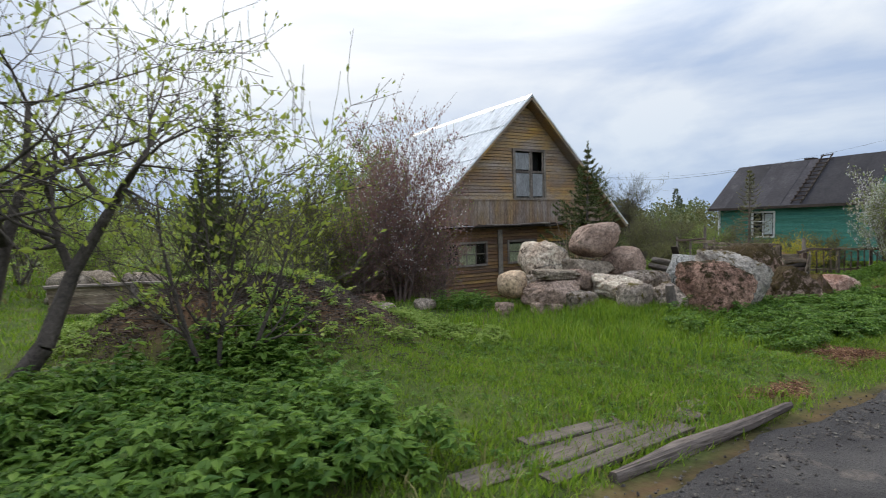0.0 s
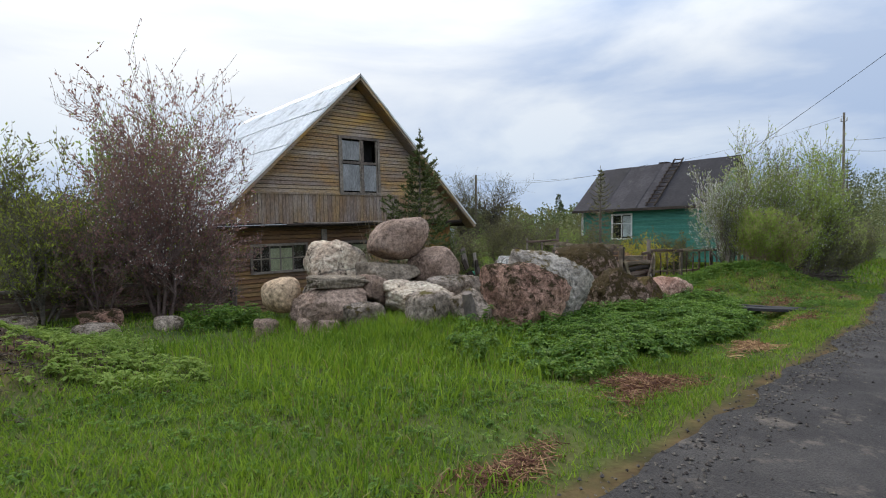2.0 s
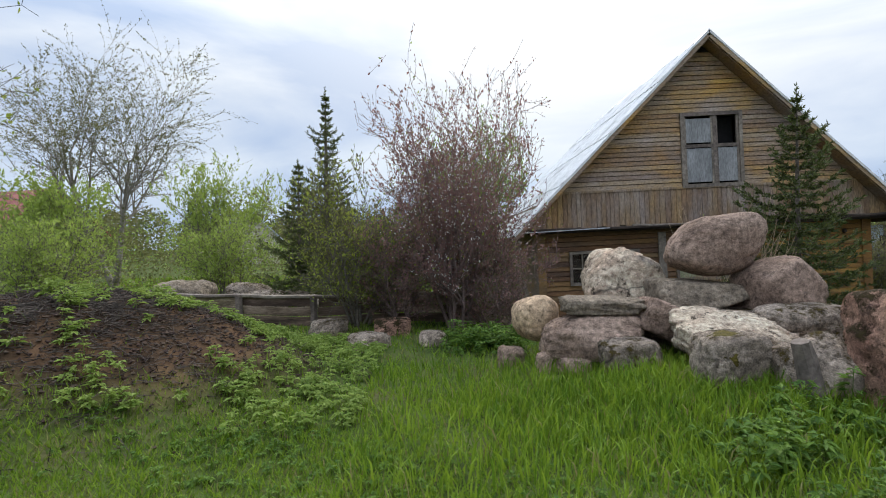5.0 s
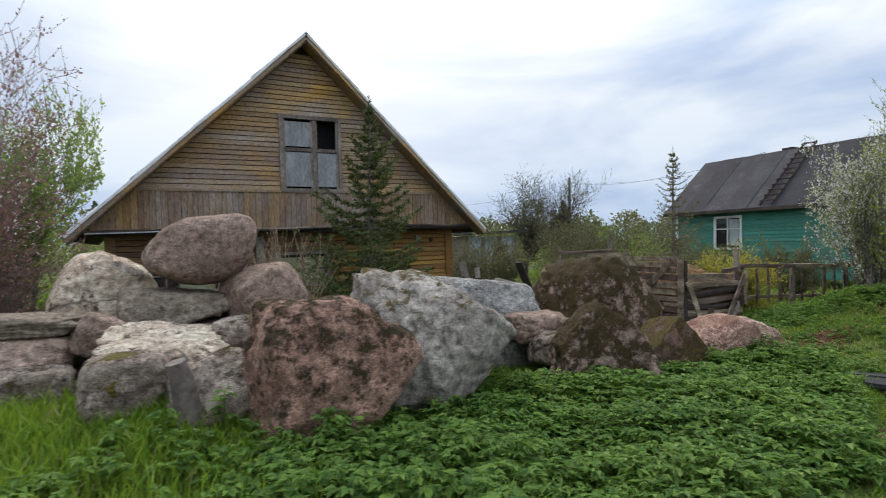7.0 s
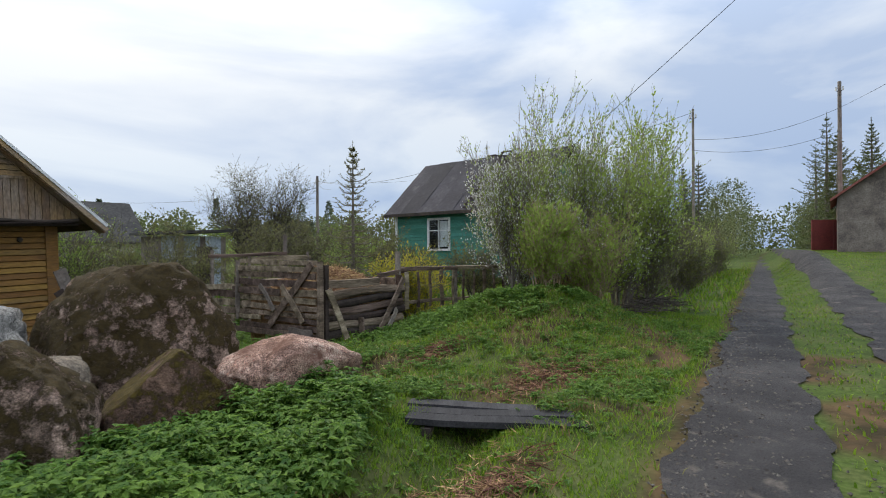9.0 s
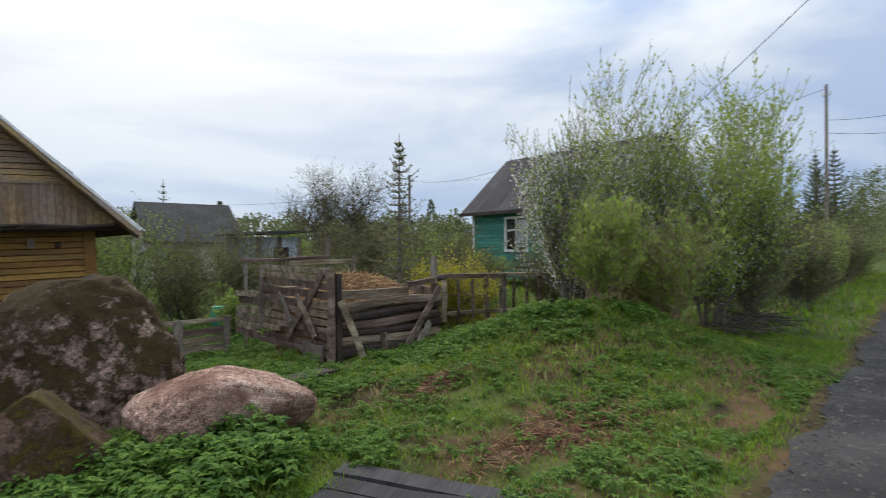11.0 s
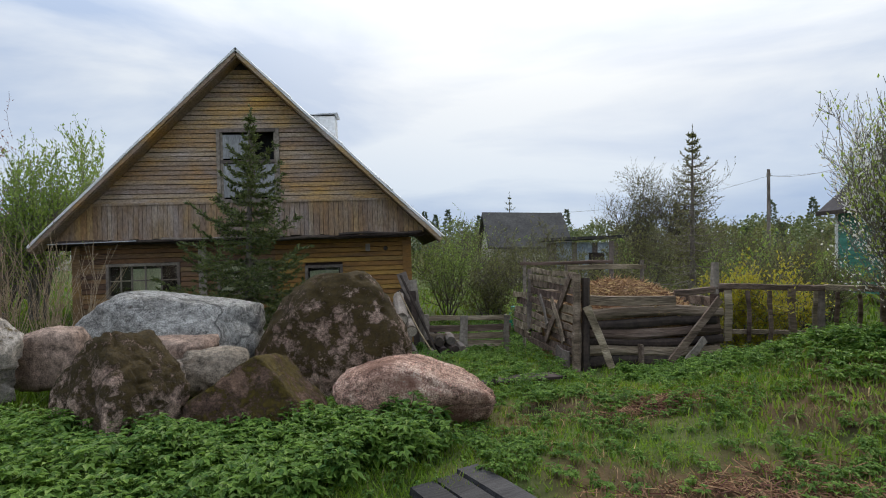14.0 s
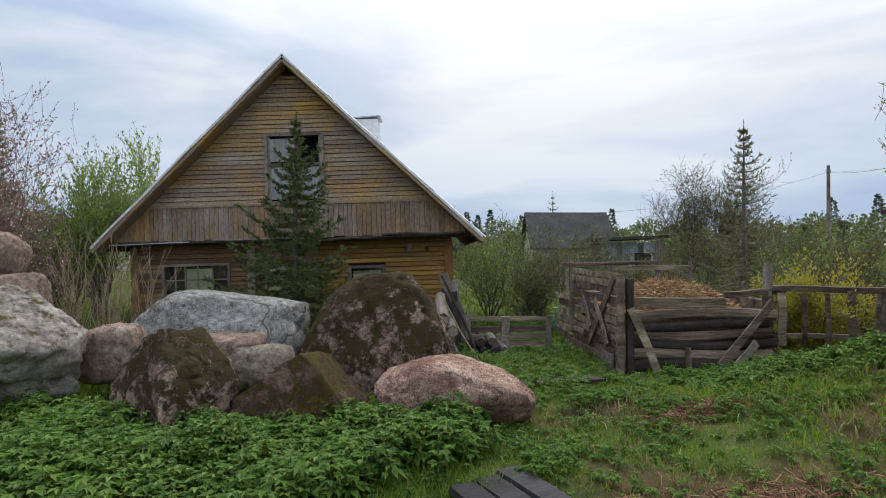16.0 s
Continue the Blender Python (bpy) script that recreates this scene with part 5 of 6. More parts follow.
# ladder on the roof and wall
lad = thing("roof_ladder", (17.13, 13.76, 0.35), "dark weathered wooden ladder lying up the felt roof", "ladder", rz=-5)
a0, a1 = Vector((0.12, 0, 2.22)), Vector((2.95, 0, 4.78))
for s in (-0.22, 0.22):
    board("rail", a0 + Vector((0, s, 0)), a1 + Vector((0, s, 0)), 0.07, 0.05, M_DARKWOOD, lad, 3)
for k in range(12):
    p = a0.lerp(a1, (k + 0.5) / 12) + Vector((-0.03, 0, 0.04))
    board("rung", p + Vector((0, -0.27, 0)), p + Vector((0, 0.27, 0)), 0.06, 0.03, M_DARKWOOD, lad, k)


# ---- compost bin, gate panel and fences ----
def post(name, parent, x, y, z0, z1, w, mat, seed, lean=(0, 0)):
    r = random.Random(seed)
    n = 5
    pts = [(x + lean[0] * i / n, y + lean[1] * i / n, z0 + (z1 - z0) * i / n) for i in range(n + 1)]
    return part(name, tube(pts, [w * (1 + r.uniform(-0.06, 0.06)) for _ in pts], 6, seed, 0.12), mat, parent)


bin_panel = thing("board_fence_panel", (5.68, 9.15, -0.62), "tall patched panel of grey weathered boards with diagonal braces", "fence panel")
rp = random.Random(7)
zz = 0.05
k = 0
while zz < 1.33:
    w = rp.uniform(0.10, 0.16)
    y0, y1 = 0.08 + rp.uniform(-0.05, 0.03), 2.25 + rp.uniform(-0.15, 0.1)
    cutp = rp.uniform(0.9, 1.5)
    sag = rp.uniform(-0.05, 0.05)
    if zz > 0.25 and k % 2 == 0:
        board("board", (rp.uniform(-0.01, 0.02), y0, zz + w / 2), (rp.uniform(-0.01, 0.02), cutp, zz + w / 2 + sag), w - 0.024, 0.025, M_OLDWOOD, bin_panel, k)
        board("board", (rp.uniform(-0.04, 0.0), cutp + 0.03, zz + w / 2 + sag), (rp.uniform(-0.04, 0.0), y1, zz + w / 2 + rp.uniform(-0.03, 0.03)), w - 0.024, 0.025, M_OLDWOOD, bin_panel, k + 50)
    else:
        board("board", (rp.uniform(-0.01, 0.02), y0, zz + w / 2), (rp.uniform(-0.04, 0.02), y1, zz + w / 2 + sag), w - 0.024, 0.025, M_OLDWOOD, bin_panel, k)
    zz += w
    k += 1
zz = 0.05
for k in range(6):
    w = rp.uniform(0.12, 0.16)
    board("board", (rp.uniform(-0.02, 0.02), 2.36 + rp.uniform(-0.05, 0.05), zz + w / 2), (rp.uniform(-0.06, 0.04), 3.35 + rp.uniform(-0.12, 0.05), zz + w / 2 + rp.uniform(-0.05, 0.05)), w - 0.024, 0.025, M_OLDWOOD, bin_panel, 120 + k)
    zz += w
board("brace", (-0.035, 0.15, 1.33), (-0.035, 1.25, 0.25), 0.13, 0.025, M_OLDWOOD, bin_panel, 91)
board("brace", (-0.06, 0.9, 0.95), (-0.06, 0.35, 0.35), 0.10, 0.022, M_OLDWOOD, bin_panel, 92)
board("brace", (-0.06, 1.5, 0.95), (-0.06, 1.1, 0.5), 0.09, 0.022, M_GREYWOOD, bin_panel, 93)
board("batten", (-0.035, 2.2, 0.3), (-0.035, 2.2, 1.35), 0.09, 0.025, M_GREYWOOD, bin_panel, 94)
board("patch", (-0.05, 0.75, 0.06), (-0.05, 0.15, 0.06), 0.36, 0.02, M_GREYWOOD, bin_panel, 95)
bin_front = thing("compost_bin", (5.68, 9.15, -0.62), "low compost bin of dark weathered logs and slabs with slanting braces", "compost bin")
post("post", bin_front, 0.0, 0.0, -0.2, 1.36, 0.062, M_OLDWOOD, 1)
post("post", bin_front, 0.14, 0.02, -0.2, 1.30, 0.06, M_DARKWOOD, 2)
post("post", bin_front, 2.25, 0.25, -0.2, 1.52, 0.06, M_GREYWOOD, 3)
post("post", bin_front, 2.22, 0.2, -0.2, 1.05, 0.07, M_OLDWOOD, 4)
for k, (z0, r, xa, xb) in enumerate(((0.08, 0.085, 0.1, 2.3), (0.24, 0.08, 0.1, 2.25), (0.38, 0.065, 0.08, 2.3), (0.51, 0.075, 0.1, 2.25), (0.65, 0.07, 0.12, 2.2), (0.79, 0.075, 0.1, 2.3))):
    pts = [(xa + (xb - xa) * i / 6, 0.09 + 0.1 * i / 6, z0 + 0.03 * math.sin(i * 0.8 + k)) for i in range(7)]
    bm = tube(pts, [r * (1 + 0.08 * math.sin(i * 2 + k)) for i in range(7)], 9, k, 0.1)
    for v in bm.verts:
        v.co.y = 0.09 + (v.co.y - 0.09) * 0.6
    part("log", bm, M_OLDWOOD if k % 2 else M_DARKWOOD, bin_front)
board("slab", (0.15, 0.02, 0.98), (1.55, 0.1, 0.96), 0.14, 0.04, M_OLDWOOD, bin_front, 21)
board("slab", (1.55, 0.12, 1.08), (2.5, 0.26, 1.12), 0.09, 0.05, M_OLDWOOD, bin_front, 22)
board("brace", (0.12, -0.06, 0.92), (0.46, -0.16, 0.05), 0.11, 0.035, M_OLDWOOD, bin_front, 23)
board("brace", (2.2, 0.06, 0.98), (1.35, -0.1, 0.12), 0.12, 0.035, M_OLDWOOD, bin_front, 24)
board("brace", (1.95, 0.02, 0.42), (1.6, -0.08, 0.12), 0.12, 0.03, M_GREYWOOD, bin_front, 25)
board("stake", (0.95, -0.02, 0.0), (0.95, 0.0, 0.36), 0.12, 0.03, M_OLDWOOD, bin_front, 26)
for k in range(5):
    board("back_log", (0.1, 2.2, 0.15 + 0.19 * k), (2.3, 2.35, 0.15 + 0.19 * k), 0.17, 0.1, M_OLDWOOD, bin_front, 30 + k)
    board("side_log", (2.3, 0.3, 0.15 + 0.19 * k), (2.35, 2.3, 0.15 + 0.19 * k), 0.17, 0.1, M_OLDWOOD, bin_front, 40 + k)


def straw_pile(name, centre, radii, n, mat, label, seed, length=0.28, thick=0.006, dome=True, base=None):
    """A heap of loose stalks over a low core."""
    rng = np.random.RandomState(seed)
    a = rng.uniform(0, 2 * math.pi, n)
    q = np.sqrt(rng.uniform(0, 1, n))
    rag = 1 if dome else (1 + 0.35 * np.sin(a * 3 + seed) + 0.2 * np.sin(a * 7 + seed * 2)) * (0.35 + 0.75 * rng.uniform(0, 1, n))
    x, y = centre[0] + radii[0] * q * np.cos(a) * rag, centre[1] + radii[1] * q * np.sin(a) * rag
    zc = centre[2] if dome else gz(x, y)
    z = zc + radii[2] * (1 - q ** 2) + rng.uniform(0, 0.03, n)
    d = np.stack([rng.normal(0, 1, n), rng.normal(0, 1, n), rng.normal(0, 0.22, n)], 1)
    d /= np.linalg.norm(d, axis=1, keepdims=True)
    L = rng.uniform(0.4, 1.2, n) * length
    p = np.stack([x, y, z], 1)
    segs = [(p[i] - d[i] * L[i] / 2, p[i] + d[i] * L[i] / 2, thick, thick * 0.6) for i in range(n)]
    V, F = tubes(segs, 3, 0.001)
    ob = quick(name, V, F, mat)
    return tagged(ob, label, "straw", kind="stuff")


straw_pile("straw_heap", (6.86, 10.3, 0.14), (0.98, 0.98, 0.42), 7000, M_STRAW, "heap of dry reddish straw and stalks in the bin", 3, 0.3, 0.007)
bm = bmesh.new()
bmesh.ops.create_icosphere(bm, subdivisions=3, radius=1)
for v in bm.verts:
    v.co *= 1 + 0.12 * noise.noise(v.co * 2)
bm.transform(Matrix.Diagonal((0.95, 0.95, 0.32, 1)))
core = part("compost_mound", bm, M_DRYLEAF, None, smooth=True)
core.matrix_world = pose(6.86, 10.3, 0.14)
tagged(core, "brown compost heap under the straw", "compost")
bm = block(-1.0, 1.0, -0.95, 0.95, -0.5, 0.5)
soil = part("compost_soil", bm, M_DRYLEAF, None)
soil.matrix_world = pose(6.85, 10.3, -0.3)
tagged(soil, "dark packed compost filling the bin", "compost")

# picket fence to the right of the bin
picket = thing("picket_fence", (7.93, 9.37, -0.3), "low grey picket fence with flat top rail", "fence")
fx = [(0.0, 0.0), (1.35, -0.47), (2.7, -0.93), (4.05, -1.37), (5.4, -1.8), (6.8, -2.1)]


def fence_gz(dx, dy):
    return float(gz(7.93 + dx, 9.37 + dy)) + 0.3


for k, ((xa, ya), (xb, yb)) in enumerate(zip(fx, fx[1:])):
    za, zb = max(fence_gz(xa, ya), 0.0), max(fence_gz(xb, yb), 0.0)
    board("top_rail", (xa, ya, 0.84 + 0.3 * za), (xb, yb, 0.84 + 0.3 * zb), 0.085, 0.05, M_OLDWOOD, picket, k)
    board("low_rail", (xa, ya + 0.03, 0.18 + za), (xb, yb + 0.03, 0.18 + zb), 0.07, 0.04, M_OLDWOOD, picket, k + 9)
    post("post", picket, xb, yb + 0.05, -0.15 + zb, 0.88 + 0.3 * zb, 0.055, M_GREYWOOD, k)
    for j in range(5):
        f = (j + 0.5) / 5
        px, py = xa + (xb - xa) * f, ya + (yb - ya) * f - 0.045
        w = 0.065 if (j + k) % 3 else 0.12
        board("picket", (px, py, 0.05 + max(0, fence_gz(px, py))), (px + rp.uniform(-0.02, 0.02), py, 0.80 + 0.3 * za + rp.uniform(-0.03, 0.02)), w, 0.022, M_OLDWOOD, picket, 60 + k * 5 + j, up=(1, 0, 0))

# low rail fence between the bin and the house
rail = thing("low_rail_fence", (5.6, 12.6, -0.88), "low rough fence of grey and brown planks", "fence")
for k, zz in enumerate((0.10, 0.26, 0.42, 0.62)):
    board("plank", (0.0, 0.0, zz), (-1.75, -0.05, zz + rp.uniform(-0.02, 0.02)), 0.13 if k < 3 else 0.10, 0.03, M_OLDWOOD, rail, k)
for k, f in enumerate((0.05, 0.55, 0.98)):
    board("post", (-1.75 * f, -0.05 * f - 0.05, -0.2), (-1.75 * f, -0.05 * f - 0.05, 0.68), 0.16 if k == 1 else 0.1, 0.05, M_GREYWOOD, rail, 20 + k, up=(1, 0, 0))
# tall trellis behind the bin
trel = thing("trellis_frame", (5.9, 12.6, -0.8), "tall grey frame of thin posts and rails behind the bin", "trellis")
for k, (dx, h) in enumerate(((0.0, 1.75), (0.9, 1.65), (1.9, 2.1), (2.6, 1.7))):
    post("post", trel, dx, 0.05 * k, -0.1, h, 0.035 if k != 2 else 0.05, M_GREYWOOD, k)
board("rail", (-0.1, -0.05, 1.62), (1.9, 0.05, 1.66), 0.07, 0.03, M_OLDWOOD, trel, 3)
board("rail", (0.9, -0.05, 1.55), (2.7, 0.15, 1.56), 0.10, 0.03, M_OLDWOOD, trel, 4)
# leaning dark timber beside the house corner
for k, (x, y, h, lean, w) in enumerate(((3.95, 13.2, 1.7, -18, 0.2), (4.15, 13.1, 1.5, -32, 0.16), (3.9, 12.9, 1.5, -10, 0.14), (4.4, 13.0, 1.3, -44, 0.18), (4.2, 12.8, 1.2, -25, 0.12), (3.75, 12.8, 1.3, -5, 0.12))):
    t = thing("leaning_board", (x, y, float(gz(x, y)) - 0.05), "dark weathered board leaning on the house corner", "board", "leaning timber", ry=lean)
    bm = plank(h, w, 0.035, k)
    bm.transform(pose(0, 0, h / 2, 0, 90, 0))
    part("board", bm, M_DARKWOOD if k % 2 else M_GREYWOOD, t)
for k in range(7):
    x, y = 3.95 + 0.2 * (k % 4), 12.4 + 0.1 * (k // 4)
    t = thing("firewood_log", (x, y, float(gz(x, y)) + 0.12 + 0.17 * (k // 4)), "short dark firewood log in a pile", "log", "firewood", rz=8 * math.sin(k))
    part("wood", tube([(0, -0.35, 0), (0, 0, 0.01), (0, 0.35, 0)], [0.085, 0.09, 0.085], 9, k, 0.1), M_DARKWOOD if k % 3 else M_GREYWOOD, t)
# low board fence by the bushes
lf = thing("low_board_fence", (-12.2, 13.2, 0.0), "low grey fence of wide panels with square posts", "fence")
lfp = [(0, 0), (1.4, -0.2), (2.8, -0.4), (4.2, -0.6), (5.6, -0.5), (7.0, -0.45), (8.3, -0.4)]
for k, ((xa, ya), (xb, yb)) in enumerate(zip(lfp, lfp[1:])):
    za, zb = float(gz(-12.2 + xa, 13.2 + ya)), float(gz(-12.2 + xb, 13.2 + yb))
    for j in range(3):
        board("plank", (xa + 0.06, ya, za + 0.12 + 0.17 * j), (xb - 0.06, yb, zb + 0.12 + 0.17 * j), 0.16, 0.03, M_OLDWOOD, lf, k * 3 + j)
    board("cap_rail", (xa, ya - 0.03, za + 0.56), (xb, yb - 0.03, zb + 0.56), 0.06, 0.08, M_GREYWOOD, lf, k)
    post("post", lf, xb, yb - 0.05, zb - 0.2, zb + 0.58, 0.075, M_GREYWOOD, k)

# ---- loose timber on the verge ----
M_BEAM = surface("damp_old_beam", [(0.0788, 0.065, 0.0506), (0.158, 0.13, 0.101)], 2.0, 0.9, 0.6, stretch=(0.4, 3, 3), fine=9, vary=0.2)
tim = ((-9.75, 3.74, -7.42, 3.70, 0.24, 0.05, M_BEAM), (-9.3, 3.46, -7.75, 3.52, 0.15, 0.04, M_BEAM), (-9.0, 3.98, -7.0, 3.86, 0.16, 0.05, M_BEAM))
for k, (xa, ya, xb, yb, w, th, mt) in enumerate(tim):
    t = thing("old_beam", (xa, ya, float(gz(xa, ya)) + 0.012), "grey weathered plank lying in the grass", "plank", "verge timber")
    board("plank", (0, 0, 0), (xb - xa, yb - ya, float(gz(xb, yb)) - float(gz(xa, ya))), w, th, mt, t, k, up=(0, 1, 0))
M_ROTLOG = surface("rotten_log", [(0.07, 0.055, 0.045), (0.15, 0.12, 0.10)], 2.0, 0.9, 0.7, stretch=(0.4, 3, 3), fine=8)
t = thing("old_log", (-8.95, 3.25, -0.465), "rotting brown log lying at the road edge", "log")
part("log", tube([(0, 0, 0), (0.7, 0.02, 0.02), (1.5, 0.0, 0.03), (2.22, 0.02, 0.05)], [0.045, 0.058, 0.05, 0.034], 10, 4, 0.3), M_ROTLOG, t)
cul = thing("plank_bridge", (3.62, 4.80, -0.50), "dark wet planks laid over the ditch", "plank bridge", rz=28)
for k in range(3):
    board("plank", (-0.20 + 0.20 * k, -0.84 + 0.08 * math.sin(k * 2), 0.012 * (k % 2)), (-0.20 + 0.20 * k + 0.03, 0.62 + 0.08 * math.sin(k), 0.014 * ((k + 1) % 2)), 0.19, 0.055, M_WETPLANK, cul, k, up=(1, 0, 0))
board("crossbeam", (-0.28, 0.45, -0.07), (0.28, 0.45, -0.07), 0.1, 0.09, M_DARKWOOD, cul, 8, up=(0, 1, 0))
board("crossbeam", (-0.28, -0.50, -0.07), (0.28, -0.50, -0.07), 0.1, 0.09, M_DARKWOOD, cul, 9, up=(0, 1, 0))
for k, (x, y, L, a) in enumerate(((4.6, 8.1, 1.1, 10), (4.7, 8.3, 0.9, 6))):
    t = thing("rotten_board", (x, y, float(gz(x, y)) + 0.05), "dark rotten board lying on the ground", "board", "rotten boards", rz=a)
    board("board", (-L / 2, 0, 0), (L / 2, 0, 0.02), 0.16, 0.035, M_DARKWOOD, t, k, up=(0, 1, 0))

# stacked logs and a leaning board at the yard's inner corner
M_LOGEND = surface("weathered_log", [(0.07, 0.052, 0.042), (0.17, 0.14, 0.12)], 3.0, 0.9, 0.7, stretch=(3, 0.6, 3), fine=8, vary=0.3)
M_CUTEND = surface("cut_log_end", [(0.20, 0.165, 0.13), (0.32, 0.27, 0.22)], 9, 0.9, 0.3)
for k, (x, z, r, rise) in enumerate(((3.22, 0.0, 0.11, 0.10), (3.46, -0.02, 0.10, 0.06), (3.34, 0.20, 0.10, 0.14), (3.18, 0.37, 0.10, 0.16), (3.44, 0.38, 0.09, 0.12), (3.28, 0.56, 0.10, 0.16))):
    g0 = float(gz(3.4, 10.2)) + r
    log = thing("log", (x, 10.15 + 0.06 * math.sin(k * 2.3), g0 + z), "weathered grey-brown log in a stack by the house corner", "log", "stacked logs", rz=4 * math.sin(k * 1.9))
    part("bark", tube([(0, 0, 0), (0.01, 0.5, rise * 0.5), (0.0, 1.1, rise), (0.02, 1.6, rise * 1.4)], [r, r * 1.05, r, r * 0.95], 11, k, 0.08), M_LOGEND, log)
    part("cut_end", tube([(0, -0.008, 0), (0, -0.003, 0)], [r * 0.86, r * 0.86], 11, k, 0.05), M_CUTEND, log)
lean = thing("leaning_board", (4.02, 10.9, float(gz(4.0, 10.9)) - 0.03), "dark weathered board leaning against the stacked logs", "board")
board("board", (0, 0, 0), (-0.72, 0.1, 1.55), 0.22, 0.035, M_DARKWOOD, lean, 4, up=(0, 1, 0))
stick = thing("leaning_stick", (3.86, 9.95, float(gz(3.86, 9.95)) - 0.03), "thin bare stick leaning on the log stack", "stick")
part("stick", tube([(0, 0, 0), (-0.32, 0.08, 0.5), (-0.62, 0.1, 1.1)], [0.013, 0.011, 0.008], 6, 3, 0.1), M_TANTWIG, stick)

# ---- poles and wires ----
def utility_pole(at, h, label, r=0.12, rot=0):
    t = thing("utility_pole", (at[0], at[1], float(gz(*at)) - 0.1), label, "pole", "utility poles", rz=rot)
    part("pole", tube([(0, 0, 0), (0, 0, h / 2), (0, 0, h)], [r, r * 0.9, r * 0.75], 10, 1, 0.03), M_GREYWOOD, t)
    for s in (-0.16, 0.16):
        part("insulator", tube([(s, 0, h - 0.5), (s, 0, h - 0.3)], [0.05, 0.03], 8), M_WHITE, t)
        part("hook", tube([(s * 0.3, 0, h - 0.55), (s, 0, h - 0.5)], [0.02, 0.02], 6), M_DARKWOOD, t)
    return t


utility_pole((32.4, 8.6), 9.3, "grey wooden utility pole beside the hedge", 0.085, rot=80)
utility_pole((37.0, 1.95), 9.5, "grey wooden utility pole beyond the red fence", rot=80)
utility_pole((31.7, 38.6), 8.0, "distant thin utility pole", 0.14)


def wire(a, b, sag, label="thin black overhead wire"):
    a, b = Vector(a), Vector(b)
    pts = [a.lerp(b, i / 16) - Vector((0, 0, sag * 4 * (i / 16) * (1 - i / 16))) for i in range(17)]
    ob = part("overhead_wire", tube(pts, [0.010] * 17, 5), M_WIRE, None)
    tagged(ob, label, "wire", "overhead wires")


wire((19.2, 11.0, 4.3), (13.4, -1.2, 10.6), 0.1)
wire((32.4, 8.6, 7.0), (37.0, 1.95, 8.7), 0.5)
wire((32.4, 8.6, 6.4), (37.0, 1.95, 7.4), 0.5)
wire((37.0, 1.95, 8.7), (10.0, -6.0, 8.6), 0.5)
wire((31.7, 38.6, 6.9), (32.4, 8.6, 8.5), 1.4)
wire((31.7, 38.6, 6.9), (19.6, 15.0, 4.9), 0.6)
wire((31.7, 38.6, 6.9), (12.5, 40.0, 4.0), 0.8)

# ---- far houses ----
def far_house(name, at, size, rz, wall, roof, label, roof_h, win=True):
    """Small house far off: walls, gable roof, door-side windows."""
    t = thing(name, (*at, float(gz(*at))), label, "house", rz=rz)
    w, d, h = size
    wall_ob = part("wall", prism([(-w / 2, -0.5), (w / 2, -0.5), (w / 2, h), (0, h + roof_h), (-w / 2, h)], d, at=-d / 2), wall, t)
    for s in (-1, 1):
        part("roof", prism([(0, h + roof_h + 0.02), (s * (w / 2 + 0.3), h - 0.3 * roof_h / (w / 2)), (s * (w / 2 + 0.3), h - 0.3 * roof_h / (w / 2) + 0.12), (0, h + roof_h + 0.16)], d + 0.6, at=-d / 2 - 0.3), roof, t)
    if win:
        for sx in (-w / 4, w / 4):
            wo = part("window", block(sx - 0.4, sx + 0.4, -d / 2 - 0.03, -d / 2 - 0.005, h - 1.5, h - 0.4), M_UNLIT, t)
            for c in ((-0.47, -0.40), (0.40, 0.47), (-0.03, 0.03)):
                part("frame", block(sx + c[0], sx + c[1], -d / 2 - 0.06, -d / 2 - 0.004, h - 1.57, h - 0.33), M_WHITE, wo)
    return t


M_BARNROOF = surface("dark_barn_roof", [(0.035, 0.033, 0.03), (0.065, 0.06, 0.055)], 1, 0.85, 0.2)
M_BEIGE = surface("beige_wall", [(0.36, 0.33, 0.27), (0.48, 0.45, 0.38)], 1, 0.85, 0.1)
far_house("barn", (12.3, 36.0), (5.0, 4.6, 2.2), 86, M_BEIGE, M_BARNROOF, "beige cottage with dark roof beyond the gardens", 2.0)
far_house("far_cottage", (-22.5, 55.0), (5.5, 6.0, 2.4), 20, M_BEIGE, M_BLUEROOF, "pale cottage with blue-grey roof behind trees", 2.6)
far_house("far_cottage", (-29.0, 34.0), (6.0, 7.0, 2.4), 70, M_GREYWOOD, M_REDROOF, "grey cottage with red roof behind trees", 2.2)
far_house("far_cottage", (38.0, -1.4), (7.0, 7.0, 2.8), 90, M_GREYWOOD, M_REDROOF, "grey house with red roof beside the lane", 2.6)
shed = thing("garden_shed", (11.3, 23.5, -0.8), "pale blue-grey board shed with flat overhanging roof", "shed", rz=-12)
M_SHEDBLUE = surface("blue_grey_boards", [(0.24, 0.28, 0.32), (0.36, 0.40, 0.43)], 1.5, 0.85, 0.2, vary=0.3)
sw = part("wall", block(-1.25, 1.35, -0.965, 1.0, 0, 2.3), M_GREYWOOD, shed)
for k in range(13):
    part("board", block(-1.25 + 0.2 * k, -1.25 + 0.2 * k + 0.188, -1.0 - 0.01 * (k % 2), -0.967, 0, 2.3), M_SHEDBLUE if k % 4 else M_GREYWOOD, sw)
part("roof", prism([(-1.6, 2.35), (1.7, 2.5), (1.7, 2.6), (-1.6, 2.45)], 2.7, at=-1.4), M_BARNROOF, shed)
part("door", block(0.2, 0.8, -1.05, -1.012, 0.1, 1.9), M_DARKWOOD, shed)
red = thing("red_fence", (37.6, 3.3, 0.75), "dark red sheet-metal fence beside the lane", "fence", rz=-52)
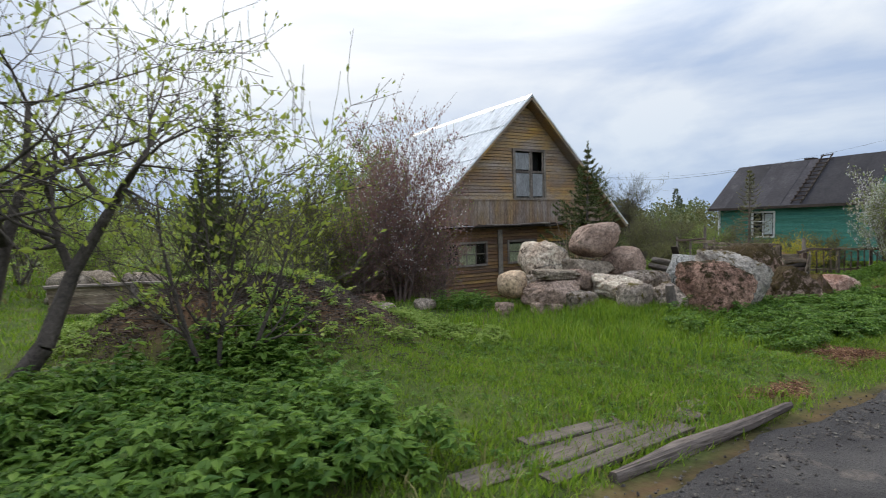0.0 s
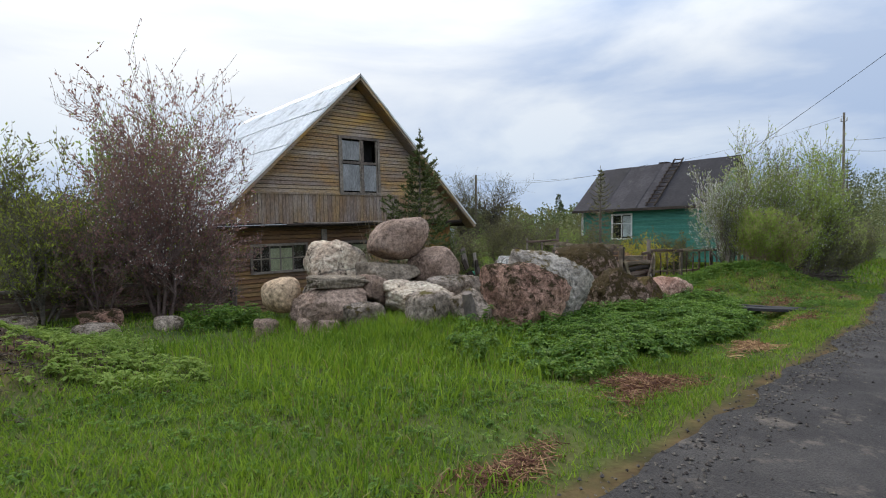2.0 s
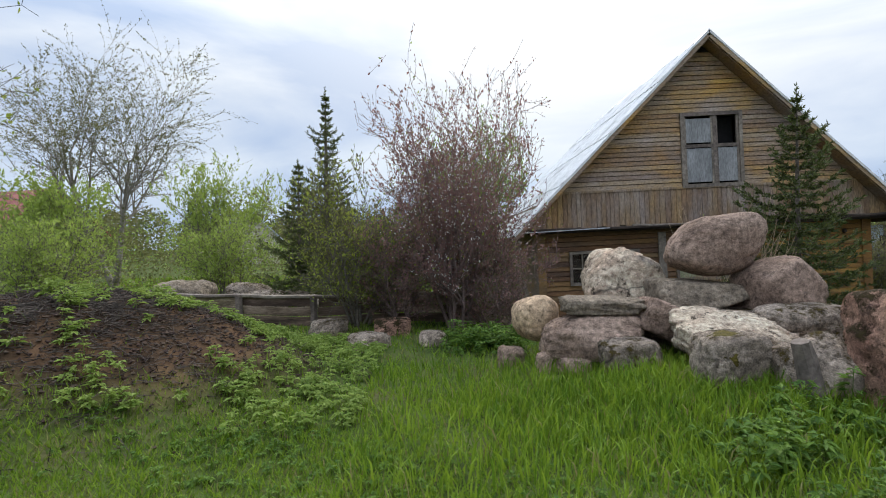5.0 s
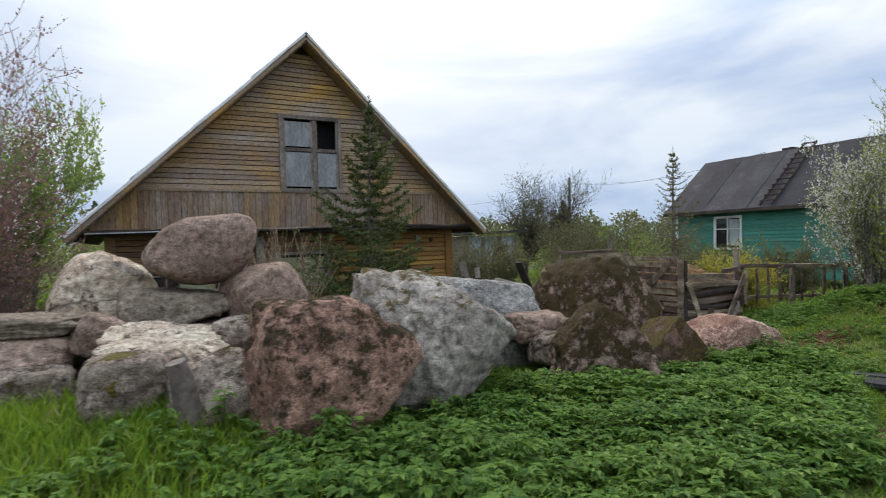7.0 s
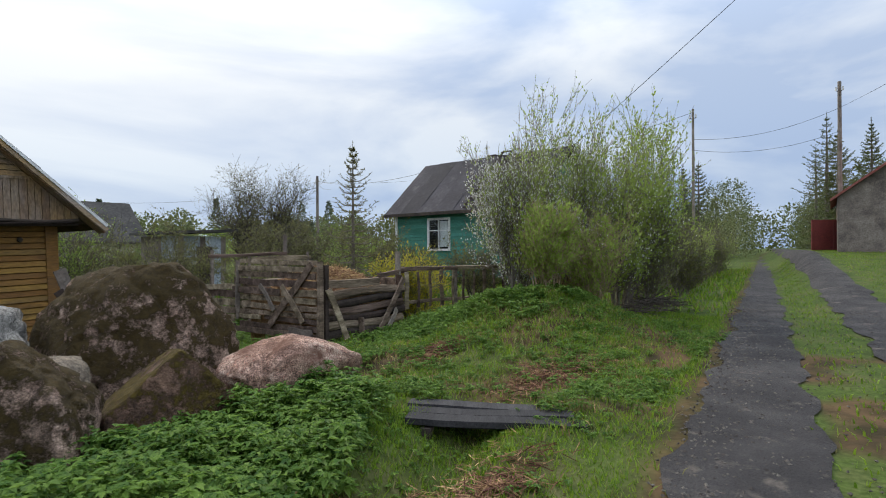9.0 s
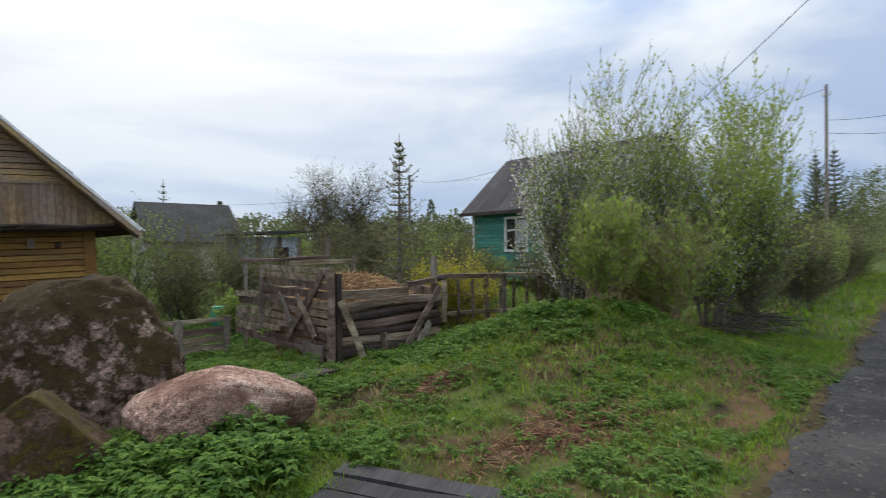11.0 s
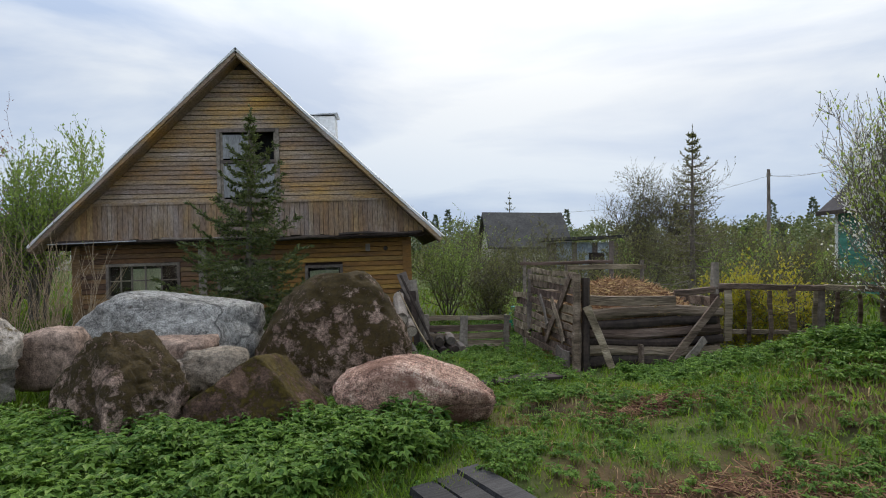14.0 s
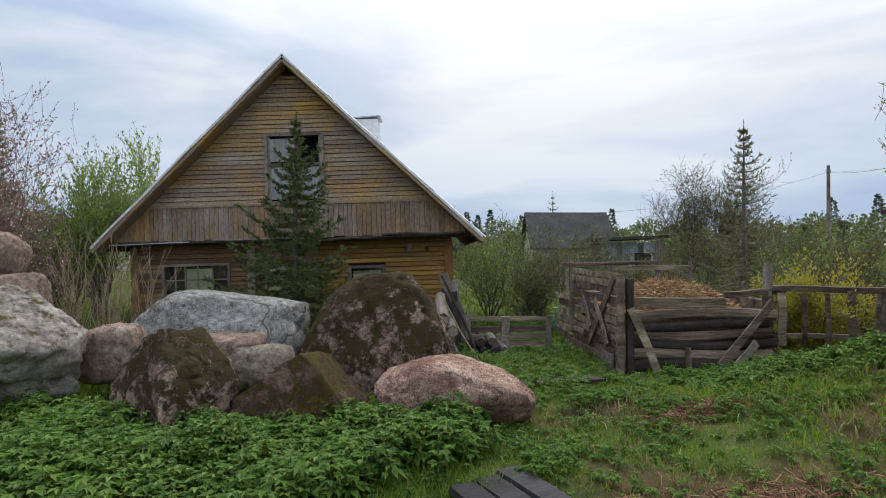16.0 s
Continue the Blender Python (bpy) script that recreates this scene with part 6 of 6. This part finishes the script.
for k in range(16):
    part("sheet", block(k * 1.3, k * 1.3 + 1.28, -0.02, 0.02 + 0.015 * (k % 2), 0.05, 1.8), M_REDFENCE, red)
pot = thing("green_barrel", (6.6, 15.6, float(gz(6.6, 15.6))), "green plastic garden barrel among weeds", "barrel")
part("barrel_body", tube([(0, 0, 0), (0, 0, 0.3), (0, 0, 0.6)], [0.24, 0.27, 0.22], 14), M_GREENCLOTH, pot)

# more trees along the lane
spruce((35.5, 8.9), 6.8, 1.9, 15, "spruce standing behind the roadside hedge", dense=0.85)
spruce((38.0, 10.2), 6.2, 1.7, 16, "spruce standing behind the roadside hedge", dense=0.85)
spruce((50.0, 2.6), 10.5, 2.6, 17, "tall spruce beside the lane", dense=0.45)
spruce((56.0, 3.4), 9.0, 2.4, 18, "tall spruce beside the lane", dense=0.45)
spruce((13.5, 44.0), 6.5, 1.6, 19, "distant dark spruce over the gardens", dense=0.45)
spruce((42.0, 2.0), 7.6, 2.2, 25, "dark spruce beside the red fence", dense=0.9)
spruce((44.5, 0.2), 8.6, 2.4, 26, "dark spruce beside the red fence", dense=0.8)
spruce((39.5, 10.6), 7.2, 1.9, 27, "spruce standing behind the roadside hedge", dense=0.85)
woody("aspen", (30.0, 11.5), "slender tree with thin pale twigs in first leaf", "tree", 91, 8.0, 0.45, 2, 3, M_BARKPALE, [(M_LEAFOLV, 1.2, 0.10)], r0=0.09, kids=4, up=0.8)


# ---- far woods and shrubbery ----
def clump_cloud(name, spots, label, seed, mats):
    """Many small leaf clumps round uneven crowns; spots: x, y, ground, height, radius, conifer."""
    rng = np.random.RandomState(seed)
    Vs, Fs, Ms, o = [], [], [], 0
    for i, (x, y, z, h, r, con, n, size) in enumerate(spots):
        f = rng.uniform(0.05, 1, n)
        a = rng.uniform(0, 2 * math.pi, n)
        if con:
            rad = r * (1.02 - f) * rng.uniform(0.5, 1.1, n)
        else:
            lob = 1 + 0.35 * np.sin(a * 3 + i) * np.sin(f * 7 + i * 2)
            rad = r * np.sqrt(np.clip(1 - (2 * f - 0.85) ** 2 * 0.75, 0.05, 1)) * rng.uniform(0.35, 1.05, n) * lob
        p = np.stack([x + rad * np.cos(a), y + rad * np.sin(a), z + h * f + rng.normal(0, 0.05 * h, n) * (not con)], 1)
        d = np.stack([np.cos(a), np.sin(a), rng.uniform(-0.2, 0.8, n)], 1)
        V, F = leaf_mesh(p, d, size, rng, wide=0.75)
        Vs.append(V)
        Fs.append(F + o)
        Ms.append(np.full(len(F), 1 if con else (i % 3 == 0) * 2))
        o += len(V)
    ob = quick(name, np.concatenate(Vs), np.concatenate(Fs), mats, np.concatenate(Ms))
    return tagged(ob, label, "woods", kind="stuff")


# conifer greens lifted and greyed: distance haze mixed into the colour
M_FARDARK = leafy("hazed_far_conifer", (0.06, 0.085, 0.05), (0.13, 0.155, 0.085), through_light=0.15)
rf = random.Random(77)
spots = []
for k in range(330):
    head = radians(rf.uniform(-62, 100))
    d = rf.uniform(75, 140)
    x, y = d * math.sin(head), d * math.cos(head)
    if abs(y - float(edge_y(x))) < 6 and x > 0 and d < 120:
        continue
    con = rf.random() < 0.16
    h = rf.uniform(5.0, 8.5) * d / 110 * (1.25 if con else 1)
    spots.append((x, y, -0.3, h, h * (0.22 if con else 0.45), con, 520 if con else 620, (0.0042 if con else 0.0045) * d))
for k in range(14):
    x = 62 + 4.2 * k
    spots.append((x, float(edge_y(x)) + (3.5 if k % 2 else -8.5) + rf.uniform(-1, 2), 0.0, rf.uniform(6.5, 9.5), rf.uniform(2.4, 3.4), False, 3000, 0.19))
clump_cloud("far_woods", spots, "distant belt of mixed spring woodland", 5, [M_FARLEAF, M_FARDARK, M_LEAFOLV])
spots = []
for k in range(420):
    head = radians(rf.uniform(-60, 84))
    d = rf.uniform(20, 70)
    x, y = 1.0 + d * math.sin(head), 2.0 + d * math.cos(head)
    if abs(y - float(edge_y(x))) < 5.5 or (-5.5 < x < 6 and 12 < y < 24) or (15.5 < x < 24 and 9.5 < y < 20) or (9.5 < x < 13.5 and 20 < y < 26) or (8.8 < x < 16.5 and 31 < y < 41) or (4.5 < x < 16 and y < 15) or (-22 < x < -4 and y < 16.5):
        continue
    h = rf.uniform(1.2, 2.8)
    spots.append((x, y, float(gz(x, y)), h, h * rf.uniform(0.6, 0.95), False, 380, 0.04 + 0.0017 * d))
clump_cloud("garden_shrubbery", spots, "mixed twiggy garden shrubbery in first leaf", 6, [M_LEAFOLV, M_NEEDLE, M_LEAFGRN])


# ---- grass and weeds ----
def blades(name, xy, height, mats, seed, label, width=0.007, lean=0.5, pick=None, simple=False):
    rng = np.random.RandomState(seed)
    n = len(xy)
    h = height * rng.uniform(0.45, 1.25, n)
    a = rng.uniform(0, 2 * math.pi, n)
    base = np.stack([xy[:, 0], xy[:, 1], gz(xy[:, 0], xy[:, 1]) - 0.01], 1)
    s = np.stack([np.cos(a), np.sin(a), np.zeros(n)], 1) * (width * rng.uniform(0.7, 1.4, n))[:, None]
    b = rng.uniform(0, 2 * math.pi, n)
    lv = np.stack([np.cos(b), np.sin(b), np.zeros(n)], 1) * (h * rng.uniform(0.1, 1.0, n) * lean)[:, None]
    up = np.zeros((n, 3))
    up[:, 2] = h
    mid = base + lv * 0.35 + up * 0.6
    tip = base + lv + up * rng.uniform(0.8, 1.0, n)[:, None]
    if simple:
        V = np.stack([base - s, base + s, tip], 1).reshape(-1, 3)
        m = (rng.uniform(0, 1, n) < (0.0 if pick is None else pick)).astype(int)
        return tagged(quick(name, V, np.arange(3 * n).reshape(-1, 3), mats, m), label, "grass", kind="stuff")
    V = np.stack([base - s, base + s, mid - s * 0.75, mid + s * 0.75, tip], 1).reshape(-1, 3)
    o = np.arange(n) * 5
    F = np.concatenate([np.stack([o, o + 1, o + 3], 1), np.stack([o, o + 3, o + 2], 1), np.stack([o + 2, o + 3, o + 4], 1)])
    m = (rng.uniform(0, 1, n) < (0.0 if pick is None else pick)).astype(int)
    ob = quick(name, V, F, mats, np.tile(m, 3))
    return tagged(ob, label, "grass", kind="stuff")


def scatter(n, x0, x1, y0, y1, seed, keep):
    rng = np.random.RandomState(seed)
    xy = np.stack([rng.uniform(x0, x1, n), rng.uniform(y0, y1, n)], 1)
    return xy[rng.uniform(0, 1, n) < keep(xy[:, 0], xy[:, 1])]


def patchy(x, y):
    return 0.5 + 0.28 * np.sin(x * 1.3 + 2 * np.sin(y * 0.9)) + 0.22 * np.sin(y * 2.3 + x * 2.9)


def lawn(x, y):
    d = y - edge_y(x)
    v = S(d, 0.03, 0.30) * (1 - 0.98 * bare(x, y) * (d > 0.3))
    return v * (0.6 + 0.4 * patchy(x, y))


g = scatter(300000, -13.5, 12.0, 3.2, 8.0, 1, lawn)
blades("lawn_grass", g, 0.05 + 0.045 * patchy(g[:, 0], g[:, 1]), [M_GRASS, M_GRASSDRY], 1, "short bright green spring grass", 0.006, 0.9, 0.10, True)
g = scatter(60000, -13.5, 14.0, 8.0, 16.0, 2, lambda x, y: lawn(x, y))
blades("yard_grass", g, 0.11, [M_GRASS, M_GRASSDRY], 2, "green yard grass around the stones and house", 0.010, 0.7, 0.12, True)
g = scatter(60000, -20, 40.0, 3.2, 30.0, 3, lambda x, y: lawn(x, y) * ((y > 16) | (x > 12) | (x < -13.5)))
blades("far_grass", g, 0.2, [M_GRASS, M_GRASSDRY], 3, "rough grass in the far gardens", 0.03, 0.7, 0.2, True)
tall = lambda x, y: 0.15 + 0.85 * np.exp(-((y - 7.1) / 0.95) ** 2) * S(x, -6.0, -4.8) * (1 - S(x, -1.2, -0.2))
g = scatter(60000, -6.6, 0.0, 4.6, 9.0, 4, lambda x, y: tall(x, y) * 0.8)
blades("tall_grass", g, 0.20, [M_GRASS, M_GRASSDRY], 4, "taller lush grass in front of the stones", 0.006, 0.8, 0.05)
g = scatter(40000, -14, 60.0, 3.1, 11.0, 5, lambda x, y: np.exp(-((y - edge_y(x) - 0.22) / 0.16) ** 2) * (x < 25) + 0.5 * np.exp(-((y - edge_y(x) - 0.5) / 0.4) ** 2) * (x >= 10))
blades("verge_grass", g, 0.10, [M_GRASS, M_GRASSDRY], 5, "grass tufts along the road edge", 0.006, 1.0, 0.25)
g = scatter(60000, 2.4, 45.0, -1.0, 9.0, 6, lambda x, y: np.exp(-((edge_y(x) - 1.38 - y) / 0.36) ** 4) * S(x, 2.4, 4.5) + S(edge_y(x) - y, 2.95, 3.3) * 0.7)
blades("track_grass", g, 0.06, [M_GRASS, M_GRASSDRY], 6, "grass strip between the wheel tracks", 0.008, 1.0, 0.15)
mound = lambda x, y: np.exp(-(((x - 8.3) / 2.0) ** 2 + ((y - 6.4) / 1.3) ** 2))
g = scatter(30000, 5.5, 11.5, 4.4, 8.4, 7, mound)
blades("bank_grass", g, 0.10, [M_GRASS, M_GRASSDRY], 7, "long tufted grass on the bank", 0.007, 0.9, 0.38)


def weeds(name, xy, height, leaf, mat, seed, label, pairs=5):
    """Low herbs: a stem with stalked leaves of three pointed leaflets."""
    rng = np.random.RandomState(seed)
    n = len(xy)
    h = height * rng.uniform(0.45, 1.2, n) * (0.6 + 0.65 * patchy(xy[:, 0] * 1.9 + 1, xy[:, 1] * 2.1))
    base = np.stack([xy[:, 0], xy[:, 1], gz(xy[:, 0], xy[:, 1])], 1)
    Vs, Fs, o = [], [], 0
    lean = rng.normal(0, 0.12, (n, 2))
    for k in range(pairs):
        f = 0.30 + 0.70 * (k + 1) / pairs
        for s in range(2):
            a = rng.uniform(0, 2 * math.pi, n)
            p0 = base.copy()
            p0[:, 2] += h * f
            p0[:, :2] += lean * (h * f)[:, None]
            tilt = rng.uniform(-0.35, 0.45, n)
            L = (leaf * (1.25 - 0.5 * f) * rng.uniform(0.6, 1.3, n))[:, None]
            stalk = np.stack([np.cos(a), np.sin(a), 0.3 + 0 * a], 1) * L * 0.35
            for turn, size in ((-0.95, 0.8), (0.0, 1.0), (0.95, 0.8)):
                b = a + turn + rng.uniform(-0.2, 0.2, n)
                out = np.stack([np.cos(b), np.sin(b), tilt + rng.uniform(-0.2, 0.2, n)], 1)
                out /= np.linalg.norm(out, axis=1, keepdims=True)
                side = np.cross(out, np.array([0, 0, 1.0]))
                side /= np.linalg.norm(side, axis=1, keepdims=True)
                nn = np.cross(side, out)
                Q = L * size
                W = Q * 0.27
                p = p0 + stalk
                V = np.stack([p, p + out * Q * 0.42 + side * W + nn * Q * 0.10, p + out * Q - nn * Q * 0.2, p + out * Q * 0.42 - side * W + nn * Q * 0.10], 1).reshape(-1, 3)
                q = np.arange(n) * 4 + o
                Vs.append(V)
                Fs.append(np.stack([q, q + 1, q + 2, q + 3], 1))
                o += len(V)
    segs_a = base
    segs_b = base.copy()
    segs_b[:, 2] += h
    segs_b[:, :2] += lean * h[:, None]
    V, F = tubes([(segs_a[i], segs_b[i], 0.004, 0.002) for i in range(n)], 3)
    Vs.append(V)
    Fs.append(F + o)
    ob = quick(name, np.concatenate(Vs), np.concatenate(Fs), mat)
    return tagged(ob, label, "weeds", kind="stuff")


def area(x0, x1, y0, y1, soft=0.35):
    return lambda x, y: np.clip(S(x, x0 - soft, x0 + soft) * (1 - S(x, x1 - soft, x1 + soft)) * S(y, y0 - soft, y0 + soft) * (1 - S(y, y1 - soft, y1 + soft)), 0, 1)


weeds("nettle_patch", scatter(10500, -4.2, 3.8, 3.9, 7.0, 11, lambda x, y: area(-4.2, 3.3, 4.3, 6.5)(x, y) * (0.12 + 0.88 * S(x, -3.2, -0.6)) * S(y - 4.1 - 0.62 * np.maximum(x - 0.85, 0), -0.1, 0.3) * (1 - 0.9 * bare(x, y)) * np.clip(0.5 + 0.9 * patchy(x * 1.7, y * 1.9), 0, 1)), 0.23, 0.085, M_NETTLE, 11, "dense dark green nettles in front of the boulders")
weeds("nettle_patch", scatter(2200, -13.5, -9.2, 3.6, 7.2, 12, area(-13.2, -9.8, 4.0, 6.8)), 0.32, 0.12, M_NETTLE, 12, "dense bright green nettles under the apple tree")
weeds("mound_weeds", scatter(2500, -12, -6.6, 6.6, 11, 13, lambda x, y: 0.05 + 0.6 * (patchy(x * 2, y * 2) > 0.62) + 0.18 * np.exp(-((x + 7.3) / 0.4) ** 2) + 0.5 * S(y, 8.8, 9.8)), 0.13, 0.07, M_LEAFGRN, 13, "young ground elder spreading over the earth mound", 4)
weeds("bank_weeds", scatter(3400, 5.6, 10.5, 5.2, 9.2, 14, lambda x, y: np.maximum(area(6.0, 9.8, 7.2, 8.7)(x, y), 0.7 * area(7.0, 9.8, 5.6, 7.0)(x, y) * (patchy(x * 2.3, y * 2.9) > 0.5)) * (y < 9.0 - 0.3 * np.maximum(x - 7.9, 0))), 0.16, 0.075, M_NETTLE, 14, "low dark green weeds on the bank")
weeds("yard_weeds", scatter(900, 3.4, 6.2, 6.6, 13, 15, lambda x, y: area(3.6, 5.4, 6.9, 12.5)(x, y) * 0.7), 0.15, 0.07, M_NETTLE, 15, "fresh green weeds in the yard by the bin")
weeds("bush_weeds", scatter(420, -6.0, -4.3, 9.2, 10.8, 16, area(-5.6, -4.7, 9.6, 10.4)), 0.28, 0.08, M_NETTLE, 16, "clump of green weeds under the bush")
weeds("stem_weeds", scatter(500, -2.4, 0.2, 9.3, 11.2, 19, area(-2.0, -0.2, 9.5, 10.8)), 0.35, 0.09, M_NETTLE, 19, "fresh green weeds behind the boulders")
weeds("garden_weeds", scatter(1500, 3.8, 12.5, 11.8, 17, 17, lambda x, y: 0.6 + 0 * x), 0.22, 0.10, M_NETTLE, 17, "garden weeds behind the bin")
weeds("lawn_herbs", scatter(6000, -9.5, 8.0, 3.5, 6.8, 18, lambda x, y: lawn(x, y) * patchy(y, x)), 0.05, 0.045, M_NETTLE, 18, "small broad-leaved herbs in the lawn", 2)
for k, (px, py, rx, ry) in enumerate(PATCHES[:8]):
    straw_pile("dry_litter", (px, py, 0), (rx, ry, 0.03), int((700 if k in (1, 6) else 2600 if k == 0 else 800) * rx), M_DRYLEAF if k in (0, 1, 3, 6) else M_STRAW, "patch of dry brown leaves and stalks", 60 + k, 0.16, 0.004, dome=False)


straw_pile("dry_litter", (2.45, 4.05, 0), (0.75, 0.42, 0.03), 420, M_DRYLEAF, "patch of dry brown stalks beside the ditch", 71, 0.2, 0.004, dome=False)


# loose gravel along the road edges, clods on the mound
def pebbles(name, xy, size, mat, seed, label, category):
    rng = np.random.RandomState(seed)
    n = len(xy)
    s = size * rng.uniform(0.4, 1.3, n) ** 1.5
    base = np.stack([xy[:, 0], xy[:, 1], gz(xy[:, 0], xy[:, 1]) + 0.35 * s + 0.012], 1)
    corners = np.array([(1, 0, 0), (-1, 0, 0), (0, 1, 0), (0, -1, 0), (0, 0, 0.7), (0, 0, -0.7)], dtype=float)
    V = base[:, None, :] + corners[None] * s[:, None, None] * rng.uniform(0.6, 1.3, (n, 6, 1)) + rng.normal(0, 0.12, (n, 6, 3)) * s[:, None, None]
    tri = np.array([(0, 2, 4), (2, 1, 4), (1, 3, 4), (3, 0, 4), (2, 0, 5), (1, 2, 5), (3, 1, 5), (0, 3, 5)])
    F = (np.arange(n) * 6)[:, None, None] + tri[None]
    return tagged(quick(name, V.reshape(-1, 3), F.reshape(-1, 3), mat), label, category, kind="stuff")


pebbles("road_gravel", scatter(52000, -12, 14, 0.2, 4.6, 31, lambda x, y: 0.85 * np.exp(-((edge_y(x) - 0.18 - y) / 0.22) ** 2) + 0.22 * (y < edge_y(x)) * (x > 2.2) * (np.abs(edge_y(x) - 1.38 - y) > 0.45) + 0.05 * (y < edge_y(x))), 0.013, M_GRAVEL, 31, "loose grey gravel along the crumbling road edge", "gravel")
M_CLOD = surface("earth_clods", [(0.04, 0.027, 0.021), (0.095, 0.062, 0.045)], 5, 0.95, 0.4, island=0.4)
pebbles("earth_clods", scatter(22000, -12, -6.5, 6.4, 11, 32, lambda x, y: np.exp(-(((x + 9.6) / 2.0) ** 2 + ((y - 8.6) / 1.9) ** 2) ** 2)), 0.017, M_CLOD, 32, "crumbly dark earth clods on the mound", "soil")

straw_pile("dead_stems", (-9.5, 8.0, 0), (2.0, 1.7, 0.02), 2600, M_BARKDARK, "dark dead stalks lying over the earth mound", 93, 0.22, 0.004, dome=False)
straw_pile("brush_pile", (12.2, 5.6, float(gz(12.2, 5.6)) + 0.03), (1.1, 0.4, 0.2), 130, M_BARKDARK, "pile of cut brown brushwood beside the hedge", 91, 1.0, 0.009)
g = scatter(2600, 9.4, 11.4, 6.0, 7.4, 41, lambda x, y: np.exp(-(((x - 10.3) / 0.6) ** 2 + ((y - 6.7) / 0.4) ** 2)))
blades("dry_reeds", g, 0.62, [M_GRASSDRY, M_STRAW], 41, "tall dry tan grass at the foot of the willow", 0.007, 0.35, 0.6)
g = scatter(2600, -10.4, -6.2, 3.3, 4.5, 42, lambda x, y: 0.7 + 0 * x)
blades("timber_grass", g, 0.13, [M_GRASS, M_GRASSDRY], 42, "grass growing up round the old timber", 0.006, 0.9, 0.15)

weeds("verge_herbs", scatter(5200, 3.6, 9.8, 3.7, 7.8, 43, lambda x, y: (0.25 + 0.75 * (patchy(x * 1.5 + 2, y * 2.2) > 0.45)) * 0.8 * (1 - 0.95 * bare(x, y))), 0.09, 0.05, M_NETTLE, 43, "scattered young herbs on the trodden verge", 4)
g = scatter(9000, 3.5, 9.5, 3.9, 7.6, 44, lambda x, y: (patchy(x * 2.1, y * 1.4) > 0.55) * 0.8)
blades("dead_grass", g, 0.09, [M_GRASSDRY, M_STRAW], 44, "dead tan grass between the fresh blades", 0.005, 1.2, 0.3)
